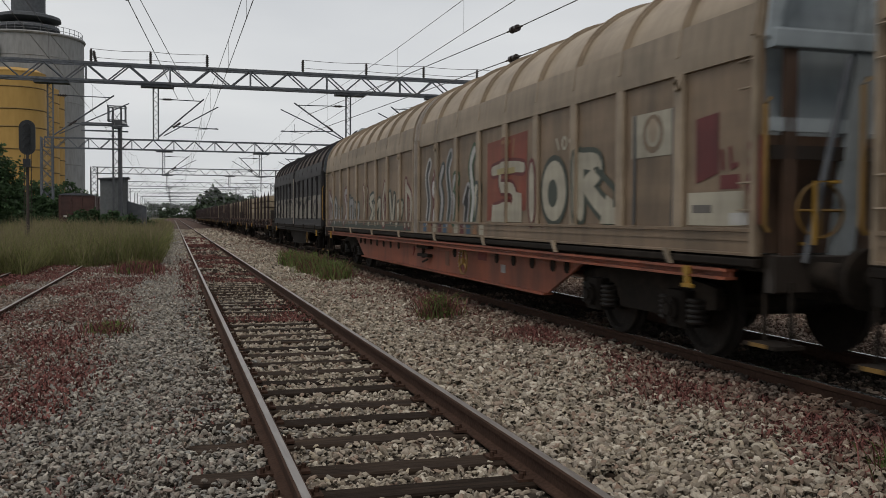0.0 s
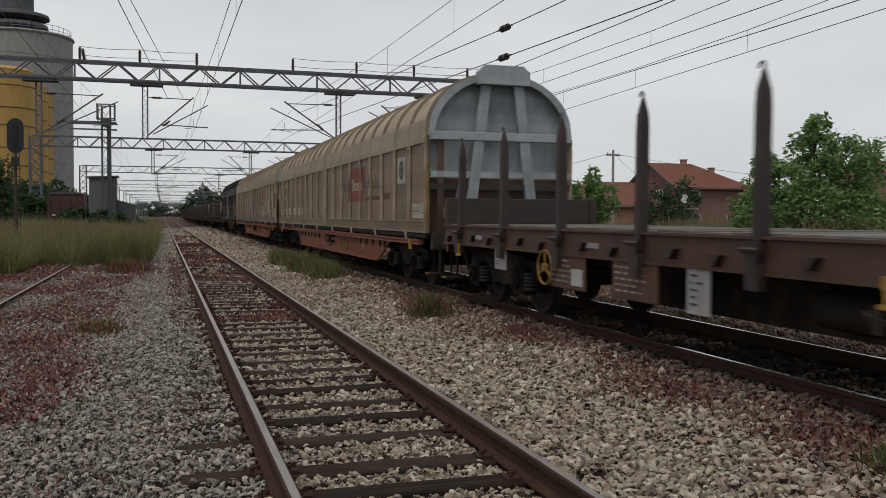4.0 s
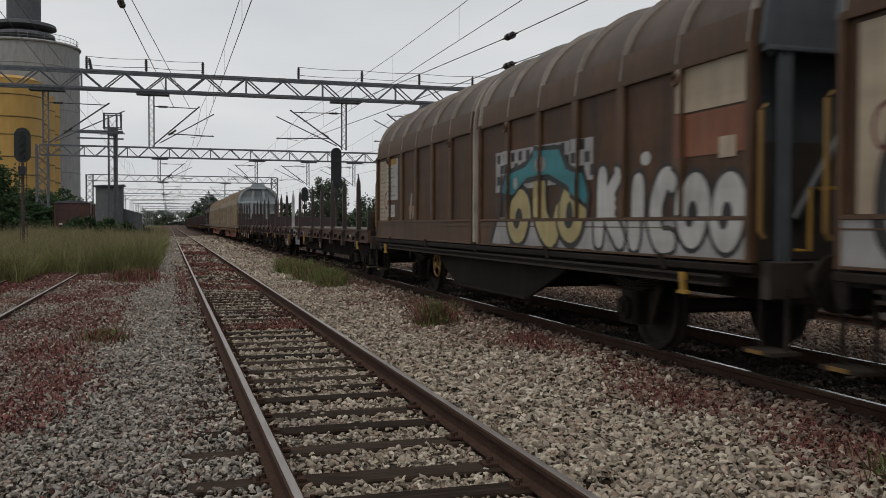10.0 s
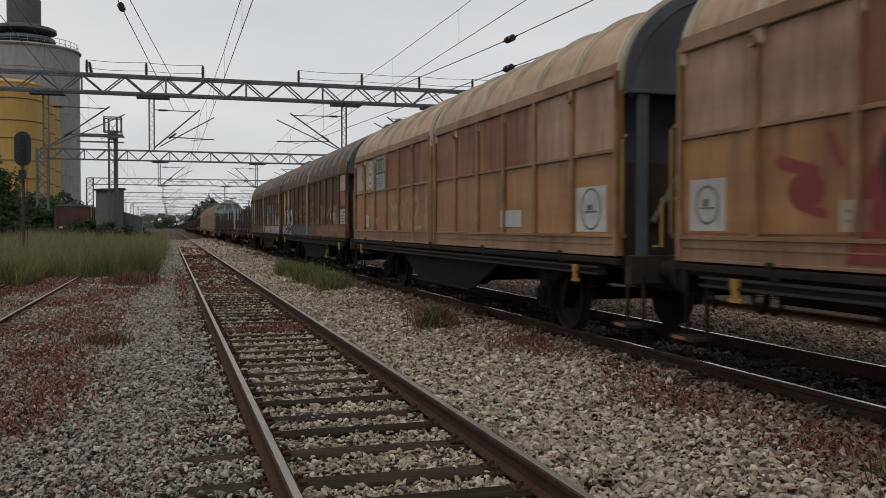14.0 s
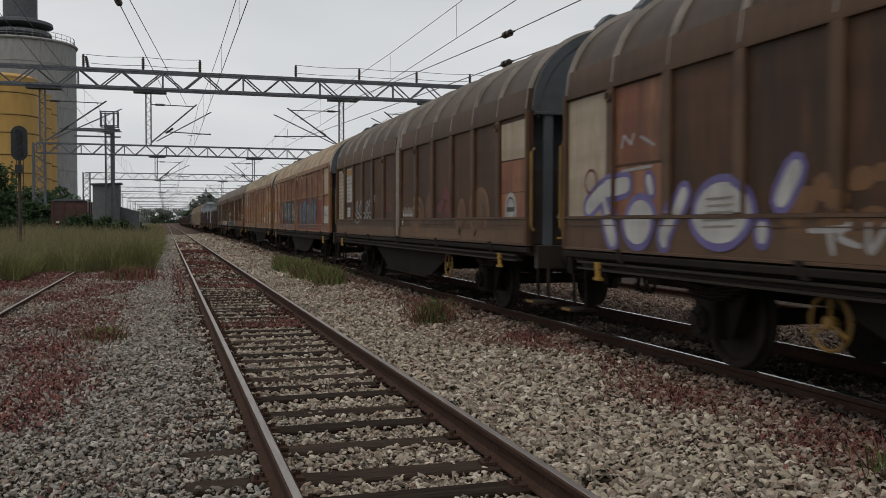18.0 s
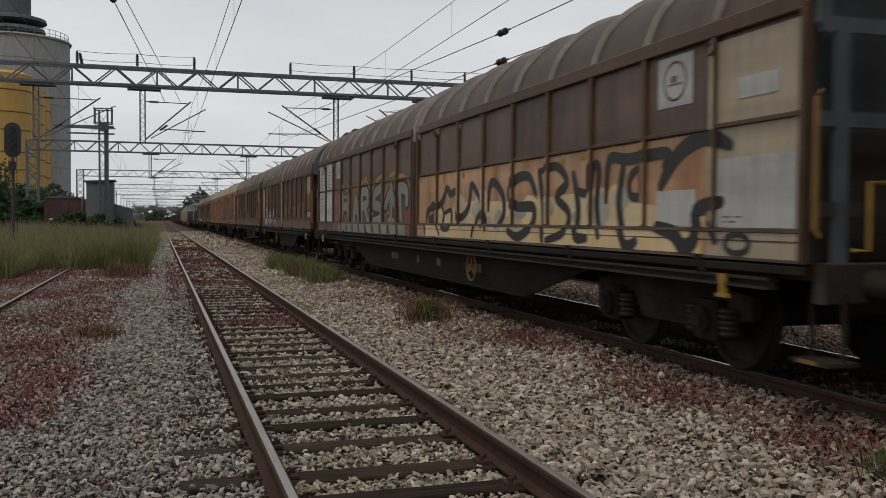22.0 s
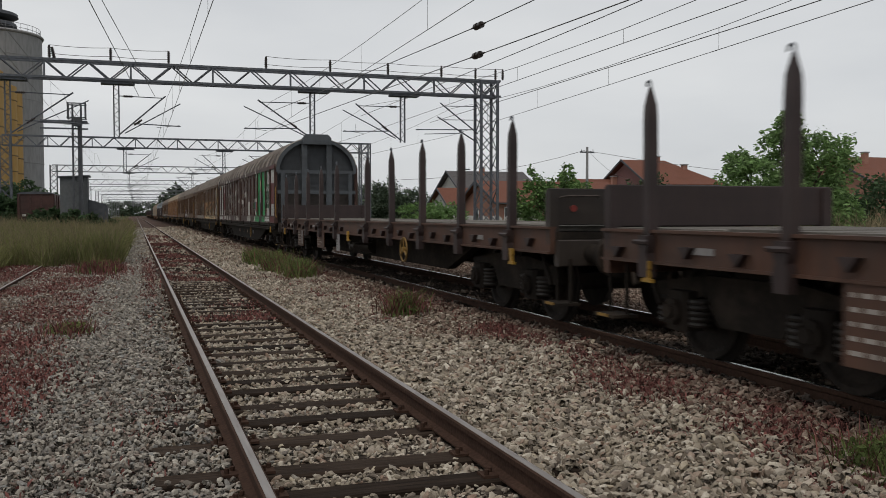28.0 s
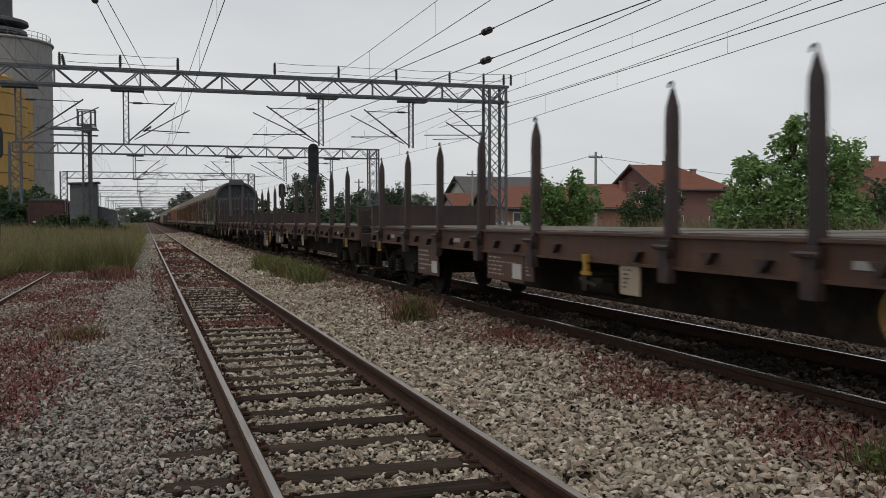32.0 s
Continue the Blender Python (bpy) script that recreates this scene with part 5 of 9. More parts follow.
            yy = y0 + (0.1 if k > 0 else -0.1)
            part("end_pole", Shape().tube((-0.95, yy, 1.5), (-0.42, yy, 2.35), 0.035, n=7), face, w)
        part("end_arch", Shape().prism(ring_ + inner[::-1], "y", ya, yb), face, w)
        part("end_panel", box(-1.3, 1.3, y0 + (0.03 if k > 0 else -0.06), y0 + (0.06 if k > 0 else -0.03), 1.17, 2.13), "brown_warm" if long_one == "beige" else "end_grime_shade", w, "stained lower end panel")
        lean = 0.22 if long_one == "beige" else 0.0
        for x in (-0.42, 0.42) if long_one else ():
            t = 0.3 if lean else 0.42
            sx = math.copysign(t, x)
            bx = math.copysign(0.42 + lean, x)
            part("end_post", Shape().prism([(bx - 0.1, 1.16), (bx + 0.1, 1.16), (sx + 0.09, 3.86), (sx - 0.09, 3.86)], "y", ya - 0.02, yb + 0.02), face, w)
        for z in ((2.88, 2.2) + ((1.55,) if not lean else (1.98,)) if long_one else ()):
            part("cross_bar", box(-1.33, 1.33, ya, yb, z - 0.055, z + 0.055), face if z > 2 else "end_grime_shade", w)
        if lean:
            part("end_ledge", box(-1.34, 1.34, ya - 0.04, yb + 0.04, 2.80, 2.95, 0.01), face, w)
            yy = yb + 0.03 if k > 0 else ya - 0.03
            part("end_brake_wheel", Shape().ring((-0.88, yy, 1.52), "y", 0.22, 0.013, 22, 5).tube((-1.1, yy, 1.52), (-0.66, yy, 1.52), 0.012, n=5).tube((-0.88, yy, 1.3), (-0.88, yy, 1.74), 0.012, n=5), "hand_ochre", w, "ochre brake wheel on the end")
            part("end_pole", Shape().tube((-1.02, yy, 1.1), (-0.62, yy, 2.75), 0.03, n=7), "galv", w)
        part("head_piece", Shape().prism([(-0.48, 3.80), (0.48, 3.80), (0.48, 4.02), (0.36, 4.14), (-0.36, 4.14), (-0.48, 4.02)], "y", ya - 0.12, yb + 0.04), face, w)
        for x in (-1.15, 1.15):
            part("corner_post", box(x - 0.06, x + 0.06, ya, yb, 1.16, 2.88), "brown_warm" if lean else face, w)
        for x in (-0.98, 0.98):
            yy = k * (half + 0.16)
            part("grab_rail", Shape().chain([(x, k * half, 1.25), (x, yy, 1.25), (x, yy, 1.75), (x + 0.22 * (1 if x < 0 else -1), yy, 1.75), (x + 0.22 * (1 if x < 0 else -1), k * half, 1.75)], 0.018, 6), "yellow", w, "yellow grab rail")
        part("corner_rail", Shape().chain([(-1.36, k * (half + 0.1), 1.35), (-1.40, k * (half + 0.1), 1.4), (-1.40, k * (half + 0.1), 2.35), (-1.36, k * (half + 0.1), 2.4)], 0.02, 6), "hand_ochre", w, "ochre corner rail")
        if long_one == "beige":
            for z in (1.52, 1.74, 2.5, 2.72):
                part("grab_iron", Shape().chain([(-HW - 0.01, k * (half - 0.06), z), (-HW - 0.07, k * (half - 0.06), z), (-HW - 0.07, k * (half - 0.2), z), (-HW - 0.01, k * (half - 0.2), z)], 0.009, 5), rib, w)
    # underframe
    plate = "frame_dark" if frame == "grime" else frame
    part("floor_frame", box(-1.28, 1.28, -half, half, 1.02, 1.16), "grime", w)
    part("centre_sill", box(-0.3, 0.3, -half, half, 0.72, 1.02), "grime", w)
    for side in (-1, 1):
        part("guide_rail", box(side * 1.39 - 0.03, side * 1.39 + 0.03, -half, half, 1.06, 1.13, 0.01), "frame_dark", w)
        part("running_board", Shape().prism([(side * 1.30, 1.03), (side * 1.42, 1.03), (side * 1.42, 1.005), (side * 1.352, 1.005), (side * 1.352, 0.96), (side * 1.42, 0.96), (side * 1.42, 0.935), (side * 1.30, 0.935), (side * 1.30, 0.96), (side * 1.328, 0.96), (side * 1.328, 1.005), (side * 1.30, 1.005)], "y", -half + 0.4, half - 0.4), plate if frame == "orange" else "dusty_edge", w)
        for i in range(8 if long_one else 5):
            n = 8 if long_one else 5
            y = -half + L * (i + 0.5) / n
            part("roller_bracket", Shape().prism([(-0.10, 1.04), (-0.04, 1.04), (0.03, 1.13), (0.05, 1.18), (-0.03, 1.18), (-0.04, 1.13)], "x", side * 1.425 - 0.02, side * 1.425 + 0.015), "frame_dark" if frame == "grime" else "beige_rib", w, at=pose(0, y, 0))
        a, b = {"beige": (7.05, 5.9), "grey": (6.9, 4.95)}.get(long_one, (3.0, 1.65))
        deep = 0.48
        tr = part("truss_plate", Shape().prism([(-a, 0.96), (a, 0.96), (b, deep), (-b, deep)], "x", side * 1.18 - 0.02, side * 1.18 + 0.02), plate, w)
        part("truss_flange", box(side * 1.2 - 0.07, side * 1.2 + 0.07, -b, b, deep - 0.03, deep), plate, tr)
        if side < 0 and not holes and long_one:
            for y, wd, mt in ((0.5 * b, 0.3, "dusty_sill"), (0.42 * b, 0.1, "apricot"), (-0.15 * b, 0.24, "dusty_sill"), (-0.55 * b, 0.36, "slate_light"), (0.1 * b, 0.08, "hand_ochre")):
                part("frame_plate", box(-1.206, -1.2, y - wd, y, 0.66, 0.66 + 0.13, 0.001), mt, tr)
        if holes:
            # dark discs on the solid plate stand in for the shade inside its holes
            for y in (6.3, 5.75, 5.05, 4.35, 3.65, 2.95, 2.2, -1.85, -3.97, -4.67, -5.37, -6.07, -6.5):
                part("plate_opening", Shape().disc((side * 1.205, y, 0.85), "x", 0.085, 0.012, 16), "grime", tr)
        if holes and side < 0:
            sheet = part("frame_sheet", box(-1.208, -1.2, -2.38, -2.04, 0.58, 0.9, 0.001), "red", tr, "red plate with white writing")
            lines_ = Shape()
            for poly in bars(-2.07, -2.35, 0.6, 0.88, 6, 5):
                lines_.add([(-1.211, u, v) for u, v in poly], [(0, 1, 2, 3)])
            part("small_writing", lines_, "panel_white", sheet)["kind"] = "stuff"
            part("frame_plate", box(-1.207, -1.2, -1.52, -1.3, 0.6, 0.85, 0.001), "salmon", tr)
            part("frame_plate", box(-1.207, -1.2, -3.5, -3.1, 0.78, 0.92, 0.001), "red", tr)
            part("frame_plate", box(-1.207, -1.2, -4.34, -4.16, 0.64, 0.76, 0.001), "spray_pale", tr)
            valve = part("brake_valve", Shape().box(-1.3, -1.2, -0.5, 0.35, 0.86, 0.92, 0.01).box(-1.3, -1.2, -0.45, 0.3, 0.7, 0.76, 0.01).tube((-1.27, -0.05, 0.68), (-1.27, -0.05, 0.95), 0.035, n=8).tube((-1.27, -0.35, 0.66), (-1.27, 0.0, 0.6), 0.02, n=6), "grime", tr, "black brake valve on brackets")
            part("lever_head", Shape().disc((-1.3, 0.55, 0.84), "x", 0.05, 0.03, 12).tube((-1.29, 0.55, 0.84), (-1.29, 0.62, 0.7), 0.012, n=5), "red", valve, "red lever head")
        if side < 0:
            for y in (ribs[0], ribs[bays - 2], ribs[bays - 1], ribs[-1]):
                part("lock_eye", Shape().ring((-HW - 0.065, y, top - 0.09), "x", 0.05, 0.014, 12, 5), rib, w)
        if wheel_at is not None:
            part("handbrake_wheel", GEAR["hand_wheel"], "", w, "yellow handbrake wheel", pose(side * (1.36 if holes else 1.30), wheel_at, 0.74))
    part("brake_cylinder", Shape().tube((-0.6, 0.6, 0.62), (-0.6, -0.5, 0.62), 0.17, n=12).box(-0.9, 0.2, -0.9, -0.6, 0.55, 0.75), "grime", w)
    ends_gear(w, half, "frame_dark" if frame == "orange" else "grime")
    if long_one:
        bogie(w, half - 2.5)
        bogie(w, -half + 2.5)
    else:
        axle_unit(w, half - 2.5)
        axle_unit(w, -half + 2.5)
    return {"wagon": w, "ribs": ribs, "half": half, "top": top, "rib": rib_w, "cornice": thin, "sill": zs}


def sign_plate(w, y, z0, z1, width, seed, mat="panel_white", circle=False):
    """A stencilled panel with small writing or the round ladder sign."""
    paint("placard", rect(y, y - width, z0, z1), mat, w, 1)
    if circle:
        cz = (z0 + z1) / 2
        paint("placard_ring", hoop(y - width / 2, cz, width * 0.32, width * 0.30, 0.024), "maroon" if circle == "red" else "print", w, 2)
        paint("placard_mark", rect(y - width * 0.3, y - width * 0.72, cz - 0.035, cz - 0.02), "print", w, 3)
        paint("placard_mark", rect(y - width * 0.38, y - width * 0.56, cz - 0.01, cz + 0.05), "print", w, 3)
    else:
        paint("small_writing", bars(y - 0.06, y - width + 0.05, z0 + 0.05, z1 - 0.04, max(2, round((z1 - z0) / 0.1)), seed), "print", w, 2)


def flat_wagon(front, rear, label, wheel_at, plates, load=False, seed=1, bare=None):
    """A long flat wagon with pivoting stakes, end boards and a plank deck."""
    L, c = front - rear, (front + rear) / 2
    half = L / 2
    w = thing("stake_wagon", pose(T2, c, RAIL_TOP), label, "flat wagon", "wagons of the train")
    rnd = random.Random(seed)
    for side in (-1, 1):
        part("side_sill", Shape().box(side * 1.33 - 0.03, side * 1.33 + 0.03, -half, half, 1.0, 1.31, 0.008).box(side * 1.34 - 0.055, side * 1.34 + 0.055, -half, half, 1.285, 1.312).box(side * 1.34 - 0.05, side * 1.34 + 0.05, -half, half, 1.0, 1.025), "flat_brown", w)
        part("truss_beam", Shape().prism([(-half + 4.0, 1.02), (half - 4.0, 1.02), (half - 5.6, 0.5), (-half + 5.6, 0.5)], "x", side * 0.6 - 0.08, side * 0.6 + 0.08), "grime", w)
    part("underframe", Shape().box(-1.28, 1.28, -half, half, 1.1, 1.25).box(-0.3, 0.3, -half, half, 0.8, 1.1), "grime", w)
    n = 33
    for i in range(n):
        y = -half + 0.1 + (L - 0.2) * i / n
        ob = part("deck_plank", PLANKS[i % 3], "", w, at=pose(0, y, rnd.uniform(-0.004, 0.008)))
    at = [0.83 + 1.87 * k for k in range(5)]
    at += [11.28 + 1.87 * k for k in range(5)]
    for d in at:
        y = half - d - 0.06
        lean = rnd.uniform(-1.2, 1.2)
        s = part("stake", STAKE_BARE if bare is not None and abs(y - bare) < 0.6 else STAKE, "", w, "grey stripped stake" if bare is not None and abs(y - bare) < 0.6 else "", pose(-1.36, y, 0.95, lean, 0, 0))
        part("stake_hook", HOOK, "", s)
        part("stake_pocket", POCKET, "", w, at=pose(-1.39, y, 0.9))
        part("stake_pocket", POCKET, "", w, at=pose(1.39, y, 0.9, 0, 0, 180))
        if load:
            s = part("stake", STAKE, "", w, at=pose(1.36, y, 0.95, lean, 0, 180))
            part("stake_hook", HOOK, "", s)
        part("rope_hook", ROPE_HOOK, "", w, at=pose(-1.38, y - 0.62, 1.14))
        part("rope_hook", ROPE_HOOK, "", w, at=pose(-1.38, y + 0.55, 1.11))
    for k in (1, -1):
        ya, yb = (half - 0.1, half - 0.04) if k > 0 else (-half + 0.04, -half + 0.1)
        # the rear board's shade is put into its colour; the front one is plain paint
        b = part("end_board", Shape().box(-1.36, 1.36, ya, yb, 1.33, 1.75, 0.008).box(-1.36, -1.24, ya - 0.03, yb + 0.03, 1.1, 1.73).box(1.24, 1.36, ya - 0.03, yb + 0.03, 1.1, 1.73), "stake" if k > 0 else "end_grime_shade", w, "" if k > 0 else "end board with shade in its dark colour")
        part("tail_mark", Shape().disc((-1.05, k * half - (0.03 if k > 0 else -0.03), 1.52), "y", 0.04, 0.02, 10), "red", b, "small red marker")
        part("end_handle", Shape().chain([(-1.25, k * (half + 0.02), 1.64), (-1.2, k * (half + 0.1), 1.66), (-0.8, k * (half + 0.1), 1.66), (-0.75, k * (half + 0.02), 1.64)], 0.014, 5), "post", b)
    ends_gear(w, half, "flat_brown")
    part("handbrake_wheel", GEAR["hand_wheel"], "", w, "yellow handbrake wheel", pose(-1.42, wheel_at, 0.84))
    near = {"wagon": w, "ribs": []}
    for y, width, low, mat in plates:
        p = part("data_plate", box(-1.375, -1.355, y - width, y, low, 1.02, 0.004), mat, w)
        s = Shape()
        for poly in bars(y - 0.06, y - width + 0.06, low + 0.06, 0.98, 5, seed + int(y * 7)):
            s.add([(-1.379, a, b) for a, b in poly], [(0, 1, 2, 3)])
        if width > 0.9 and mat == "flat_brown":
            part("label_field", box(-1.381, -1.377, y - width + 0.06, y - width + 0.34, low + 0.05, low + 0.24), "panel_white", p, "white paper label")
        if s.f:
            part("small_writing", s, "brown_light" if mat == "flat_brown" else "slate", p)["kind"] = "stuff"
    for y in (half - 1.55, half - 5.3, -half + 6.4, -half + 2.4):
        part("number_plate_bar", box(-1.368, -1.362, y - 0.3, y, 1.11, 1.17), "spray_pale", w)
    part("corner_lever", GEAR["lever"], "", w, "yellow lever", pose(-1.42, 0.17, 0.97) @ Matrix.Scale(0.8, 4))
    part("brake_gear", Shape().box(-1.3, -0.9, 0.05, 0.55, 0.78, 0.83).tube((-1.32, 0.5, 0.8), (-1.32, 0.1, 0.74), 0.025, n=6).box(-1.34, -1.3, 0.32, 0.42, 0.68, 0.88).tube((-0.7, 1.6, 0.72), (-0.7, 0.6, 0.72), 0.16, n=12), "dusty_edge", w)
    for dy in (half - 0.55, -half + 0.55):
        part("corner_strut", Shape().tube((-1.2, dy, 1.0), (-1.2, dy - 0.25, 0.62), 0.03, n=6), "frame_dark", w)
    bogie(w, half - 1.9)
    bogie(w, -half + 1.9)
    if load:
        for r in range(4):
            for k in range(6):
                x = -1.1 + 0.44 * k
                part("timber_bundle", LOADS[(r + k) % 2], "", w, at=pose(x, rnd.uniform(-0.15, 0.15), 1.3 + 0.31 * r))
            if r < 3:
                for y in (-7, -2.4, 2.4, 7):
                    part("bearer", BEARER, "", w, at=pose(0, y, 1.3 + 0.31 * r + 0.26))
    return w


PLANKS = [box(-1.29, 1.29, 0.012, 0.58 - 0.01 * k, 1.26, 1.325, 0.006).mesh("deck_plank", "plank") for k in range(3)]
SECTIONS = ((0, 0.05, 0.05), (1.37, 0.047, 0.048), (1.50, 0.042, 0.043), (1.66, 0.010, 0.014))
STAKE = Shape().add([(sx * b, sy * a, z) for z, a, b in SECTIONS for sx, sy in ((-1, -1), (1, -1), (1, 1), (-1, 1))], [(0, 1, 2, 3), (12, 13, 14, 15)] + [(4 * i + j, 4 * i + (j + 1) % 4, 4 * i + 4 + (j + 1) % 4, 4 * i + 4 + j) for i in range(3) for j in range(4)]).mesh("stake", "stake")
STAKE_BARE = STAKE.copy()
STAKE_BARE.materials[0] = M["spray_pale"]
HOOK = Shape().ring((0, 0.03, 1.69), "x", 0.035, 0.012, 10, 5, math.pi * -0.1, math.pi).tube((0, -0.004, 1.62), (0, -0.004, 1.70), 0.012, n=5).mesh("stake_hook", "galv")
POCKET = Shape().prism([(-0.075, -0.02), (0.075, -0.02), (0.085, 0.12), (0.06, 0.2), (0.085, 0.27), (0.075, 0.36), (-0.075, 0.36), (-0.085, 0.27), (-0.06, 0.2), (-0.085, 0.12)], "x", -0.06, 0.03).tube((-0.075, -0.12, 0.3), (-0.075, 0.12, 0.3), 0.024, n=6).mesh("stake_pocket", "stake")
ROPE_HOOK = Shape().prism([(-0.09, 0.03), (0.09, 0.03), (0.0, -0.07)], "x", -0.05, 0.03).mesh("rope_hook", "stake")
LOADS = [box(-0.2, 0.2, -8.6 + 0.2 * k, 8.7 - 0.15 * k, 0, 0.26, 0.02).mesh("timber_bundle", "timber") for k in range(2)]
BEARER = box(-1.2, 1.2, -0.05, 0.05, 0, 0.05).mesh("bearer", "timber")

# ---- the train, from its head to its tail
for k in range(7):
    f = 64.2 + 21.1 * k
    flat_wagon(f, f - 19.9, "brown stake wagon loaded with sawn timber bundles", 4.0, [(5.5, 0.9, 0.62, "flat_brown")], True, 20 + k)

w0 = covered_wagon(42.0, 28.35, "dark blue-brown covered wagon with faded grey graffiti", "night", "night", "brown_roof", "slate", "grime", "night", None, 6)
paint("graffiti_field", rect(6.6, -6.6, 1.4, 2.15), "grey_paint", w0)
paint("graffiti", tangle(3, 6.0, -6.0, 1.45, 2.05, 9, 0.12), "black", w0, 1)

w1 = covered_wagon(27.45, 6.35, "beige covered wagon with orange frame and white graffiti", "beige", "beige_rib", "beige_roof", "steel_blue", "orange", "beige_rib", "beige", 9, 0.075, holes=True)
paint("graffiti_field", [[(-4.0, 1.4), (-5.55, 1.55), (-5.6, 2.6), (-4.0, 2.54)]], "faded_red", w1, 0)
paint("graffiti", stroke([(-4.6, 2.35), (-4.66, 2.5), (-4.95, 2.5)], 0.05) + stroke([(-5.05, 2.3), (-5.1, 2.52)], 0.05), "apricot", w1, 1)
fat(w1, [[(-4.25, 2.12), (-4.9, 2.16), (-5.45, 2.12)], [(-4.6, 2.1), (-4.62, 1.9), (-5.05, 1.84), (-5.2, 1.6)], [(-4.3, 1.55), (-4.95, 1.6)]], 0.15, "cream_spray", "maroon", 0.045, 1)
paint("letter", [[(-4.2, 1.39), (-5.42, 1.39), (-5.4, 1.78), (-5.15, 1.8), (-5.0, 1.6), (-4.25, 1.64)]], "cream_spray", w1, 3)
paint("letter", rect(-4.45, -5.15, 2.06, 2.14), "sand", w1, 4)
fat(w1, [[(-5.8, 2.06), (-5.82, 1.5)]], 0.3, "cream_spray", "maroon", 0.05, 1)
ringed(w1, -6.48, 1.78, 0.36, 0.37, "cream_spray", "spray_grey_green", 0.42, 0.07, 3)
fat(w1, [[(-7.22, 2.12), (-7.24, 1.5)], [(-7.3, 2.1), (-7.62, 2.06), (-7.66, 1.95), (-7.4, 1.84)], [(-7.4, 1.8), (-7.7, 1.62), (-7.95, 1.5)]], 0.2, "cream_spray", "spray_grey_green", 0.06, 3)
paint("graffiti", stroke([(-7.66, 1.98), (-8.1, 1.76), (-8.16, 1.6)], 0.08), "spray_grey_green", w1, 5)
paint("letter", [[(-7.75, 1.39), (-8.15, 1.39), (-8.12, 1.62), (-7.9, 1.7)]], "cream_spray", w1, 6)
paint("graffiti", stroke([(-6.55, 2.4), (-6.62, 2.28)], 0.04) + hoop(-6.78, 2.34, 0.06, 0.07, 0.035) + stroke([(-6.95, 2.28), (-6.95, 2.42), (-7.03, 2.34)], 0.035), "cream_spray", w1, 3)
for y, h, a, b in ((-0.75, 2.42, "panel_white", "slate"), (-1.15, 2.2, "maroon", "panel_white"), (-1.6, 2.3, "teal_dark", "spray_pale"), (-2.05, 2.5, "spray_pale", "teal_dark"), (-2.45, 2.1, "dark_green", "spray_pale"), (-3.3, 2.5, "dark_green", "panel_white"), (-3.0, 1.9, "spray_pale", "black"), (-3.55, 1.9, "teal_dark", "cream_spray")):
    fat(w1, [[(y - 0.1, h), (y + 0.08, h - 0.25), (y - 0.06, 1.75), (y + 0.04, 1.4)]], 0.13, b, a, 0.06, 1)
for k in range(11):
    y = -0.55 - 0.32 * k
    paint("graffiti", rect(y, y - 0.2, 1.19, 1.35), ("blue", "apricot", "cream_spray", "maroon")[k % 4], w1, 1)
for k, y in enumerate((9.9, 9.1, 8.3, 7.5, 6.7, 5.9, 4.9, 4.2, 3.5, 2.8, 2.1, 1.4, 0.7)):
    tall = 2.15 - 0.22 * (k % 3)
    lines = [[[(y + 0.2, tall), (y + 0.15, 1.3)], [(y + 0.15, tall - 0.1), (y - 0.2, 1.8), (y - 0.15, 1.32)]], [[(y, tall), (y + 0.2, 1.75), (y, 1.3), (y - 0.2, 1.7), (y, tall)]], [[(y + 0.2, tall), (y, 1.35), (y - 0.2, tall - 0.05)]], [[(y - 0.2, tall), (y + 0.15, tall - 0.1), (y - 0.15, 1.6), (y + 0.2, 1.3)]]][k % 4]
    fat(w1, lines, 0.15, "cream_spray" if k > 5 else "spray_pale", ("maroon", "teal_dark", "spray_grey_green")[k % 3], 0.06, 1)
paint("graffiti_field", rect(10.3, 0.4, 1.18, 1.3), "spray_grey_green", w1, 0)
paint("placard", rect(-8.44, -9.22, 2.05, 2.48), "cream_spray", w1, 1)
paint("placard_mark", hoop(-8.86, 2.27, 0.17, 0.16, 0.06), "beige", w1, 2)
paint("placard_mark", oval(-8.86, 2.3, 0.09, 0.12), "beige_roof", w1, 3)
for y in (-8.5, -9.24):
    paint("dark_stripe", stroke([(y, 2.46), (y - 0.01, 1.9), (y, 1.4)], 0.055), "slate", w1, 4)
paint("graffiti", [[(-9.62, 2.33), (-9.97, 2.36), (-9.98, 1.84), (-9.63, 1.76)]], "maroon", w1, 1)
paint("graffiti", rect(-10.0, -10.28, 1.7, 1.82) + stroke([(-10.02, 2.02), (-10.04, 1.88)], 0.05) + stroke([(-10.14, 2.04), (-10.16, 1.88), (-10.24, 1.9)], 0.045), "maroon", w1, 1)
paint("spray", dabs(4, -10.5, -10.53, 1.42, 2.2, 7, 0.11), "maroon", w1, 2)
paint("placard", rect(-9.5, -10.34, 1.39, 1.68), "cream_spray", w1, 1)
paint("placard_mark", rect(-9.58, -9.88, 1.5, 1.57), "print", w1, 2)
paint("label_field", rect(-10.14, -10.4, 1.4, 1.5), "panel_white", w1, 2)

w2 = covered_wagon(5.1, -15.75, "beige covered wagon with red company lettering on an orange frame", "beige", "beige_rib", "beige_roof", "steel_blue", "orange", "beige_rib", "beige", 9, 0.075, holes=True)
paint("placard", rect(8.95, 8.45, 2.05, 2.58), "cream_spray", w2, 1)
paint("placard_mark", oval(8.68, 2.32, 0.16, 0.19), "slate", w2, 2)
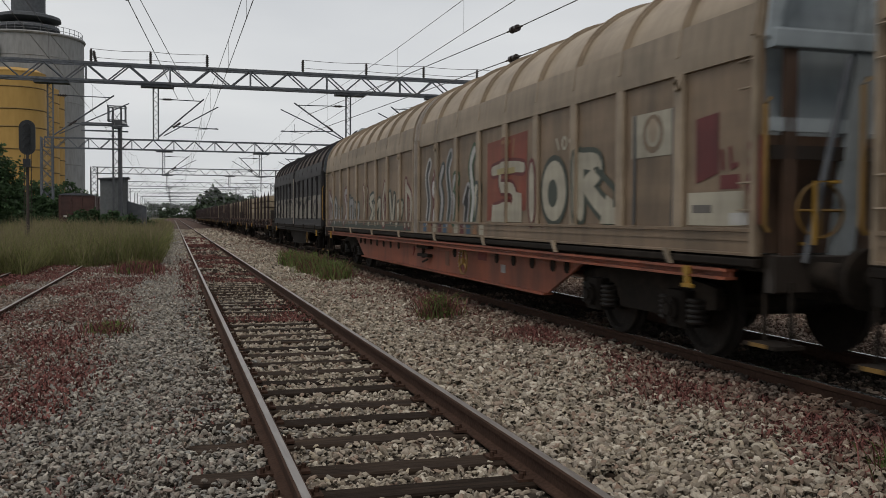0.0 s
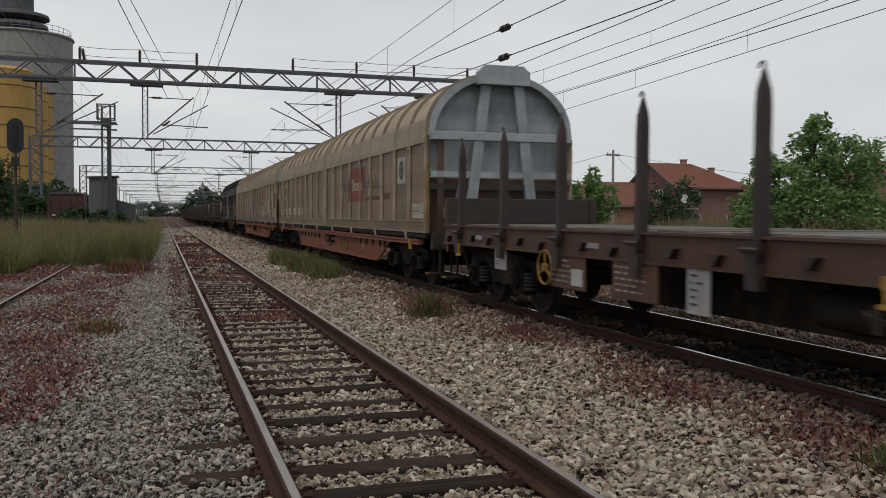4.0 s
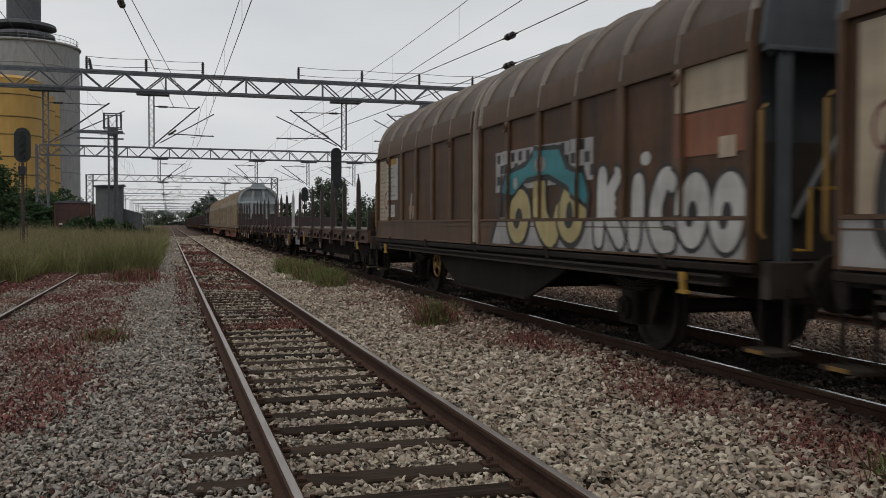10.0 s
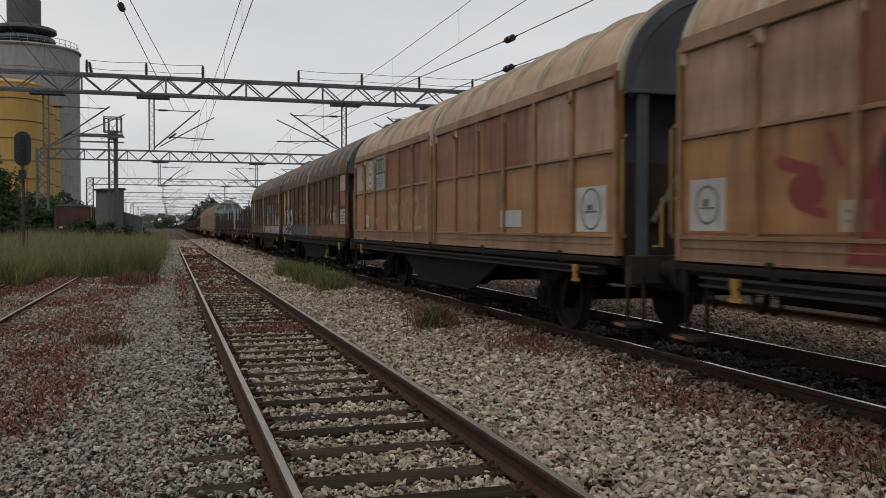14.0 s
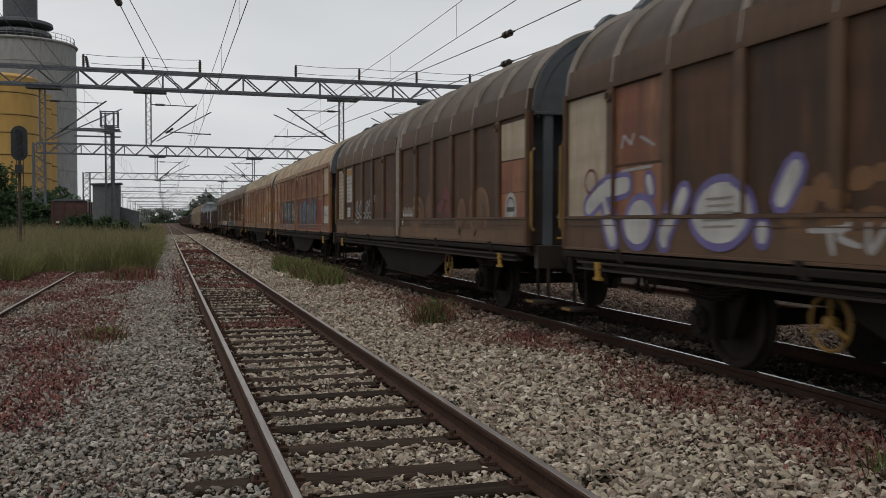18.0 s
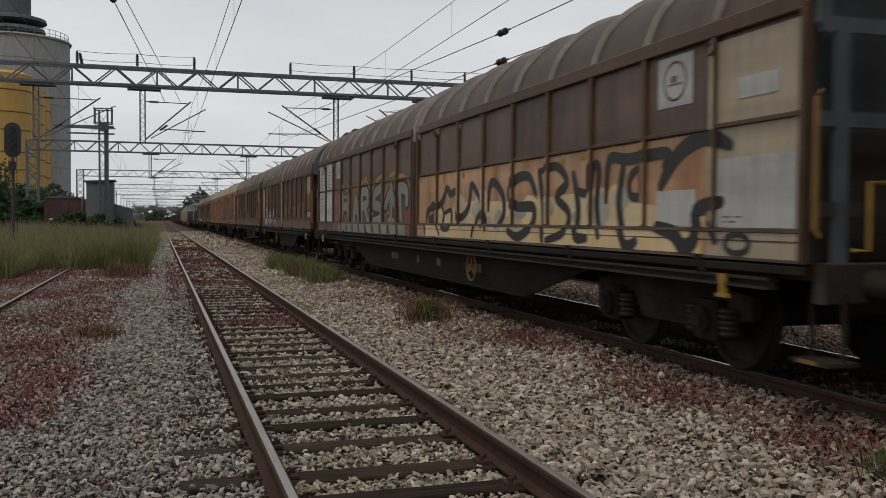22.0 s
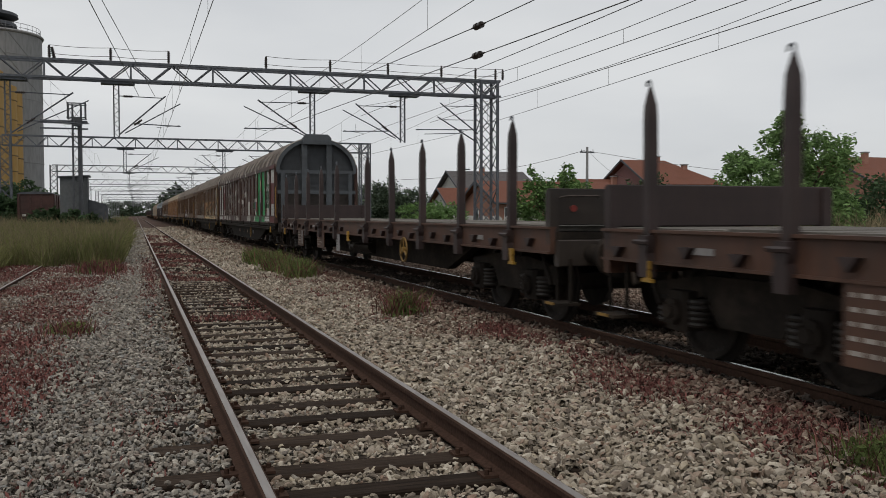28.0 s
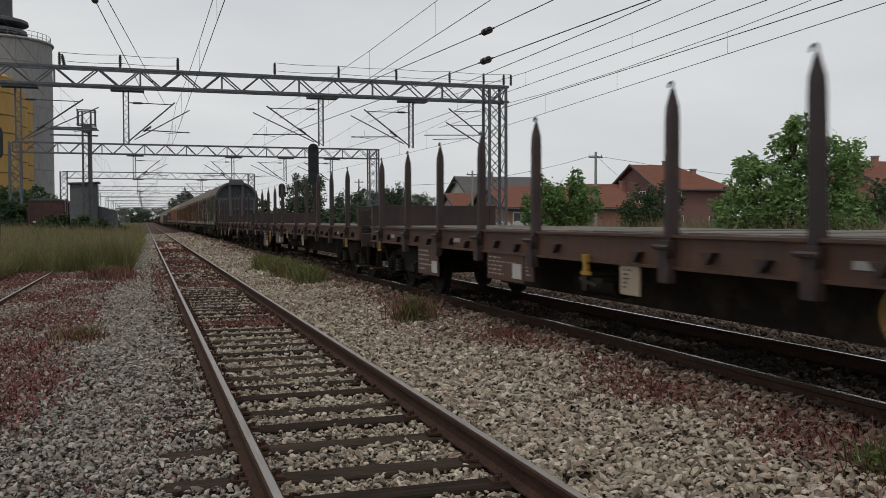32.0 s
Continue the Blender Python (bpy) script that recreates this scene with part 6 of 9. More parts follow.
for k, (y, n, hi_) in enumerate(((10.25, 0.85, 1.72), (10.25, 0.4, 1.9), (8.85, 0.42, 1.72), (8.05, 0.95, 1.72), (6.75, 0.95, 1.72), (5.5, 1.0, 1.72), (3.95, 0.5, 1.72))):
    sign_plate(w2, y, 1.48, hi_, n, 30 + k, "cream_spray")
paint("label_field", rect(9.2, 8.95, 1.45, 1.74), "black", w2, 2)
paint("label_field", rect(9.17, 8.98, 1.48, 1.71), "panel_white", w2, 3)
paint("emblem", [[(-3.34, 1.8), (-4.96, 1.79), (-5.27, 2.58), (-3.77, 2.6)]], "red", w2, 1)
for k in range(5):
    y = -3.74 - 0.25 * k
    paint("emblem_mark", rect(y, y - 0.2, 2.05 - 0.09 * (k == 3), 2.24 + 0.1 * (k == 0)), "cream_spray", w2, 2)
    paint("emblem_mark", rect(y - 0.07, y - 0.14, 2.1, 2.18 + 0.08 * (k == 0)), "red", w2, 3)
for k in range(4):
    y = -2.72 - 0.17 * k
    paint("emblem_mark", stroke([(y, 2.07), (y - 0.02, 2.24 + 0.1 * (k % 3 == 0))], 0.06), "slate", w2, 1)
for k in range(7):
    y = -5.18 - 0.225 * k
    paint("emblem_mark", rect(y, y - 0.06, 2.06, 2.24 + 0.13 * (k in (0, 3, 5))), "slate", w2, 1)
    paint("emblem_mark", rect(y - 0.06, y - 0.17, 2.06 + 0.12 * (k % 2), 2.12 + 0.12 * (k % 2)), "slate", w2, 1)
for k in range(9):
    paint("emblem_mark", rect(-5.2 - 0.2 * k, -5.34 - 0.2 * k, 1.8, 1.88), "brown_rib", w2, 1)
for k in range(3):
    paint("emblem_mark", rect(-7.14 - 0.18 * k, -7.28 - 0.18 * k, 1.8, 1.93), "brown_rib", w2, 1)
paint("placard", rect(-8.28, -8.92, 2.08, 2.6), "cream_spray", w2, 1)
paint("placard_mark", oval(-8.6, 2.34, 0.17, 0.19), "slate", w2, 2)
paint("placard_mark", hoop(-8.6, 2.34, 0.08, 0.1, 0.03), "grey_paint", w2, 3)
sign_plate(w2, -9.4, 1.41, 1.68, 0.85, 4, "cream_spray")

flat_wagon(-16.75, -36.65, "empty brown stake wagon with raised stakes and end boards", 5.65, [(7.5, 0.4, 0.72, "spray_pale"), (5.6, 0.95, 0.62, "flat_brown"), (4.0, 0.9, 0.62, "flat_brown"), (2.6, 0.35, 0.6, "spray_pale")], seed=41)
f2 = flat_wagon(-37.87, -57.8, "empty brown stake wagon with white data plates", 4.3, [(5.7, 1.0, 0.6, "flat_brown"), (2.68, 1.04, 0.7, "spray_pale"), (0.8, 0.38, 0.73, "flat_brown"), (-2.8, 0.35, 0.7, "flat_brown")], seed=42, bare=3.5)

part("worn_patch", Shape().prism([(3.5, 1.04), (3.1, 1.03), (2.5, 1.08), (1.7, 1.14), (1.9, 1.24), (2.6, 1.22), (3.0, 1.27), (3.5, 1.28)], "x", -1.366, -1.362), "spray_pale", f2, "patch of worn white paint")
part("worn_patch", Shape().prism([(1.2, 1.1), (0.7, 1.09), (0.6, 1.17), (1.1, 1.18)], "x", -1.366, -1.362), "spray_pale", f2, "patch of worn white paint")
part("worn_patch", Shape().prism([(-0.6, 1.09), (-1.3, 1.1), (-1.2, 1.18), (-0.7, 1.19)], "x", -1.366, -1.362), "cream_spray", f2, "patch of worn white paint")

w3 = covered_wagon(-58.95, -72.55, "brown covered wagon with teal and white graffiti", "brown", "brown_rib", "brown_roof", "slate", "grime", "brown_light", None, 6, 0.07, wheel_at=2.4, top=2.86)
sign_plate(w3, 6.6, 1.42, 2.8, 0.7, 7, "cream")
sign_plate(w3, 5.75, 1.95, 2.8, 0.75, 8, "panel_white")
sign_plate(w3, 5.7, 1.6, 1.85, 0.45, 9, "panel_white")
paint("label_field", rect(5.7, 5.1, 2.68, 2.8), "yellow", w3, 3)
paint("graffiti", hoop(5.95, 1.95, 0.2, 0.16, 0.05), "maroon", w3, 3)
paint("graffiti", stroke([(4.0, 1.6), (3.9, 2.0)], 0.12) + stroke([(3.8, 1.6), (3.6, 1.9)], 0.1), "grey_paint", w3, 1)
paint("label_field", rect(4.1, 3.55, 1.65, 1.8), "apricot", w3, 1)
paint("graffiti_field", [[(-0.8, 1.9), (-3.9, 1.95), (-3.9, 2.42), (-2.1, 2.45), (-0.8, 2.46)]], "spray_pale", w3, 0)
for k in range(34):
    row, col = k % 3, k // 3
    y = -0.86 - 0.27 * col - 0.13 * (row % 2)
    paint("graffiti", rect(y, y - 0.13, 2.0 + 0.15 * row, 2.12 + 0.15 * row), "black", w3, 1)
paint("graffiti_field", [[(-0.62, 1.18), (-4.0, 1.18), (-3.95, 1.5), (-0.9, 1.55)]], "spray_pale", w3, 0)
paint("graffiti", stroke([(-0.7, 1.2), (-0.95, 1.55), (-1.05, 2.1)], 0.1) + stroke([(-1.5, 1.2), (-1.75, 1.6)], 0.08) + stroke([(-2.6, 1.25), (-2.9, 1.5)], 0.08), "black", w3, 2)
ringed(w3, -1.75, 1.56, 0.38, 0.36, "sand", "black", 0.35, 0.07, 3)
fat(w3, [[(-2.45, 2.0), (-2.5, 1.55), (-2.85, 1.32), (-3.05, 1.6)]], 0.3, "sand", "black", 0.06, 3)
ringed(w3, -3.4, 1.6, 0.36, 0.36, "sand", "black", 0.42, 0.07, 4)
paint("letter_rim", [[(-1.1, 1.85), (-1.35, 2.2), (-1.9, 2.26), (-2.3, 2.44), (-3.05, 2.4), (-3.3, 2.16), (-3.7, 2.08), (-3.88, 1.78), (-3.82, 1.6), (-3.2, 1.86), (-2.7, 2.0), (-2.3, 2.0), (-1.9, 2.0), (-1.4, 1.75)]], "black", w3, 6)
paint("letter", [[(-1.2, 1.88), (-1.4, 2.14), (-1.95, 2.2), (-2.35, 2.38), (-3.0, 2.35), (-3.22, 2.1), (-3.65, 2.03), (-3.8, 1.78), (-3.75, 1.68), (-3.2, 1.93), (-2.7, 2.07), (-2.0, 2.06), (-1.5, 1.85)]], "teal", w3, 7)
paint("letter", oval(-2.5, 2.2, 0.12, 0.1) + oval(-1.6, 2.0, 0.08, 0.08), "spray_pale", w3, 8)
paint("graffiti_field", [[(-3.95, 1.17), (-6.72, 1.17), (-6.72, 1.52), (-3.95, 1.5)]], "spray_pale", w3, 0)
fat(w3, [[(-4.14, 1.98), (-4.12, 1.3)], [(-4.55, 1.95), (-4.3, 1.68), (-4.6, 1.3)]], 0.23, "panel_white", "black", 0.045, 1)
fat(w3, [[(-4.92, 1.86), (-4.9, 1.3)]], 0.25, "panel_white", "black", 0.045, 1)
paint("letter", oval(-5.06, 2.1, 0.1, 0.07), "panel_white", w3, 2)
fat(w3, [[(-5.62, 1.84), (-5.42, 1.88), (-5.26, 1.6), (-5.38, 1.32), (-5.58, 1.3)]], 0.22, "panel_white", "black", 0.045, 1)
ringed(w3, -5.94, 1.58, 0.25, 0.34, "panel_white", "black", 0.32, 0.045, 2)
ringed(w3, -6.46, 1.56, 0.25, 0.34, "panel_white", "black", 0.32, 0.045, 2)
paint("panel", rect(-5.68, -6.66, 2.46, 2.86), "cream", w3, 1)
paint("panel", rect(-5.68, -6.66, 2.06, 2.44), "rust", w3, 1)
paint("label_field", rect(-6.3, -6.54, 2.02, 2.2), "cream", w3, 3)

w4 = covered_wagon(-73.5, -87.4, "brown covered wagon with pale panels and orange graffiti", "brown", "brown_rib", "brown_roof", "slate", "grime", "brown_light", None, 6, 0.07, wheel_at=-3.3, top=2.86)
paint("panel", rect(6.78, 5.9, 1.4, 2.82) + rect(5.55, 4.78, 1.4, 2.84), "cream", w4, 0)
paint("panel", rect(5.85, 5.6, 1.4, 2.84), "rust", w4, 0)
paint("placard_ring", hoop(6.5, 2.1, 0.14, 0.16, 0.03), "maroon", w4, 1)
paint("graffiti_field", [[(6.9, 1.16), (3.95, 1.16), (3.85, 1.55), (4.6, 1.62), (6.9, 1.5)]], "spray_pale", w4, 0)
fat(w4, [[(6.15, 2.12), (6.35, 1.9), (6.4, 1.5), (6.2, 1.3)]], 0.16, "spray_pale", "black", 0.13, 1)
ringed(w4, 5.6, 1.76, 0.42, 0.36, "panel_white", "black", 0.38, 0.1, 3)
paint("letter", rect(5.6, 5.2, 1.96, 2.04), "yellow", w4, 6)
ringed(w4, 4.42, 1.76, 0.36, 0.36, "panel_white", "black", 0.42, 0.1, 3)
paint("letter_rim", [[(5.4, 1.2), (4.6, 1.2), (4.2, 1.44), (5.1, 1.42)]], "black", w4, 6)
paint("letter_rim", [[(4.2, 1.18), (3.6, 1.2), (3.8, 1.55), (4.0, 1.5)]], "black", w4, 6)
paint("spray", dabs(24, 4.05, 3.3, 1.3, 1.9, 16, 0.06), "black", w4, 2)
paint("graffiti_field", [[(3.9, 1.17), (-0.9, 1.17), (-0.9, 1.56), (3.6, 1.56)]], "teal_dark", w4, 0)
paint("spray", dabs(14, 3.5, -1.5, 1.9, 2.22, 110, 0.045), "apricot", w4, 1)
paint("spray", dabs(16, 3.6, 0.2, 1.66, 1.95, 44, 0.045), "orange_spray", w4, 1)
for y in (1.75, 2.5, 0.4):
    paint("graffiti", stroke([(y + 0.25, 1.82), (y - 0.2, 1.84), (y - 0.22, 1.58)], 0.08), "apricot", w4, 2)
paint("spray", dabs(17, -0.5, -1.5, 1.3, 2.0, 40, 0.055), "apricot", w4, 2)
paint("graffiti_field", [[(-1.55, 1.56), (-1.9, 1.18), (-6.75, 1.18), (-6.75, 1.5), (-5.4, 1.55), (-2.2, 1.5)]], "salmon", w4, 0)
fat(w4, [[(-1.7, 1.58), (-2.2, 1.72), (-2.5, 2.04), (-2.9, 1.96), (-2.75, 1.6), (-2.2, 1.56)]], 0.1, "apricot", "orange_spray", 0.05, 1)
paint("letter", [[(-2.2, 1.6), (-2.5, 1.98), (-2.85, 1.92), (-2.75, 1.62)]], "salmon", w4, 2)
fat(w4, [[(-3.0, 1.9), (-3.2, 1.84), (-3.35, 1.62)], [(-3.3, 1.96), (-3.65, 1.98), (-3.72, 1.68)]], 0.1, "apricot", "orange_spray", 0.04, 1)
for y in (-2.3, -3.1, -3.9, -4.6):
    paint("graffiti", stroke([(y + 0.28, 1.22), (y, 1.5), (y - 0.28, 1.22)], 0.08), "apricot", w4, 3)
fat(w4, [[(-3.8, 1.78), (-4.3, 1.96), (-4.55, 2.1), (-4.8, 2.02)]], 0.09, "apricot", "orange_spray", 0.04, 1)
paint("letter", [[(-4.72, 1.95), (-5.35, 2.1), (-5.4, 1.72), (-5.8, 1.6), (-5.6, 1.3), (-4.2, 1.3), (-4.1, 1.5), (-4.7, 1.6)]], "apricot", w4, 1)
paint("letter_rim", [[(-4.2, 1.62), (-4.0, 1.4), (-4.5, 1.36), (-4.6, 1.52)]], "orange_spray", w4, 2)
paint("label_field", rect(-4.6, -5.14, 1.64, 1.84), "cream_spray", w4, 4)
paint("label_field", oval(-4.95, 1.74, 0.1, 0.06), "apricot", w4, 5)
paint("panel", rect(-5.82, -6.85, 2.42, 2.84), "cream", w4, 1)
paint("panel", rect(-5.82, -6.85, 2.02, 2.4), "rust", w4, 1)
sign_plate(w4, -5.82, 1.42, 1.92, 1.02, 9, "panel_white")
paint("placard_ring", hoop(-6.5, 1.66, 0.24, 0.2, 0.04), "maroon", w4, 4)

BAY = 1.117                   # the wall bays of the short wagons
up5 = [(4.66, 3.6, "steel_blue")] + [(0.26 + BAY * k, 0.26 + BAY * k - 0.06 + BAY, "rust") for k in range(3)] + [(-0.26 - BAY * k, -0.2 - BAY * (k + 1), "rust") for k in range(4)] + [(-0.26 - BAY * k, -0.2 - BAY * (k + 1), "rust_pale") for k in (4, 5)]
w5 = covered_wagon(-88.5, -102.4, "tan covered wagon with rusted upper panels", "tan", "tan_post", "tan_rib", "slate", "grime", "roof_rib_pale", None, 6, 0.034, True, up5, None, top=3.02, thin=True)
for k in range(3):
    paint("placard_mark", stroke([(4.58 - 0.25 * k, 2.7), (4.54 - 0.25 * k, 2.94), (4.38 - 0.25 * k, 2.92), (4.4 - 0.25 * k, 2.72)], 0.05), "night", w5, 2)
paint("placard_mark", rect(4.6, 3.75, 2.62, 2.66), "night", w5, 2)
paint("small_writing", bars(4.58, 3.9, 2.34, 2.55, 4, 8), "night", w5, 2)
paint("label_field", [[(6.75, 2.32), (5.95, 2.34), (5.9, 2.46), (6.25, 2.6), (6.15, 2.86), (6.7, 2.92)]], "spray_pale", w5, 1)
paint("small_writing", bars(6.7, 5.95, 2.9, 2.99, 1, 5) + bars(6.15, 5.9, 2.5, 2.8, 4, 6) + bars(6.6, 6.0, 1.45, 1.75, 4, 9), "print", w5, 2)
paint("placard", rect(5.66, 4.82, 2.32, 2.98), "cream", w5, 1)
paint("placard_disc", oval(5.22, 2.66, 0.27, 0.3), "panel_white", w5, 2)
paint("placard_ring", hoop(5.22, 2.66, 0.2, 0.22, 0.04), "print", w5, 3)
paint("placard_mark", rect(5.34, 5.1, 2.63, 2.69), "print", w5, 4)
paint("graffiti", flow([(3.2, 1.95), (2.95, 1.78), (2.75, 1.9), (2.6, 1.5), (2.95, 1.42), (3.1, 1.55)], 0.1) + hoop(2.2, 1.72, 0.2, 0.22, 0.09) + flow([(2.0, 1.85), (1.85, 2.02), (1.7, 1.9), (1.75, 1.4)], 0.12) + flow([(1.5, 1.85), (1.2, 2.0), (1.0, 1.85), (1.35, 1.45), (0.8, 1.45)], 0.1) + hoop(0.35, 1.8, 0.14, 0.16, 0.07) + flow([(0.2, 1.75), (0.5, 1.68), (0.62, 1.42)], 0.07), "ghost_spray", w5, 1)
paint("graffiti", rect(-3.5, -4.2, 1.45, 1.68), "panel_white", w5, 1)
sign_plate(w5, -5.9, 1.4, 1.9, 0.75, 10, "panel_white", True)
sign_plate(w5, 5.68, 1.44, 1.72, 0.3, 11, "panel_white")
paint("label_field", rect(5.7, 5.36, 1.42, 1.74), "black", w5, 0)
sign_plate(w5, 4.9, 1.5, 1.66, 0.5, 12, "tan_rib")

PALE_BUFFER = GEAR["buffer"].copy()
PALE_BUFFER.materials[0] = M["spray_pale"]
for b in w5["wagon"].children:
    if b.data == GEAR["buffer"] and b.location.x < 0 and b.location.y > 0:
        b.data = PALE_BUFFER
up6 = [(6.86, 5.83, "rust_pale"), (5.76, 4.72, "rust_pale")] + [(0.26 + BAY * k, 0.2 + BAY * (k + 1), "rust") for k in range(4)] + [(-0.26 - BAY * k, -0.2 - BAY * (k + 1), "rust") for k in range(5)] + [(-5.86, -6.9, "cream")]
w6 = covered_wagon(-103.55, -117.4, "rusty orange covered wagon with blue graffiti over red", "rust_soft", "tan_post", "tan_rib", "slate", "grime", "roof_rib_pale", None, 6, 0.034, True, up6, None, top=3.02, thin=True)
paint("graffiti_field", rect(6.86, 4.8, 1.4, 2.23), "tan", w6, 0)
paint("graffiti_field", [[(4.75, 1.2), (-5.5, 1.2), (-5.5, 2.1), (-0.6, 2.28), (0.4, 2.23), (2.5, 2.23), (3.4, 2.15), (4.35, 2.08), (4.6, 1.8)]], "red", w6, 1)
paint("graffiti", stroke([(5.5, 1.95), (5.1, 1.85)], 0.1) + oval(5.2, 1.72, 0.2, 0.14) + stroke([(5.3, 1.62), (5.0, 1.55)], 0.07) + stroke([(4.95, 2.1), (4.85, 1.9)], 0.07), "red", w6, 2)
names6 = [
    ([[(4.3, 1.95), (4.2, 1.5)], [(4.0, 2.08), (3.75, 1.5)], [(3.7, 2.08), (4.1, 1.5)]], "blue"),
    ([[(3.45, 2.1), (3.05, 2.08), (3.35, 1.85), (3.0, 1.6)], [(3.3, 1.5), (3.25, 1.85)]], "blue"),
    ([[(2.85, 2.05), (2.8, 1.5)], [(2.85, 1.95), (2.55, 1.75), (2.8, 1.55), (2.5, 1.5)]], "blue"),
    ([[(2.4, 2.06), (1.98, 2.04)], [(2.15, 1.9), (2.38, 1.68), (2.15, 1.48), (2.0, 1.7), (2.15, 1.9)]], "blue"),
    ([[(1.85, 1.92), (1.75, 1.5), (1.45, 1.55), (1.4, 2.05)], [(1.75, 2.1), (1.42, 2.1)]], "black"),
    ([[(1.28, 2.04), (1.0, 1.98), (1.2, 1.75), (0.9, 1.7)], [(1.28, 1.5), (0.85, 1.52)]], "black"),
    ([[(0.85, 2.12), (0.72, 1.6), (0.68, 1.45)], [(0.75, 1.75), (0.4, 1.72), (0.38, 1.5), (0.66, 1.46)]], "black"),
    ([[(0.1, 2.05), (-0.1, 1.5)], [(-0.2, 2.05), (-0.45, 1.75), (-0.2, 1.5)]], "black"),
]
for k, (lines, hue) in enumerate(names6):
    fat(w6, lines, 0.2, hue, "black", 0.09, 2 + (k % 2))
    paint("letter_edge", [q for pts in lines for q in flow([(y + 0.07, z + 0.05) for y, z in pts], 0.055)], "ice", w6, 5)
    paint("letter_accent", flow([(lines[0][0][0] - 0.06, 1.94), (lines[0][0][0] - 0.2, 1.84), (lines[0][0][0] - 0.12, 1.74), (lines[0][0][0] - 0.3, 1.68)], 0.045), "sand", w6, 6)
    y = lines[0][0][0]
    paint("letter_edge", flow([(y, 1.2), (y - 0.14, 1.34), (y - 0.3, 1.22)], 0.06), "ice", w6, 4)
for k, y in enumerate((-0.9, -1.7, -2.5, -3.3, -4.1)):
    lines = [[[(y, 2.05), (y - 0.1, 1.4)], [(y - 0.1, 1.75), (y - 0.5, 1.95), (y - 0.45, 1.4)]], [[(y, 1.95), (y - 0.3, 2.05), (y - 0.45, 1.75), (y - 0.2, 1.4), (y, 1.6), (y, 1.9)]]][k % 2]
    fat(w6, lines, 0.2, "blue", "slate", 0.09, 2)
    paint("letter_edge", [q for pts in lines for q in flow([(a + 0.07, b + 0.05) for a, b in pts], 0.05)], "ice", w6, 5)
sign_plate(w6, 4.85, 1.42, 1.64, 0.3, 12, "cream")
sign_plate(w6, 6.75, 1.42, 1.87, 0.54, 13, "panel_white", True)
sign_plate(w6, -5.7, 1.42, 1.92, 0.9, 14, "panel_white", True)

w7 = covered_wagon(-118.55, -132.2, "brown covered wagon with orange dusted sill", "brown", "brown_rib", "brown_roof", "slate", "grime", "brown_light", None, 6, 0.07, wheel_at=-3.1, top=2.86)
sign_plate(w7, 6.6, 1.42, 2.8, 0.85, 15, "cream")
sign_plate(w7, 5.5, 1.95, 2.8, 0.8, 16, "panel_white")
sign_plate(w7, 5.45, 1.58, 1.82, 0.4, 17, "panel_white")
paint("label_field", rect(5.45, 4.85, 2.62, 2.78), "yellow", w7, 3)
for k, y in enumerate((4.1, 3.75, 3.4, 3.05, 2.7)):
    fat(w7, [[[(y + 0.1, 1.9), (y + 0.14, 1.65), (y - 0.1, 1.6)], [(y, 1.88), (y + 0.14, 1.74), (y, 1.6), (y - 0.14, 1.74), (y, 1.88)]][k % 2]], 0.07, "black", "spray_pale", 0.045, 1)
paint("graffiti", hoop(4.35, 1.75, 0.12, 0.13, 0.04), "apricot", w7, 1)
paint("graffiti", flow([(4.4, 1.52), (4.0, 1.42), (3.7, 1.5)], 0.04) + stroke([(2.35, 2.05), (2.2, 1.9)], 0.05) + stroke([(2.2, 2.04), (2.36, 1.92)], 0.05), "spray_pale", w7, 2)
for k, y in enumerate((-0.35, -0.5, -0.65, -0.8, -0.95, -1.1)):
    paint("graffiti", flow([(y + 0.05, 1.7 + 0.03 * (k % 2)), (y + 0.02, 1.58), (y - 0.06, 1.6)], 0.05), "panel_white", w7, 1)
paint("graffiti", oval(-1.15, 1.82, 0.07, 0.07) + oval(-0.4, 1.45, 0.06, 0.05), "panel_white", w7, 1)
paint("spray", dabs(31, 1.1, 0.6, 1.7, 1.85, 7, 0.09), "maroon", w7, 0)
paint("spray", dabs(7, -2.8, -3.6, 1.65, 1.95, 9, 0.16), "maroon", w7, 0)
for y, z, ry, rz in ((-1.4, 1.6, 0.42, 0.33), (-2.2, 1.7, 0.28, 0.28), (-4.0, 1.55, 0.2, 0.28), (-4.9, 1.6, 0.42, 0.38)):
    rubbed(w7, y, z, ry, rz)
paint("graffiti", oval(-4.0, 1.35, 0.06, 0.1) + oval(-4.75, 1.35, 0.07, 0.1), "grime", w7, 2)
paint("graffiti_field", rect(6.7, -6.7, 1.18, 1.35), "dusty_sill", w7, 0)
paint("panel", rect(-5.78, -6.72, 2.3, 2.8), "cream", w7, 1)
paint("panel", rect(-5.78, -6.72, 1.86, 2.28), "rust", w7, 1)
paint("panel", rect(-5.78, -6.72, 1.4, 1.85), "rust_soft", w7, 1)
paint("placard", oval(-6.15, 1.63, 0.21, 0.23), "panel_white", w7, 2)
paint("placard_ring", hoop(-6.15, 1.63, 0.15, 0.16, 0.025), "slate", w7, 3)
paint("placard_mark", rect(-6.02, -6.28, 1.6, 1.66), "slate", w7, 4)

w8 = covered_wagon(-133.3, -147.2, "brown covered wagon with violet edged graffiti", "brown", "brown_rib", "brown_roof", "slate", "grime", "brown_light", None, 6, 0.07, wheel_at=2.6, top=2.86)
paint("panel", rect(6.88, 5.9, 1.4, 2.84), "cream", w8, 0)
paint("panel", rect(5.74, 4.82, 2.05, 2.84) + rect(5.74, 4.82, 1.4, 2.02), "rust", w8, 0)
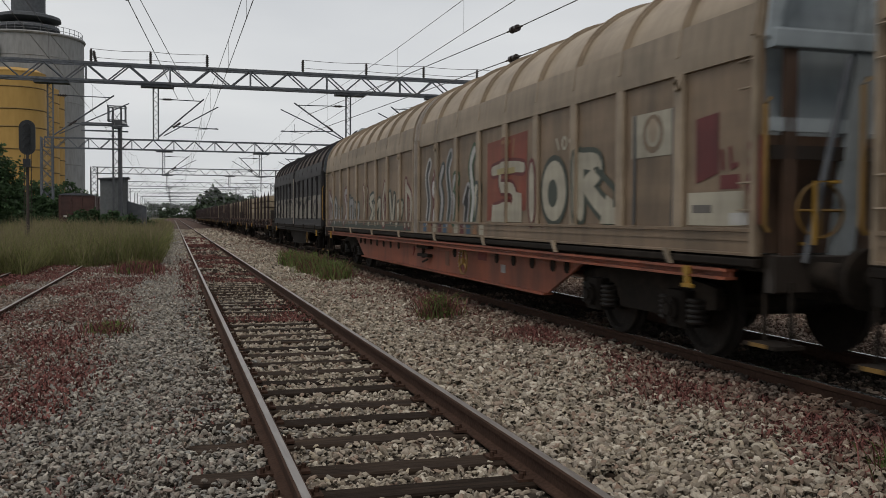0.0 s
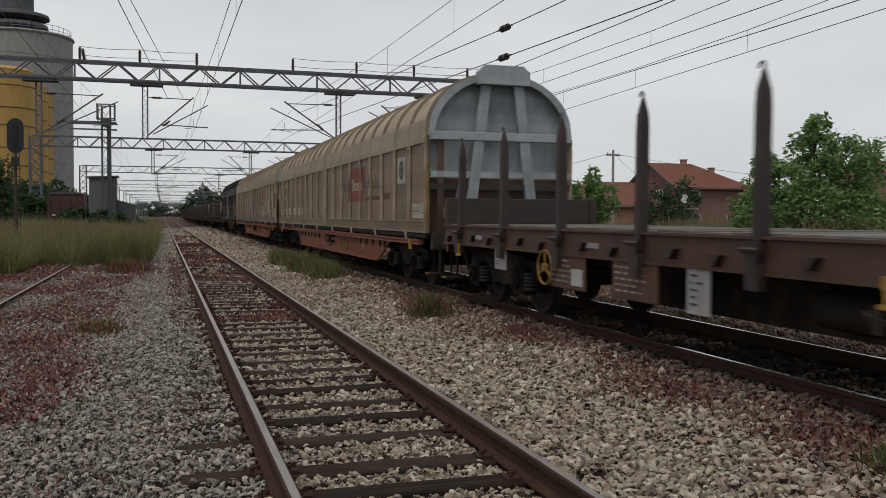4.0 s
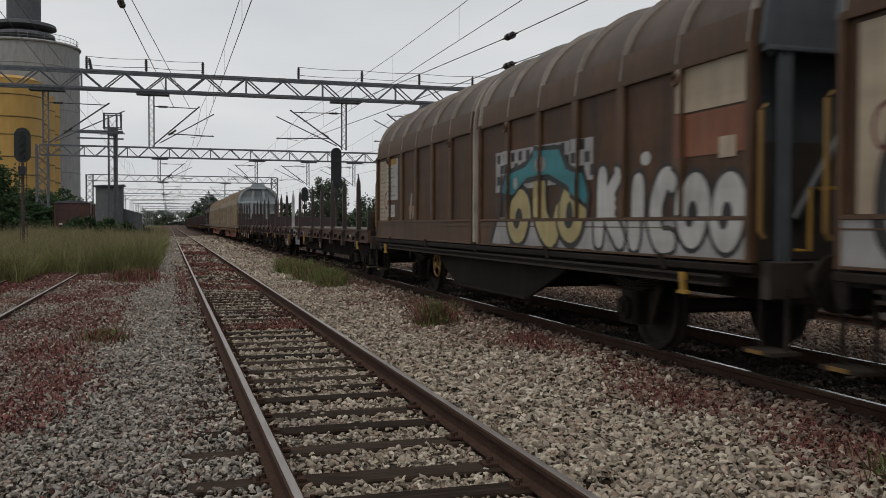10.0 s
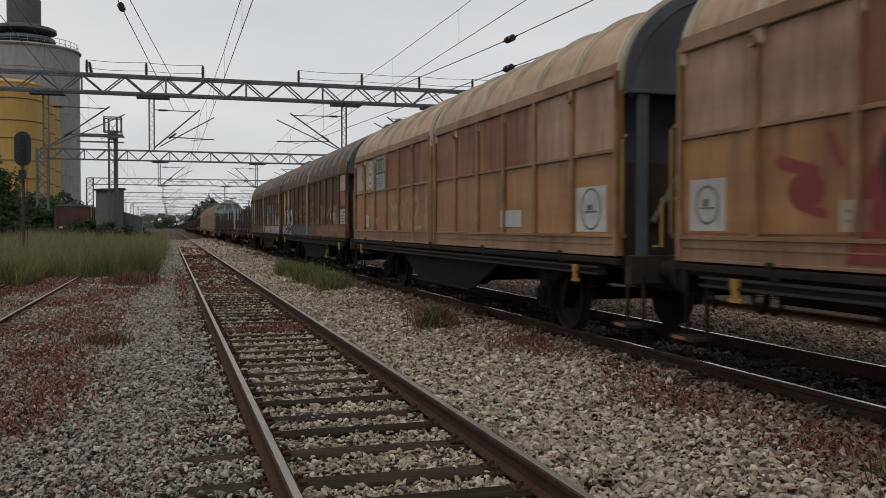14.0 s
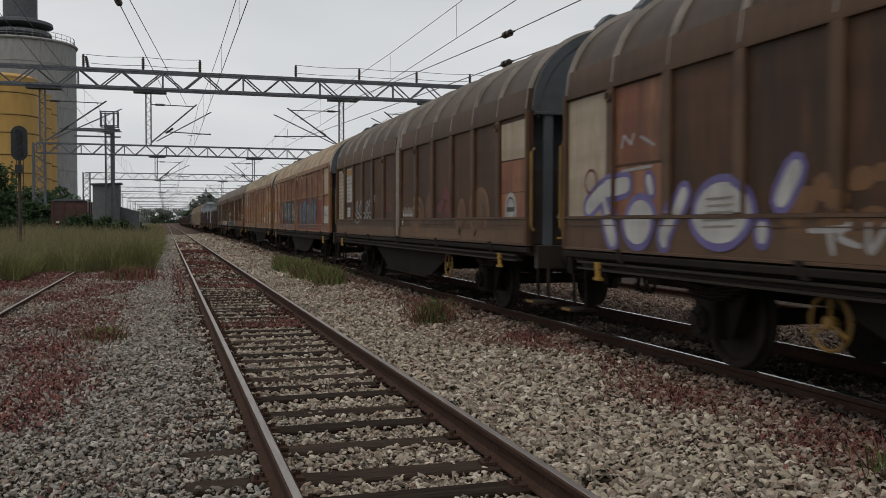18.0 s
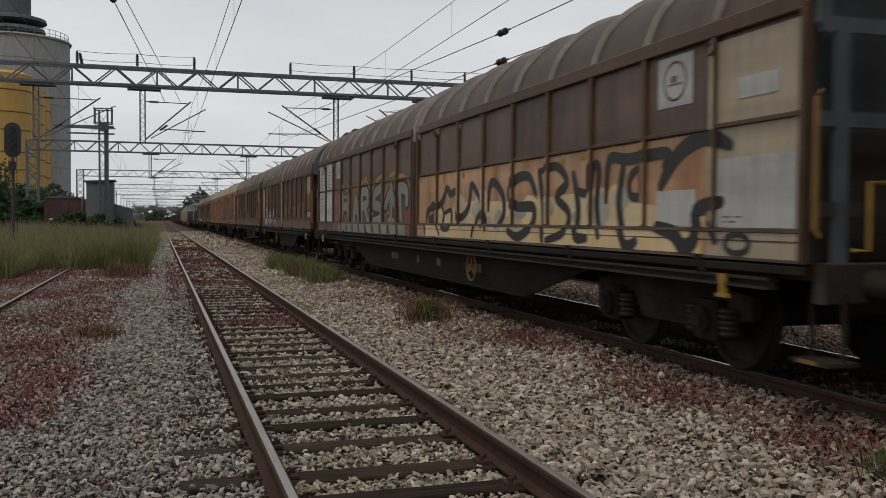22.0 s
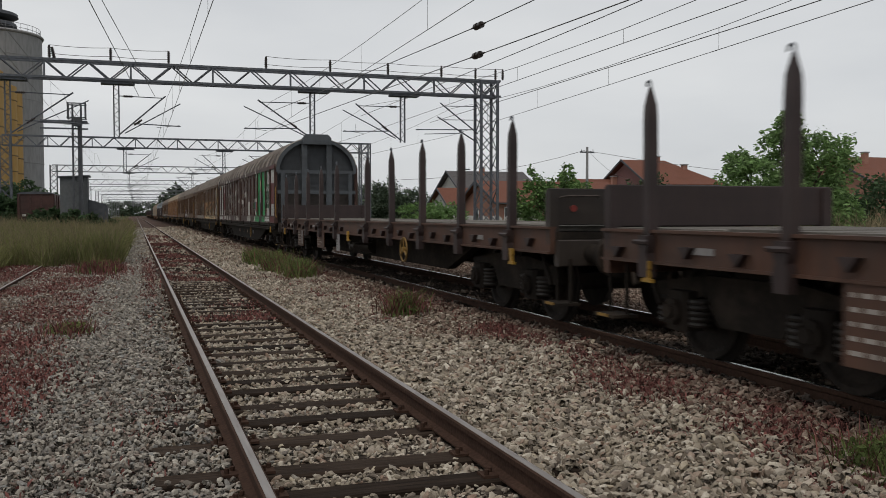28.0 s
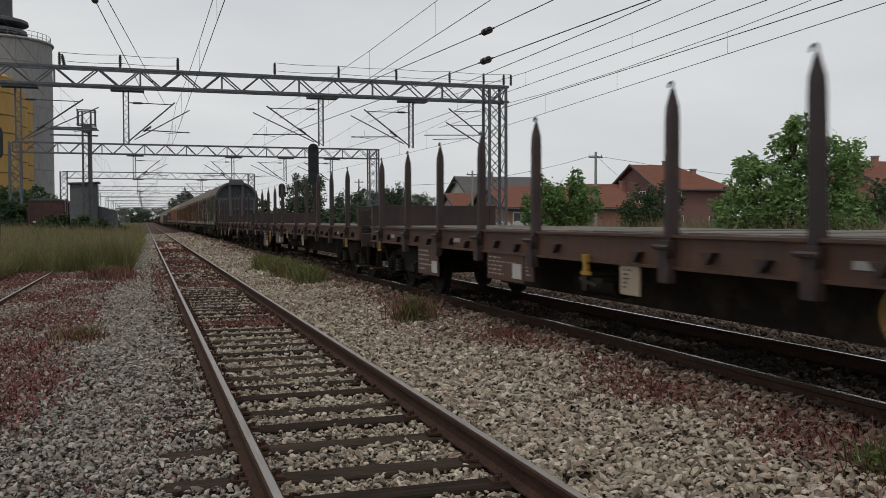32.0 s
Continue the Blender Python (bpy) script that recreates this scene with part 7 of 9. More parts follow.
paint("placard_ring", hoop(6.3, 1.9, 0.14, 0.13, 0.035), "maroon", w8, 1)
paint("graffiti", stroke([(5.6, 2.22), (5.55, 2.34), (5.4, 2.24), (5.35, 2.34)], 0.03) + stroke([(5.2, 2.3), (4.95, 2.2)], 0.03) + stroke([(5.6, 1.98), (5.0, 2.0)], 0.03), "spray_pale", w8, 2)
fat(w8, [[(6.35, 1.62), (6.0, 1.78), (5.5, 1.84)], [(5.95, 1.72), (5.72, 1.28)]], 0.18, "panel_white", "violet", 0.06, 1)
ringed(w8, 5.2, 1.46, 0.26, 0.22, "panel_white", "violet", 0.0, 0.07, 3)
fat(w8, [[(5.05, 1.88), (5.0, 1.76)]], 0.1, "panel_white", "violet", 0.05, 1)
fat(w8, [[(4.72, 1.36), (4.7, 1.28)], [(4.7, 1.34), (4.42, 1.72)]], 0.14, "panel_white", "violet", 0.06, 1)
ringed(w8, 3.82, 1.54, 0.4, 0.26, "panel_white", "violet", 0.0, 0.07, 3)
for k in range(5):
    paint("graffiti", stroke([(4.05, 1.42 + 0.06 * k), (3.6, 1.43 + 0.06 * k)], 0.018), "grey_paint", w8, 6)
fat(w8, [[(2.9, 1.86), (3.06, 1.64)]], 0.16, "panel_white", "violet", 0.06, 1)
fat(w8, [[(3.24, 1.42), (3.24, 1.34)]], 0.12, "panel_white", "violet", 0.05, 1)
paint("graffiti", flow([(2.7, 1.4), (2.3, 1.42)], 0.05) + flow([(2.5, 1.42), (2.45, 1.24)], 0.05) + flow([(2.3, 1.45), (2.4, 1.36), (2.2, 1.3)], 0.05) + flow([(2.12, 1.45), (2.1, 1.26), (1.95, 1.45)], 0.05), "spray_pale", w8, 1)
paint("spray", dabs(33, 1.2, 0.3, 1.62, 1.78, 8, 0.1), "maroon", w8, 0)
paint("spray", dabs(34, 3.0, 1.9, 1.35, 1.8, 14, 0.11), "orange_spray", w8, 0)
for y, z, u in ((-1.5, 1.66, 0.5), (-1.56, 1.74, 0.5), (-1.62, 1.83, 0.5), (-1.7, 1.93, 0.5), (-1.78, 2.02, 0.5), (-2.92, 1.62, 0.12), (-2.98, 1.7, 0.1), (-2.96, 1.78, 0.1), (-3.0, 1.86, 0.1)):
    paint("graffiti", flow([(y + 0.11, z - 0.06), (y + 0.02, z + 0.03 + 0.1 * u), (y - 0.05, z - 0.04), (y - 0.14, z + 0.02 + 0.1 * u)], 0.032), "grey_paint", w8, 1)
for y, z, ry, rz in ((-0.78, 1.68, 0.36, 0.27), (-2.4, 1.7, 0.27, 0.24), (-4.1, 1.7, 0.36, 0.33), (-4.98, 1.74, 0.36, 0.3), (-4.5, 1.4, 0.6, 0.12)):
    rubbed(w8, y, z, ry, rz)
paint("graffiti_field", rect(3.0, -6.7, 1.18, 1.4), "dusty_sill", w8, 0)
paint("panel", rect(-5.85, -6.85, 2.2, 2.8), "cream", w8, 1)
paint("panel", rect(-5.85, -6.85, 1.75, 2.2) + [[(-5.9, 2.2), (-6.15, 2.2), (-6.0, 2.36)], [(-6.2, 2.2), (-6.5, 2.2), (-6.35, 2.4)], [(-6.5, 2.2), (-6.85, 2.2), (-6.7, 2.34)]], "red", w8, 2)
sign_plate(w8, -5.85, 1.42, 1.7, 0.95, 18, "cream")

w9 = covered_wagon(-148.5, -169.6, "brown bogie covered wagon with white panels and ochre graffiti", "brown_warm", "brown_rib", "brown_roof", "slate", "grime", "brown_light", "grey", 9, 0.03, True, wheel_at=-2.9, top=3.0, thin=True)
paint("graffiti_field", [[(7.6, 1.18), (0.35, 1.18), (0.3, 2.1), (1.0, 2.38), (2.0, 2.3), (3.0, 2.22), (5.0, 2.22), (7.2, 2.25)]], "orange_spray", w9, 0)
paint("graffiti_field", [[(8.18, 1.18), (7.3, 1.18), (7.25, 2.1), (7.6, 2.23), (8.15, 2.2)]], "salmon", w9, 1)
paint("graffiti_field", [[(1.2, 1.18), (0.35, 1.18), (0.4, 1.8), (0.8, 2.1), (1.15, 1.9)]], "faded_red", w9, 1)
HARST = [
    [[(7.35, 2.05), (7.3, 1.5)], [(6.95, 2.1), (7.0, 1.5)], [(6.1, 2.12), (6.35, 1.75), (6.1, 1.42)], [(7.25, 1.8), (6.4, 1.78)]],
    [[(5.6, 1.4), (5.35, 2.0), (5.0, 1.42)], [(5.5, 1.7), (5.1, 1.68)]],
    [[(4.65, 2.1), (4.7, 1.36)], [(4.6, 2.1), (4.15, 2.08), (4.05, 1.86), (4.5, 1.76)], [(4.4, 1.74), (3.95, 1.4)]],
    [[(2.7, 2.14), (3.3, 2.02), (3.45, 1.8), (2.85, 1.72), (2.7, 1.5), (3.5, 1.4)]],
    [[(2.35, 1.75), (1.95, 1.98), (1.55, 1.75)], [(1.85, 2.16), (1.9, 1.36)], [(2.1, 1.4), (1.6, 1.38)]],
    [[(1.2, 2.1), (1.05, 1.4)], [(1.2, 2.1), (0.7, 2.02), (0.65, 1.8)]],
]
for k, lines in enumerate(HARST):
    paint("letter_glow", [q for pts in lines for q in flow([(y, z + 0.07) for y, z in pts], 0.4, 0.95)], "ochre", w9, 1)
    fat(w9, lines, 0.22, "grey_paint", "black", 0.09, 2)
paint("graffiti_field", [[(7.4, 1.17), (0.6, 1.17), (0.6, 1.36), (7.3, 1.36)]], "grey_paint", w9, 4)
for k in range(9):
    y = 7.1 - 0.72 * k
    paint("letter_rim", [[(y, 1.18), (y - 0.22, 1.18), (y - 0.1, 1.36), (y + 0.04, 1.36)]], "black", w9, 5)
for y in (4.3, 2.8, 1.75):
    paint("letter_accent", stroke([(y + 0.2, 2.34), (y - 0.2, 2.4)], 0.08), "yellow", w9, 6)
paint("graffiti_field", [[(-0.2, 1.18), (-9.35, 1.18), (-9.35, 2.22), (-0.2, 2.22)]], "peach", w9, 0)
paint("graffiti_field", [[(-0.6, 1.18), (-9.25, 1.18), (-9.25, 1.5), (-7.0, 1.78), (-5.0, 1.7), (-3.0, 1.75), (-0.8, 1.5)]], "pale_yellow", w9, 1)
paint("spray", dabs(41, -1.6, -8.8, 1.5, 1.75, 8, 0.3), "pale_yellow", w9, 2)
paint("spray", dabs(42, -2.6, -8.4, 1.4, 1.7, 9, 0.2), "cream_spray", w9, 3)
paint("spray", dabs(43, -0.6, -8.9, 2.1, 2.18, 12, 0.09), "yellow", w9, 3)


def loose(pts, w=0.11):
    """A black line over the ochre field; places count in wall bays from the middle post."""
    return flow([(-0.25 - 1.14 * u, 1.2 + 1.17 * (z - 1.2)) for u, z in pts], w * 1.15)


black_lines = loose([(0.4, 1.22), (0.45, 1.55), (0.9, 1.6), (1.2, 1.68), (1.45, 1.86), (1.6, 1.78), (1.88, 1.8), (1.92, 1.52), (2.1, 1.46), (2.4, 1.6), (2.52, 1.88), (2.9, 1.62), (2.95, 1.35)])
black_lines += loose([(0.4, 1.45), (0.7, 1.65), (0.9, 1.62), (0.75, 1.48), (0.5, 1.42), (0.9, 1.4), (1.15, 1.22)], 0.08)
black_lines += loose([(1.2, 1.6), (1.3, 1.5), (1.25, 1.32), (1.6, 1.32), (1.65, 1.55), (1.35, 1.52)], 0.08)
black_lines += loose([(3.15, 1.55), (3.2, 1.82), (3.35, 1.88), (3.65, 1.72), (3.7, 1.5), (3.5, 1.36)])
black_lines += loose([(2.6, 1.22), (2.75, 1.45), (3.0, 1.5), (3.1, 1.3)], 0.09)
black_lines += loose([(4.65, 1.72), (4.45, 1.9), (4.05, 1.88), (3.85, 1.72), (4.1, 1.58), (4.6, 1.56), (4.55, 1.36), (4.2, 1.24), (3.9, 1.3)], 0.12)
black_lines += loose([(4.75, 1.94), (4.85, 1.6), (4.9, 1.22)]) + loose([(4.75, 1.93), (5.2, 1.97), (5.45, 1.8), (5.2, 1.66), (5.5, 1.5), (5.4, 1.3), (5.0, 1.22)], 0.1)
black_lines += loose([(5.6, 1.88), (5.72, 1.55), (5.7, 1.28), (5.95, 1.26)]) + loose([(5.65, 1.72), (5.95, 1.68), (6.02, 1.9), (6.15, 1.9), (6.12, 1.55), (6.2, 1.28)], 0.1)
black_lines += loose([(6.3, 1.6), (6.35, 1.96), (6.7, 1.95), (7.35, 1.96), (7.3, 1.86)], 0.1) + loose([(6.62, 1.9), (6.55, 1.55), (6.7, 1.22), (6.9, 1.25)])
black_lines += loose([(6.95, 1.88), (6.75, 1.8), (6.75, 1.64), (6.95, 1.64), (6.95, 1.86)], 0.08)
black_lines += loose([(7.25, 1.7), (7.4, 1.86), (7.6, 1.98), (7.9, 2.04), (8.2, 1.96)], 0.13) + loose([(7.2, 1.38), (7.5, 1.32), (7.65, 1.22), (7.8, 1.3), (7.78, 1.5), (8.1, 1.56)], 0.13)
paint("graffiti", black_lines, "black", w9, 4)
paint("graffiti", stroke([(-9.3, 1.5), (-9.45, 1.3)], 0.08) + hoop(-9.75, 1.28, 0.16, 0.08, 0.05), "black", w9, 5)
paint("panel", rect(10.46, 9.44, 1.4, 2.98) + rect(9.3, 8.3, 1.4, 2.98), "panel_white", w9, 1)
paint("small_writing", bars(10.3, 9.6, 1.6, 2.7, 11, 3) + bars(9.1, 8.4, 2.3, 2.8, 6, 4), "print", w9, 3)
paint("label_field", rect(10.15, 9.6, 2.72, 2.86), "yellow", w9, 4)
sign_plate(w9, 7.85, 2.53, 2.97, 0.52, 19, "panel_white", "red")
sign_plate(w9, -8.45, 2.5, 2.96, 0.58, 20, "panel_white", "red")
paint("panel", rect(-9.3, -10.5, 1.16, 2.96), "cream", w9, 0)
paint("panel", rect(-9.42, -10.42, 1.4, 1.98) + rect(-8.45, -9.1, 1.42, 1.74), "panel_white", w9, 3)
paint("label_field", rect(-9.7, -10.2, 2.45, 2.62), "panel_white", w9, 3)
paint("small_writing", bars(-9.5, -9.85, 1.44, 1.52, 2, 6), "print", w9, 4)

w10 = covered_wagon(-170.85, -191.9, "chocolate brown bogie wagon painted with huge white shapes and green", "choc", "choc", "brown_roof", "slate", "grime", "brown_light", "grey", 9, 0.026, None, wheel_at=-2.8, top=3.0, thin=True)
paint("panel", rect(10.46, 9.42, 1.38, 2.98) + rect(9.34, 8.36, 1.38, 2.98) + rect(10.46, 8.4, 1.18, 1.34), "panel_white", w10, 1)
paint("small_writing", bars(10.3, 9.7, 1.5, 2.7, 11, 3) + bars(9.4, 8.9, 1.9, 2.8, 8, 4), "print", w10, 3)
paint("label_field", rect(10.3, 9.7, 2.78, 2.92), "yellow", w10, 4)
sign_plate(w10, 9.75, 1.42, 1.66, 0.3, 31, "panel_white")
sign_plate(w10, 8.65, 1.44, 1.62, 0.4, 32, "cream")
paint("panel", [[(8.3, 1.18), (7.75, 1.18), (7.8, 1.5), (7.3, 1.8), (7.25, 2.4), (7.2, 3.1), (8.3, 3.1)]], "maroon", w10, 0)
sign_plate(w10, 7.88, 2.55, 2.98, 0.44, 21, "panel_white", "red")


def white(polys, layer=1):
    paint("white_shape", polys, "white", w10, layer)


white(flow([(7.2, 3.1), (7.38, 2.9), (7.2, 2.6), (7.42, 2.2), (7.3, 1.85), (7.28, 1.72), (7.85, 1.6)], 0.13), 2)
white([[(8.0, 1.6), (7.8, 1.55), (7.7, 1.4), (7.9, 1.38)]], 2)
white(rect(7.75, 6.7, 1.2, 1.36), 2)
white([[(6.55, 3.12), (5.7, 3.12), (5.88, 2.95), (5.78, 2.28), (6.42, 2.28), (6.28, 2.8)]])
white([[(6.4, 1.95), (5.8, 1.95), (5.9, 1.5), (5.86, 1.3), (5.78, 1.17), (6.45, 1.17), (6.32, 1.4)]])
white([[(5.05, 3.12), (4.75, 3.12), (4.55, 2.86), (4.95, 2.55), (4.62, 2.34), (4.66, 2.02), (4.95, 1.84), (4.75, 1.68), (4.42, 1.62), (4.62, 1.42), (4.5, 1.17), (5.08, 1.17), (4.84, 1.38), (4.72, 1.52), (5.18, 1.86), (4.88, 2.06), (4.88, 2.36), (5.2, 2.52), (4.86, 2.84)]])
white(oval(3.82, 2.05, 0.4, 0.5, 24))
white(stroke([(2.75, 3.1), (2.45, 2.7), (2.5, 2.2), (2.4, 1.7), (2.75, 1.2)], 0.13))
white([[(2.4, 2.5), (1.95, 2.6), (2.35, 2.1)]])
white([[(1.72, 2.85), (1.35, 2.82), (1.1, 2.55), (1.3, 2.28), (1.72, 2.18)]])
white([[(1.75, 1.6), (1.35, 1.35), (0.85, 1.3), (0.8, 1.17), (1.75, 1.17)]])
white(stroke([(-0.05, 3.1), (0.15, 2.75), (-0.05, 2.3), (0.05, 1.95), (-0.25, 1.62), (0.05, 1.2)], 0.15))
white([[(1.2, 2.03), (0.5, 2.24), (-0.05, 2.14), (-1.2, 2.0), (-1.2, 1.88), (0.3, 1.9), (0.2, 1.75)]])
white(oval(-1.18, 2.52, 0.24, 0.25, 24))
white([[(-1.1, 2.35), (-2.45, 2.42), (-2.45, 2.22), (-1.2, 2.14)]])
white(oval(-1.2, 1.62, 0.26, 0.25, 24))
white(stroke([(-2.1, 3.1), (-2.5, 2.75), (-2.42, 2.3), (-2.6, 1.95)], 0.2))
white([[(-2.55, 1.97), (-3.7, 1.97), (-3.7, 1.17), (-2.45, 1.17)]])
white(stroke([(-5.35, 3.1), (-5.75, 2.75), (-5.6, 2.3), (-5.75, 1.98), (-4.45, 1.98), (-4.75, 1.72), (-5.2, 1.42), (-4.9, 1.2)], 0.17))
paint("yellow_shape", stroke([(-0.75, 2.26), (-1.0, 2.3), (-1.1, 2.22)], 0.07) + stroke([(-2.3, 2.4), (-2.32, 1.95)], 0.06), "yellow", w10, 2)
paint("green_shape", [[(-4.6, 1.9), (-4.95, 1.92), (-5.2, 1.62), (-4.85, 1.66)]], "green", w10, 2)
paint("blue_shape", [[(-4.85, 1.92), (-5.2, 1.95), (-5.1, 1.66), (-4.95, 1.64)]], "blue", w10, 3)
paint("red_shape", [[(-5.1, 1.92), (-5.72, 1.92), (-5.72, 1.6), (-5.0, 1.6)]], "red", w10, 2)
paint("green_field", [[(-5.7, 1.17), (-5.85, 3.12), (-7.6, 3.12), (-7.95, 1.17)], [(-5.0, 1.17), (-5.7, 1.17), (-5.7, 1.6), (-5.15, 1.5)]], "green", w10, 0)
paint("dark_field", [[(-7.6, 3.1), (-9.25, 3.1), (-9.25, 1.42), (-8.8, 1.55), (-7.85, 1.7)]], "dark_green", w10, 0)
# a painted figure, kept to plain flat shapes
paint("painted_shape", [[(-6.35, 2.32), (-7.2, 2.32), (-7.3, 1.85), (-7.1, 1.18), (-6.4, 1.18), (-6.3, 1.85)]], "black", w10, 1)
paint("painted_shape", [[(-6.55, 2.3), (-6.98, 2.3), (-6.92, 1.88), (-6.62, 1.88)]], "panel_white", w10, 2)
paint("painted_shape", oval(-6.75, 2.52, 0.3, 0.24), "cream", w10, 2)
paint("painted_shape", rect(-6.5, -7.0, 2.7, 3.1), "black", w10, 2)
paint("graffiti", letters("HANG", -8.1, -8.8, 2.26, 2.44, 0.02), "panel_white", w10, 2)
paint("graffiti", letters("THE", -8.3, -8.72, 2.06, 2.2, 0.02), "panel_white", w10, 2)
paint("graffiti", letters("RICH", -8.16, -8.8, 1.8, 1.98, 0.02), "panel_white", w10, 2)
sign_plate(w10, -8.5, 2.52, 2.94, 0.44, 22, "panel_white", "red")
paint("label_field", rect(-7.95, -8.42, 1.5, 1.68), "cream", w10, 3)
paint("label_field", rect(-8.02, -8.36, 1.57, 1.61), "maroon", w10, 4)
paint("label_field", [[(-8.25, 1.68), (-8.75, 1.68), (-8.95, 1.42), (-9.2, 1.2), (-7.9, 1.2), (-8.2, 1.42)]], "panel_white", w10, 2)
paint("panel", rect(-9.3, -10.5, 1.17, 3.1), "maroon", w10, 1)
paint("panel", rect(-9.42, -10.3, 2.52, 2.97) + rect(-9.42, -10.32, 1.4, 1.8), "panel_white", w10, 2)
paint("small_writing", bars(-9.5, -9.85, 1.54, 1.66, 2, 6) + bars(-9.95, -10.25, 1.46, 1.76, 4, 7), "print", w10, 3)

flat_wagon(-193.15, -213.1, "empty brown stake wagon coupled behind the painted wagon", -4.2, [(6.9, 0.85, 0.56, "flat_brown"), (6.35, 0.28, 0.62, "spray_pale"), (4.0, 0.9, 0.6, "flat_brown"), (1.6, 0.3, 0.6, "spray_pale")], seed=43)
flat_wagon(-214.35, -234.3, "empty brown stake wagon with plank deck", 4.45, [(6.67, 1.17, 0.44, "flat_brown"), (3.2, 1.2, 0.64, "flat_brown"), (1.9, 0.5, 0.68, "flat_brown"), (-2.4, 0.3, 0.7, "cream")], seed=44)
flat_wagon(-235.5, -255.45, "empty brown stake wagon at the tail of the train", -4.1, [(6.52, 1.12, 0.54, "flat_brown"), (3.2, 1.25, 0.65, "flat_brown"), (1.92, 0.28, 0.69, "flat_brown"), (-0.47, 0.36, 0.71, "cream")], seed=45)

# ---------------------------------------------------------------- wires that cross and anchor
span_wire("anchor wire with insulators slanting across the near track", [(0.24, 44, 7.0), (-3.06, -6, 7.0)], 0.0, 0.013, [((-1.09, 23.8, 7.0), (-0.066, -1, 0))])
span_wire("anchor wire slanting across the near track", [(0.94, 44, 7.0), (-3.35, -6, 7.0)], 0.0, 0.011)
span_wire("carrying cable with a double insulator above the train", [(6.2, 44, 6.5), (8.16, 21.34, 6.3), (10.6, -6, 6.8)], 0.03, 0.013, [((8.16, 21.34, 6.3), (0.088, -1, 0.0))])
span_wire("contact wire with a double insulator above the train", [(6.25, 44, 5.62), (10.68, -6, 5.62)], 0.0, 0.013, [((8.23, 21.6, 5.62), (0.088, -1, 0))])
span_wire("carrying cable strung beyond the train", [(10.6, 44, 6.45), (10.6, 19.4, 6.3), (10.6, -6, 6.5)], 0.02, 0.012)
span_wire("carrying cable strung along the lattice masts", [(14.2, 44, 6.25), (13.9, 18.5, 6.15), (13.6, -6, 6.3)], 0.02, 0.012)


# ---------------------------------------------------------------- signals
def colour_light_signal(x, y, top, size, label, slim=0.0):
    s = thing("railway_signal", pose(x, y, 0), label, "signal")
    part("post", Shape().tube((0, 0, -0.05), (0, 0, top - size), 0.055, n=10).box(-0.2, 0.2, -0.2, 0.2, -0.05, 0.12, 0.02), "post", s)
    w, z0 = slim or size * 0.22, top - size
    pts = [(w * math.cos(radians(a)), top - w + w * math.sin(radians(a))) for a in range(0, 181, 20)] + [(w * math.cos(radians(a)), z0 + w + w * math.sin(radians(a))) for a in range(180, 361, 20)]
    head = part("backboard", Shape().prism(pts, "y", -0.03, 0.03), "signal", s, "black rounded backboard")
    n = 4 if size > 1.1 else 3
    for k in range(n):
        z = z0 + w * 0.9 + (size - 1.8 * w) * k / (n - 1)
        part("lamp_hood", Shape().ring((0, -0.13, z), "y", w * 0.42, 0.018, 14, 5, 0, math.pi).tube((0, -0.03, z), (0, -0.06, z), w * 0.4, n=14), "signal", head)
        part("lens", Shape().disc((0, -0.068, z), "y", w * 0.33, 0.012, 14), "signal", head)
    lad = Shape().box(-0.13, -0.11, 0.1, 0.12, 0.1, z0 + 0.2).box(0.11, 0.13, 0.1, 0.12, 0.1, z0 + 0.2)
    for k in range(int(z0 / 0.3)):
        lad.tube((-0.15, 0.115, 0.3 + 0.3 * k), (0.15, 0.115, 0.3 + 0.3 * k), 0.012, n=4)
    part("ladder", lad, "post", s)
    part("junction_box", box(-0.13, 0.13, -0.2, -0.08, z0 - 0.45, z0 - 0.15, 0.015), "signal", s)
    return s


colour_light_signal(-5.2, 37, 5.15, 1.3, "black colour light signal on a rusty post in the grass")
colour_light_signal(8.0, 45, 5.4, 2.05, "tall narrow black signal between the tracks", 0.26)
colour_light_signal(8.0, 56, 3.85, 0.9, "small black shunting signal beyond the train")


# ---------------------------------------------------------------- silos, tower, hut, old van
def cylinder_wall(r, z0, z1, n=48):
    s = Shape()
    v = [(r * math.cos(2 * math.pi * k / n), r * math.sin(2 * math.pi * k / n), z) for z in (z0, z1) for k in range(n)]
    s.add(v, [(k, (k + 1) % n, n + (k + 1) % n, n + k) for k in range(n)] + [tuple(range(n, 2 * n))])
    return s


big = thing("grain_silo", pose(-20.0, 147, 0), "tall grey concrete grain silo with railing and dark headhouse", "silo")
part("silo_wall", cylinder_wall(7.3, -0.2, 27.4).mesh("silo_wall", "concrete"), "", big)
part("rim", Shape().ring((0, 0, 27.4), "z", 7.35, 0.22, 48, 6), "concrete", big)
for z in (9, 18, 24.2):
    part("pour_joint", Shape().ring((0, 0, z), "z", 7.31, 0.05, 48, 4), "concrete", big)
rails = Shape()
for k in range(40):
    a = 2 * math.pi * k / 40
    part("railing_post", Shape().tube((7.1 * math.cos(a), 7.1 * math.sin(a), 27.5), (7.1 * math.cos(a), 7.1 * math.sin(a), 28.6), 0.04, n=4), "galv_hazed", big)
for z in (28.0, 28.6):
    part("railing", Shape().ring((0, 0, z), "z", 7.1, 0.035, 48, 4), "galv_hazed", big)
for x, z in ((-4.6, 24.3), (-3.6, 24.0)):
    part("wall_hatch", box(x - 0.45, x + 0.45, -7.1, -6.2, z, z + 1.5), "dark_metal", big)
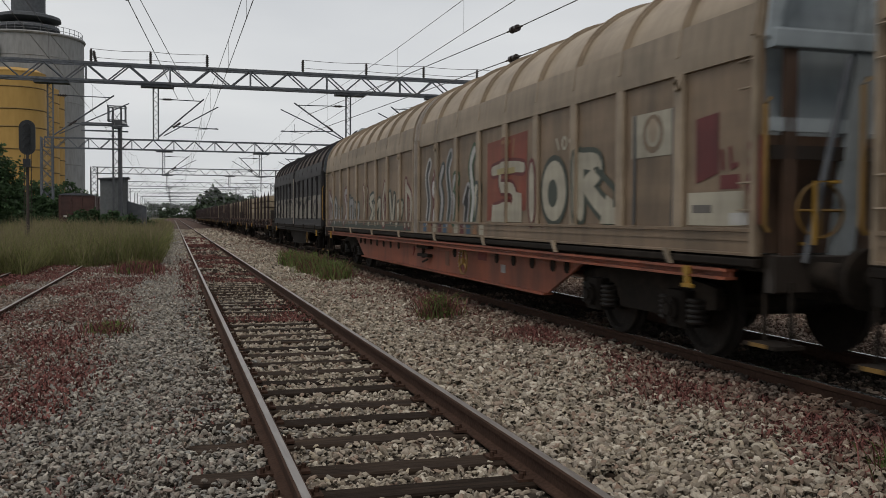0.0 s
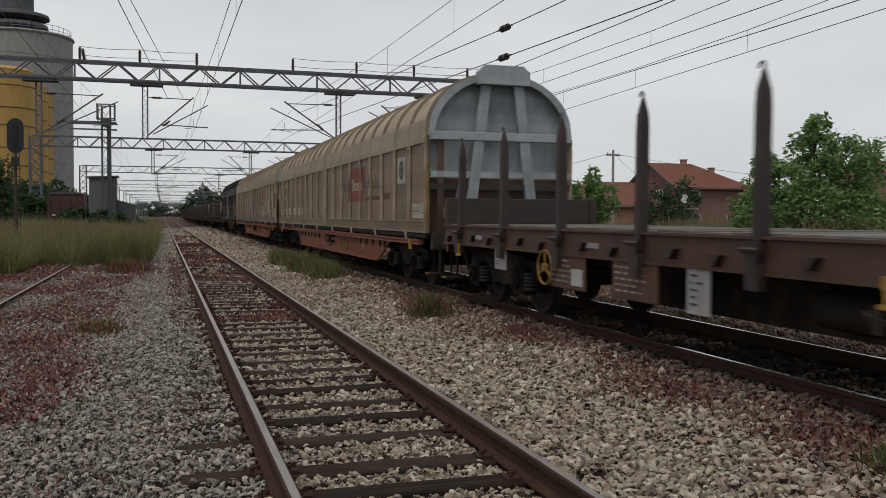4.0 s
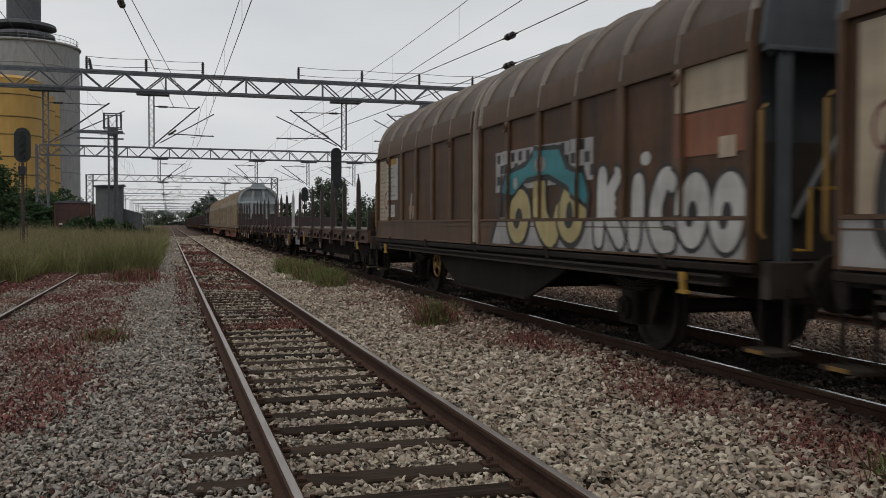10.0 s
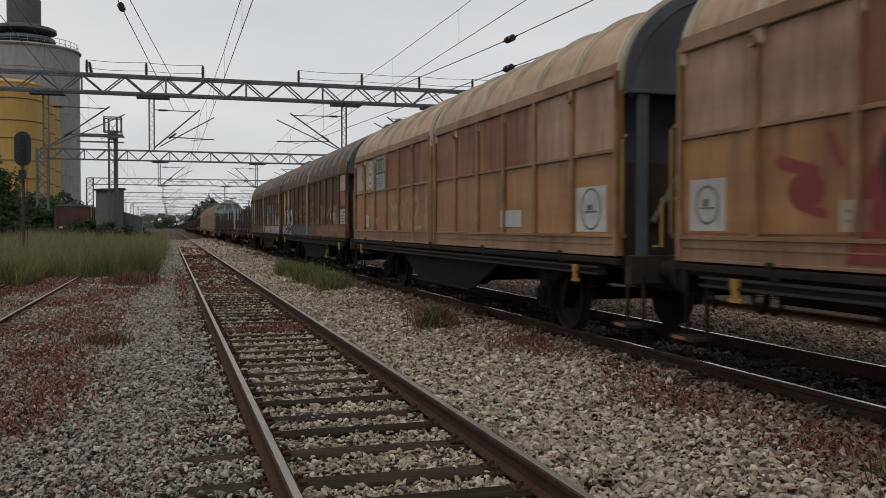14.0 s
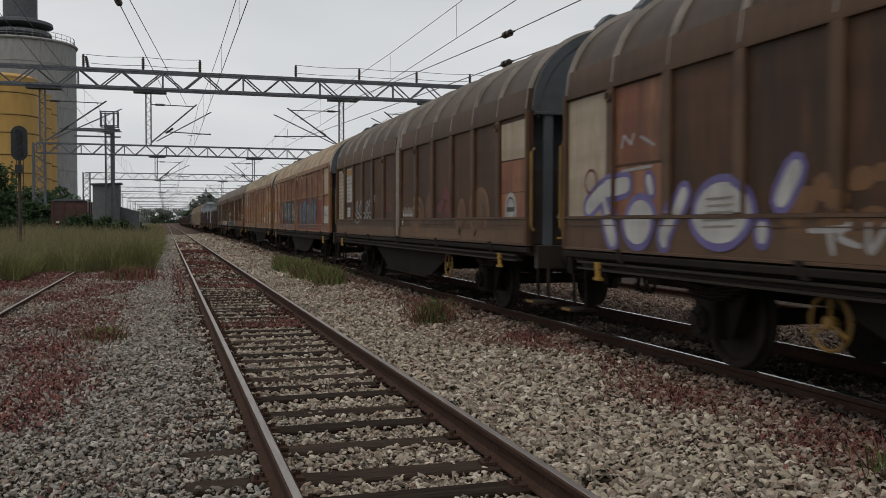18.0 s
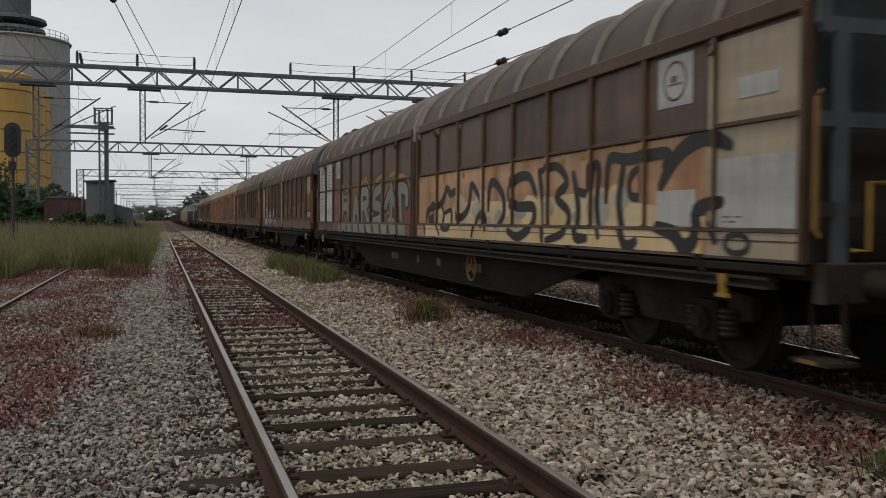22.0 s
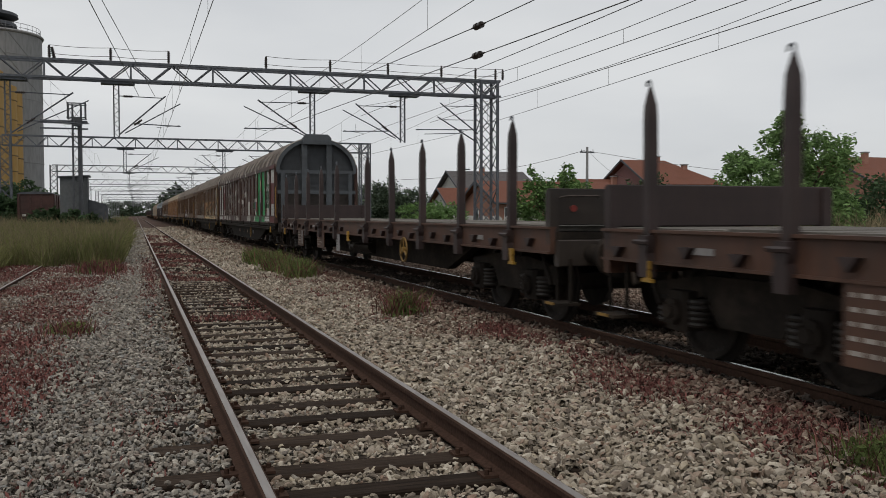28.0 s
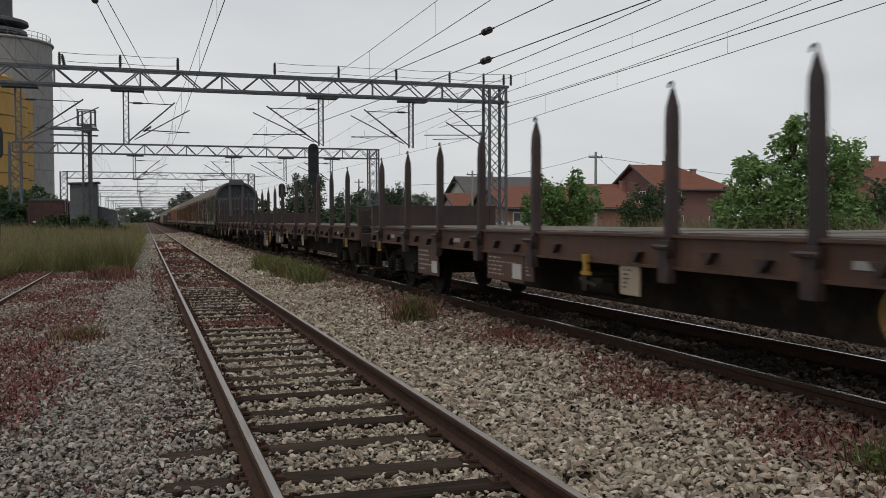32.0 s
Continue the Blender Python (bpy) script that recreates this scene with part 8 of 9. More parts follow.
part("headhouse", Shape().prism([(-0.3 + 2.35 * math.cos(radians(a)), 2.35 * math.sin(radians(a))) for a in range(0, 360, 20)], "z", 27.3, 35.0), "dark_metal", big)
for z, r in ((28.6, 4.3), (30.0, 4.5)):
    part("headhouse_canopy", Shape().tube((-0.3, 0, z - 0.15), (-0.3, 0, z + 0.25), r - 1.3, r, n=32).tube((-0.3, 0, z + 0.25), (-0.3, 0, z + 0.7), r, r - 0.1, n=32).tube((-0.3, 0, z + 0.7), (-0.3, 0, z + 1.0), r - 0.1, r - 1.2, n=32), "dark_metal", big)
for x, z in ((-2.2, 38.0), (-1.3, 37.2), (1.1, 37.6), (1.9, 36.4)):
    part("antenna", Shape().tube((x, 0, 34.9), (x, 0, z), 0.06, n=5).box(x - 0.12, x + 0.12, -0.1, 0.1, z - 1.2, z - 0.3), "galv_hazed", big)

wall_ = cylinder_wall(3.4, -0.2, 18.6, 40).mesh("silo_wall", "silo_yellow")
seam_ = Shape().ring((0, 0, 0), "z", 3.4, 0.085, 40, 4).mesh("silo_seam", "silo_seam")
for k in range(4):
    y = thing("yellow_silo", pose(-18.1 - 0.05 * k, 120 + 7.0 * k, 0), "yellow cylindrical storage silo with horizontal seams", "silo", "row of yellow silos")
    part("silo_wall", wall_, "", y)
    for z in range(1, 8):
        part("silo_seam", seam_, "", y, at=pose(0, 0, 2.35 * z + (0.25 if z % 2 else 0)))
    part("silo_cap", Shape().tube((0, 0, 18.5), (0, 0, 19.0), 3.45, 2.6, n=40), "silo_yellow", y)

tower = thing("lattice_tower", pose(-3.85, 70, 0), "dark lattice tower with a cage on top beside a hut", "tower")
for sx in (-0.28, 0.28):
    for sy in (-0.28, 0.28):
        part("leg", box(sx - 0.05, sx + 0.05, sy - 0.05, sy + 0.05, -0.05, 9.4), "dark_metal", tower)
part("column", box(0.05, 0.32, -0.12, 0.12, -0.05, 8.4), "dark_metal", tower)
br = Shape()
for k in range(11):
    a = 0.3 + 0.8 * k
    br.tube((-0.28, -0.28, a), (0.28, -0.28, a + 0.8), 0.022, n=4).tube((0.28, 0.28, a), (-0.28, 0.28, a + 0.8), 0.022, n=4).tube((-0.28, 0.28, a), (-0.28, -0.28, a + 0.8), 0.022, n=4)
part("bracing", br, "dark_metal", tower)
for z in (8.45, 9.45):
    for sx in (-0.6, 0.6):
        part("cage_bar", box(sx - 0.04, sx + 0.04, -0.6, 0.6, z - 0.04, z + 0.04), "dark_metal", tower)
        part("cage_bar", box(-0.6, 0.6, sx - 0.04, sx + 0.04, z - 0.04, z + 0.04), "dark_metal", tower)
for sx in (-0.58, 0.58):
    for sy in (-0.58, 0.58):
        part("cage_bar", box(sx - 0.04, sx + 0.04, sy - 0.04, sy + 0.04, 8.4, 9.5), "dark_metal", tower)
part("cross_arm", Shape().box(-2.4, 0.7, -0.15, 0.15, 8.05, 8.28).box(-2.4, 0.75, -0.1, 0.1, 7.65, 7.75), "galv", tower)
part("pulley_box", box(-0.3, 0.35, -0.4, 0.3, 7.9, 8.5, 0.03), "dark_metal", tower)

hut = thing("trackside_hut", pose(-4.1, 71.8, 0), "grey rendered trackside hut with dark lean-to roofs", "hut")
part("wall", box(-1.0, 0.85, -0.9, 1.2, -0.05, 4.3, 0.02), "hut_render", hut)
part("roof", Shape().prism([(-1.15, 4.25), (1.0, 4.35), (1.0, 4.45), (-1.15, 4.36)], "y", -1.05, 1.35), "dark_metal", hut)
part("shed", Shape().prism([(0.86, -0.05), (2.2, -0.05), (2.2, 2.3), (0.86, 2.7)], "y", -0.6, 0.9), "dark_metal", hut)
part("door", box(-0.5, 0.3, -0.94, -0.905, 0.0, 2.0, 0.01), "post", hut)

van = thing("old_van", pose(LEFT2, 78, RAIL_TOP - 0.05), "derelict dark red-brown goods van standing in the grass", "freight wagon")
part("body", box(-1.32, 1.32, 0, 10.6, 1.0, 3.12, 0.03), "maroon_van", van)
part("roof", Shape().prism([(-1.38, 3.1), (1.38, 3.1), (1.0, 3.24), (0, 3.3), (-1.0, 3.24)], "y", -0.08, 10.7), "dark_metal", van)
part("underframe", Shape().box(-1.2, 1.2, -0.2, 10.8, 0.75, 1.0), "grime", van)
for y in (0.06, 2.7, 5.3, 7.9, 10.5):
    part("side_post", box(1.32, 1.38, y - 0.06, y + 0.06, 1.0, 3.1), "maroon_van", van)
for x in (-1.2, -0.4, 0.4, 1.2):
    part("end_post", box(x - 0.06, x + 0.06, -0.06, 0.0, 1.0, 3.1), "maroon_van", van)
part("door", box(1.34, 1.4, 4.3, 6.3, 1.05, 3.0, 0.01), "maroon_van", van)
part("placard", box(-0.95, -0.7, -0.075, -0.062, 1.35, 1.5), "white", van)
for y in (2.2, 8.4):
    part("wheelset", GEAR["wheelset"], "", van, at=pose(0, y, 0.46))


# ---------------------------------------------------------------- houses beyond the tracks
def window(parent, x, y, z, w, h, face):
    """A framed pane on a wall that looks towards -y or -x."""
    r = 0 if face == "y" else -90
    f = Shape()
    for a, b, c, d in ((-w / 2 - 0.06, w / 2 + 0.06, h, h + 0.07), (-w / 2 - 0.06, w / 2 + 0.06, -0.07, 0), (-w / 2 - 0.07, -w / 2, 0, h), (w / 2, w / 2 + 0.07, 0, h), (-0.03, 0.03, 0, h)):
        f.box(a, b, -0.07, 0.02, c, d)
    win = part("window", f, "frame_white", parent, "", pose(x, y, z, 0, 0, r))
    part("pane", box(-w / 2, w / 2, -0.035, -0.015, 0, h), "glass", win)
    part("sill", box(-w / 2 - 0.1, w / 2 + 0.1, -0.16, 0.0, -0.13, -0.07), "concrete", win)


def house(x, y, lx, ly, eave, ridge, wall, roof, label, hip=0.0, chimneys=()):
    """A house whose ridge runs across the line of the railway; its gable looks at the tracks."""
    h = thing("house", pose(x, y, 0), label, "house", "houses beyond the railway")
    part("wall", Shape().prism([(0, -0.1), (ly, -0.1), (ly, eave), (ly / 2, ridge - 0.25), (0, eave)], "x", 0, lx - (hip if hip else 0)), wall, h)
    if hip:
        part("wall", box(lx - hip - 0.01, lx, 0, ly, -0.1, eave), wall, h)
    o, t = 0.55, 0.16
    for k in (0, 1):
        s = Shape()
        a, b = (-o, ly / 2) if k == 0 else (ly + o, ly / 2)
        za = eave - 0.35
        v = [(-o, a, za), (lx + o, a, za), (lx - hip * 1.4, b, ridge), (-o, b, ridge)]
        s.add(v + [(p[0], p[1], p[2] + t) for p in v], [(0, 1, 2, 3), (7, 6, 5, 4), (0, 4, 5, 1), (1, 5, 6, 2), (2, 6, 7, 3), (3, 7, 4, 0)])
        part("roof", s, roof, h)
    if hip:
        v = [(lx + o, -o, eave - 0.35), (lx + o, ly + o, eave - 0.35), (lx - hip * 1.4, ly / 2, ridge)]
        part("roof", Shape().add(v + [(p[0], p[1], p[2] + t) for p in v], [(0, 1, 2), (5, 4, 3), (0, 3, 4, 1), (1, 4, 5, 2), (2, 5, 3, 0)]), roof, h)
    part("fascia", Shape().prism([(-o - 0.02, eave - 0.38), (ly / 2, ridge - 0.02), (ly + o + 0.02, eave - 0.38), (ly + o + 0.02, eave - 0.14), (ly / 2, ridge + 0.22), (-o - 0.02, eave - 0.14)], "x", -o - 0.03, -o + 0.03), "dark_metal", h)
    part("gutter", Shape().tube((-o, -o - 0.06, eave - 0.34), (lx + o, -o - 0.06, eave - 0.34), 0.07, n=6), "dark_metal", h)
    for cx, cy, cz in chimneys:
        c = part("chimney", box(cx - 0.28, cx + 0.28, cy - 0.28, cy + 0.28, cz - 1.6, cz, 0.01), "house_brick", h)
        part("chimney_cap", box(cx - 0.36, cx + 0.36, cy - 0.36, cy + 0.36, cz, cz + 0.1), "concrete", c)
    return h


ha = house(53.9, 88.2, 9.4, 10.4, 5.15, 7.75, "house_pink", "roof_tile", "two-storey pink house with a red tiled hipped roof", 3.0, ((4.2, 5.2, 8.3), (6.6, 3.2, 7.3)))
window(ha, 2.2, -0.01, 3.3, 1.5, 1.3, "y")
window(ha, 2.4, -0.01, 0.6, 1.6, 1.3, "y")
window(ha, 7.4, -0.01, 0.6, 1.5, 1.3, "y")
window(ha, -0.01, 3.2, 3.4, 1.2, 1.3, "x")
window(ha, -0.01, 7.0, 3.4, 1.2, 1.3, "x")
dish = Shape()
for k in range(4):
    dish.tube((1.0, -0.30 + 0.035 * k, 3.7), (1.0, -0.265 + 0.035 * k, 3.7), 0.48 - 0.12 * k * 0.6, 0.48 - 0.12 * (k + 1) * 0.6, n=18)
part("satellite_dish", dish.tube((1.0, -0.3, 3.7), (1.0, 0.0, 3.4), 0.03, n=5), "frame_white", ha, "white satellite dish")
part("balcony_slab", box(-0.2, 2.4, -0.9, 0.0, 2.55, 2.7, 0.01), "concrete", ha)
hb = house(32.1, 79.0, 14, 9.0, 2.95, 4.75, "house_brick", "roof_tile", "long low brick house with an orange tiled roof", 0, ((9.0, 5.0, 5.2),))
window(hb, 1.5, -0.01, 0.9, 1.5, 1.3, "y")
window(hb, -0.01, 5.5, 0.9, 1.2, 1.2, "x")
hc = house(37.6, 103.4, 10, 10, 4.3, 6.9, "house_white", "roof_grey", "pale house with a grey tiled gable roof", 0, ((4.0, 4.2, 7.4),))
window(hc, 1.8, -0.01, 1.2, 1.2, 1.3, "y")
window(hc, -0.01, 5.0, 3.2, 1.2, 1.3, "x")
hd = house(33.4, 96.5, 4.5, 6, 2.9, 4.5, "house_white", "roof_tile", "small pale outbuilding with a red tiled roof", 0)
he = house(71.5, 74.5, 10, 11, 5.2, 7.7, "house_brick", "roof_tile", "brick house with a red tiled roof behind the walnut tree", 0, ((3.0, 4.0, 8.2),))
window(he, 2.5, -0.01, 3.2, 1.4, 1.3, "y")
hf = house(49.0, 92.5, 6.0, 8.0, 3.4, 5.6, "house_brick", "roof_tile", "low red-roofed house beside the pink one", 0, ((4.6, 3.0, 6.0),))


def utility_pole(x, y, top, label):
    p = thing("utility_pole", pose(x, y, 0), label, "utility pole")
    part("pole", Shape().tube((0, 0, -0.1), (0, 0, top), 0.14, 0.09, n=9), "concrete", p)
    part("cross_arm", box(-0.6, 0.6, -0.05, 0.05, top - 0.45, top - 0.35), "dark_metal", p)
    for dx in (-0.5, 0.0, 0.5):
        part("insulator", INSULATOR_LONG, "", p, at=pose(dx, 0, top - 0.4) @ Matrix.Scale(0.5, 4))
    return p


utility_pole(33.2, 63.3, 6.8, "grey concrete utility pole with low wires")
utility_pole(30.6, 84.0, 6.4, "grey concrete utility pole beside the houses")
utility_pole(27.0, 118.0, 7.0, "distant concrete utility pole among trees")
span_wire("low house wire between utility poles", [(33.2, 63.3, 6.6), (19.0, 66.0, 4.2)], 0.5, 0.015)
span_wire("low house wire between utility poles", [(33.2, 63.3, 6.6), (54.0, 92.0, 5.6)], 0.6, 0.015)
span_wire("low house wire between utility poles", [(33.2, 63.3, 6.5), (66.0, 62.0, 4.6)], 0.7, 0.015)
for k in range(7):
    f = thing("garden_wall_panel", pose(25.6 + 1.15 * k, 72 - 0.1 * k, 0), "white rounded concrete garden wall panel", "fence panel", "garden wall panels")
    part("panel", Shape().prism([(-0.55, -0.1), (0.55, -0.1), (0.55, 1.0)] + [(0.55 * math.cos(radians(a)), 1.0 + 0.5 * math.sin(radians(a))) for a in range(20, 161, 20)] + [(-0.55, 1.0)], "y", -0.05, 0.05), "house_white", f)
    part("panel_post", box(0.54, 0.62, -0.07, 0.07, -0.1, 1.15), "concrete", f)


# ---------------------------------------------------------------- trees, grass, ballast
def mesh_from_arrays(name, v, tri, mat, flat=False):
    me = bpy.data.meshes.new(name)
    me.vertices.add(len(v))
    me.vertices.foreach_set("co", np.asarray(v, np.float32).ravel())
    me.loops.add(3 * len(tri))
    me.loops.foreach_set("vertex_index", np.asarray(tri, np.int32).ravel())
    me.polygons.add(len(tri))
    me.polygons.foreach_set("loop_start", np.arange(0, 3 * len(tri), 3, dtype=np.int32))
    me.update(calc_edges=True)
    if flat:
        me.shade_flat()
    me.materials.append(M[mat])
    return me


def leaves(rng, pts, size, long=1.8):
    """Small folded leaves at the given points, turned every way."""
    n = len(pts)
    d = rng.normal(size=(n, 3))
    d[:, 2] = d[:, 2] * 0.5 - 0.25
    d /= np.linalg.norm(d, axis=1)[:, None]
    e = np.cross(d, rng.normal(size=(n, 3)))
    e /= np.linalg.norm(e, axis=1)[:, None] + 1e-9
    up = np.cross(d, e)
    s = (size * rng.uniform(0.6, 1.3, n))[:, None]
    v = np.stack([pts, pts + d * s * long * 0.5 + e * s * 0.5 + up * s * 0.12, pts + d * s * long, pts + d * s * long * 0.5 - e * s * 0.5 + up * s * 0.12], 1).reshape(-1, 3)
    k = np.arange(n)[:, None] * 4
    return v, np.concatenate([k + [0, 1, 2], k + [0, 2, 3]])


def crown(rng, lobes, count):
    """Points in uneven clusters spread over the shells of several lobes."""
    vol = np.array([r[3] * r[4] * r[5] for r in lobes]) ** 0.67
    out = []
    for (cx, cy, cz, rx, ry, rz), share in zip(lobes, vol / vol.sum()):
        n = int(count * share)
        clumps = max(6, n // 28)
        u = rng.normal(size=(clumps, 3))
        u /= np.linalg.norm(u, axis=1)[:, None]
        u *= rng.uniform(0.45, 1.08, clumps)[:, None] ** 0.6
        c = u[rng.integers(0, clumps, n)] + rng.normal(size=(n, 3)) * 0.11
        out.append(c * (rx, ry, rz) + (cx, cy, cz))
    return np.concatenate(out)


def tree(name, x, y, lobes, count, size, mat, label, trunk=0.12, height=2.0, seed=1, category="tree", long=1.8):
    rng = np.random.default_rng(seed)
    rnd = random.Random(seed)
    t = thing(name, pose(x, y, 0), label, category)
    s = Shape()
    top = Vector((rnd.uniform(-0.15, 0.15), rnd.uniform(-0.15, 0.15), height))
    s.tube((0, 0, -0.1), top * 0.5, trunk, trunk * 0.8, n=8).tube(top * 0.5, top, trunk * 0.8, trunk * 0.6, n=8)
    for lobe in lobes:
        c = Vector(lobe[:3])
        mid = (top * rnd.uniform(0.5, 1.0) + c) / 2 + Vector((rnd.uniform(-0.2, 0.2), rnd.uniform(-0.2, 0.2), 0.1))
        s.tube(top * rnd.uniform(0.55, 0.95), mid, trunk * 0.5, trunk * 0.35, n=6).tube(mid, c, trunk * 0.35, trunk * 0.18, n=6)
        for k in range(4):
            q = c + Vector((rnd.uniform(-1, 1) * lobe[3], rnd.uniform(-1, 1) * lobe[4], rnd.uniform(-0.5, 1) * lobe[5])) * 0.7
            s.tube(mid.lerp(c, rnd.uniform(0.2, 0.9)), q, trunk * 0.2, trunk * 0.08, n=5)
    part("trunk", s, "bark", t)
    v, f = leaves(rng, crown(rng, lobes, count), size, long)
    part("crown", mesh_from_arrays("crown", v, f, mat), "", t)
    return t


tree("walnut_tree", 22.5, 27.6, [(-2.2, 0, 1.9, 0.9, 1.2, 0.9), (-1.5, 0, 2.7, 1.0, 1.2, 0.95), (0.2, 0.2, 3.9, 0.8, 1.0, 1.15), (1.75, -0.2, 3.5, 0.95, 1.1, 1.1), (0.3, 0, 1.8, 1.8, 1.6, 1.1), (0.2, 0, 4.95, 0.4, 0.45, 0.5), (-1.9, 0.2, 3.5, 0.4, 0.5, 0.5), (2.2, 0, 1.6, 1.0, 1.2, 1.0)], 19000, 0.088, "leaf_walnut", "walnut tree with broad green leaves at the meadow edge", 0.13, 1.8, 5, long=2.6)
tree("young_tree", 18.4, 38.3, [(-1.0, 0, 2.2, 0.9, 1, 1.0), (0.2, 0, 2.4, 1.1, 1.1, 1.1), (1.0, 0, 2.3, 0.8, 0.9, 1.0), (0.7, 0, 3.3, 0.4, 0.4, 0.7), (-1.2, 0, 3.2, 0.3, 0.3, 0.6), (-0.2, 0, 1.2, 1.5, 1.2, 0.9)], 7600, 0.1, "leaf_bush", "bushy young tree with fresh green leaves", 0.07, 1.3, 6)
tree("shrub", 32.0, 53.0, [(-0.8, 0, 2.0, 1.5, 1.4, 1.6), (0.8, 0, 2.6, 1.3, 1.3, 1.6), (0, 0, 1.2, 2.2, 1.5, 1.2)], 5000, 0.13, "leaf_dark", "dark green shrub before the pink house", 0.1, 1.5, 7)
tree("shrub", 31.5, 33.0, [(-1.5, 0, 1.4, 1.8, 1.4, 1.2), (1.2, 0, 1.9, 1.8, 1.4, 1.5), (3.4, 0, 1.5, 1.6, 1.4, 1.3)], 6000, 0.13, "leaf_dark", "dark green shrub behind the walnut tree", 0.1, 1.2, 8)
tree("shrub", 28.8, 23.2, [(-0.9, 0, 0.9, 1.2, 1.2, 0.8), (1.0, 0, 1.2, 1.4, 1.3, 1.0)], 3600, 0.12, "leaf_bush", "low green shrub in the meadow", 0.06, 0.7, 9)
for k, (x, y, h, r, c) in enumerate(((18.2, 108, 7.4, 2.1, 8000), (25.5, 112, 5.6, 2.6, 8000), (30.5, 114, 6.2, 2.2, 8000), (34.6, 118, 5.2, 2.8, 8000), (22.0, 96, 3.6, 2.2, 5200), (29.0, 92, 3.0, 2.4, 2600), (26.5, 78, 2.6, 2.0, 2600), (23.5, 70, 2.2, 1.8, 2200), (40.0, 122, 5.0, 3.0, 3000), (48.0, 110, 4.2, 2.5, 2400))):
    tree("tree" if h > 3.5 else "shrub", x, y, [(-r * 0.45, 0, h * 0.55, r * 0.75, r * 0.8, h * 0.36), (r * 0.4, 0, h * 0.62, r * 0.7, r * 0.8, h * 0.38), (0, 0, h * 0.35, r, r, h * 0.33)], c, 0.17, "leaf_hazed" if h > 3.5 else "leaf_bush", "green tree beyond the far track" if h > 3.5 else "green shrub beyond the far track", 0.12, h * 0.4, 30 + k)
# hedge and bushes below the silos
for k, (x, y, h, r) in enumerate(((-17.5, 92, 5.8, 3.0), (-13.5, 94, 5.2, 2.8), (-10.3, 97, 4.8, 2.4), (-20.5, 86, 6.0, 3.2), (-7.6, 99, 3.6, 2.0), (-11.3, 66, 6.3, 1.5), (-12.4, 72, 3.4, 1.9), (-6.0, 76, 2.1, 1.3), (-2.6, 77, 1.5, 1.0), (-11.2, 84, 3.4, 2.0))):
    tree("hedge_shrub", x, y, [(-r * 0.5, 0, h * 0.5, r * 0.8, r * 0.8, h * 0.42), (r * 0.5, 0, h * 0.45, r * 0.8, r * 0.8, h * 0.4), (0, -0.3, h * 0.3, r * 1.1, r, h * 0.32), (0.2, 0, h * 0.75, r * 0.45, r * 0.5, h * 0.25)], 8000, 0.17, "leaf_dark", "dark green overgrown shrub below the silos", 0.08, h * 0.35, 60 + k, "shrub")
for k, (x, y, h, r) in enumerate(((-3.9, 67.0, 1.9, 0.8), (-2.9, 68.0, 1.7, 0.7))):
    tree("shrub", x, y, [(-r * 0.5, 0, h * 0.5, r * 0.7, r * 0.7, h * 0.4), (r * 0.5, 0, h * 0.42, r * 0.7, r * 0.7, h * 0.38), (0, 0, h * 0.7, r * 0.5, r * 0.5, h * 0.3)], 2600, 0.13, "leaf_dark", "green shrub growing in front of the hut", 0.05, h * 0.3, 80 + k)
# woods along the horizon
rng = np.random.default_rng(11)
lobes = []
for k in range(60):
    y = rng.uniform(260, 620)
    side = rng.choice([-1, 1])
    x = side * rng.uniform(16, 80) + (6 if side > 0 else -4)
    h = rng.uniform(4, 9)
    lobes.append((x, y, h * 0.5, h * 0.7, h * 0.7, h * 0.5))
for k in range(34):
    lobes.append((-260 + 17 * k + rng.uniform(-6, 6), rng.uniform(700, 900), 5, 12, 8, rng.uniform(4, 7.5)))
lobes += [(13.5, 300, 4.5, 5.0, 4.0, 5.2), (18.5, 305, 4.0, 4.5, 4.0, 4.4), (9.5, 320, 3.0, 3.0, 3.0, 3.4)] * 3
v, f = leaves(rng, crown(rng, lobes, 80000), 1.15, 1.4)
tagged(part("far_woods", mesh_from_arrays("far_woods", v, f, "leaf_hazed"), "", None), "distant green woods along the horizon", "woods", kind="stuff")


def blades(rng, p, height, width, lean=0.35, droop=0.3):
    """Grass blades: a broad foot, a bend and a tip."""
    n = len(p)
    a = rng.uniform(0, 2 * np.pi, n)
    d = np.stack([np.cos(a), np.sin(a), np.zeros(n)], 1)
    b = rng.uniform(0, 2 * np.pi, n)
    side = np.stack([np.cos(b), np.sin(b), np.zeros(n)], 1) * (width * rng.uniform(0.6, 1.4, n))[:, None] / 2
    h = (height * rng.uniform(0.5, 1.25, n))[:, None]
    k = lean * rng.uniform(0.1, 1.0, n)[:, None]
    z = np.array([[0, 0, 1.0]])
    m = p + z * h * 0.6 + d * h * k * 0.4
    t = p + z * h * (1 - droop * k) + d * h * k
    v = np.stack([p - side, p + side, m - side * 0.8, m + side * 0.8, t], 1).reshape(-1, 3)
    i = np.arange(n)[:, None] * 5
    return v, np.concatenate([i + [0, 1, 3], i + [0, 3, 2], i + [2, 3, 4]])


def field(rng, n, x0, x1, y0, y1, near=1.0):
    """Ground points, closer together near y0."""
    y = y0 + (y1 - y0) * rng.uniform(0, 1, n) ** near
    x = rng.uniform(x0, x1, n)
    return np.stack([x, y, np.full(n, -0.04)], 1)


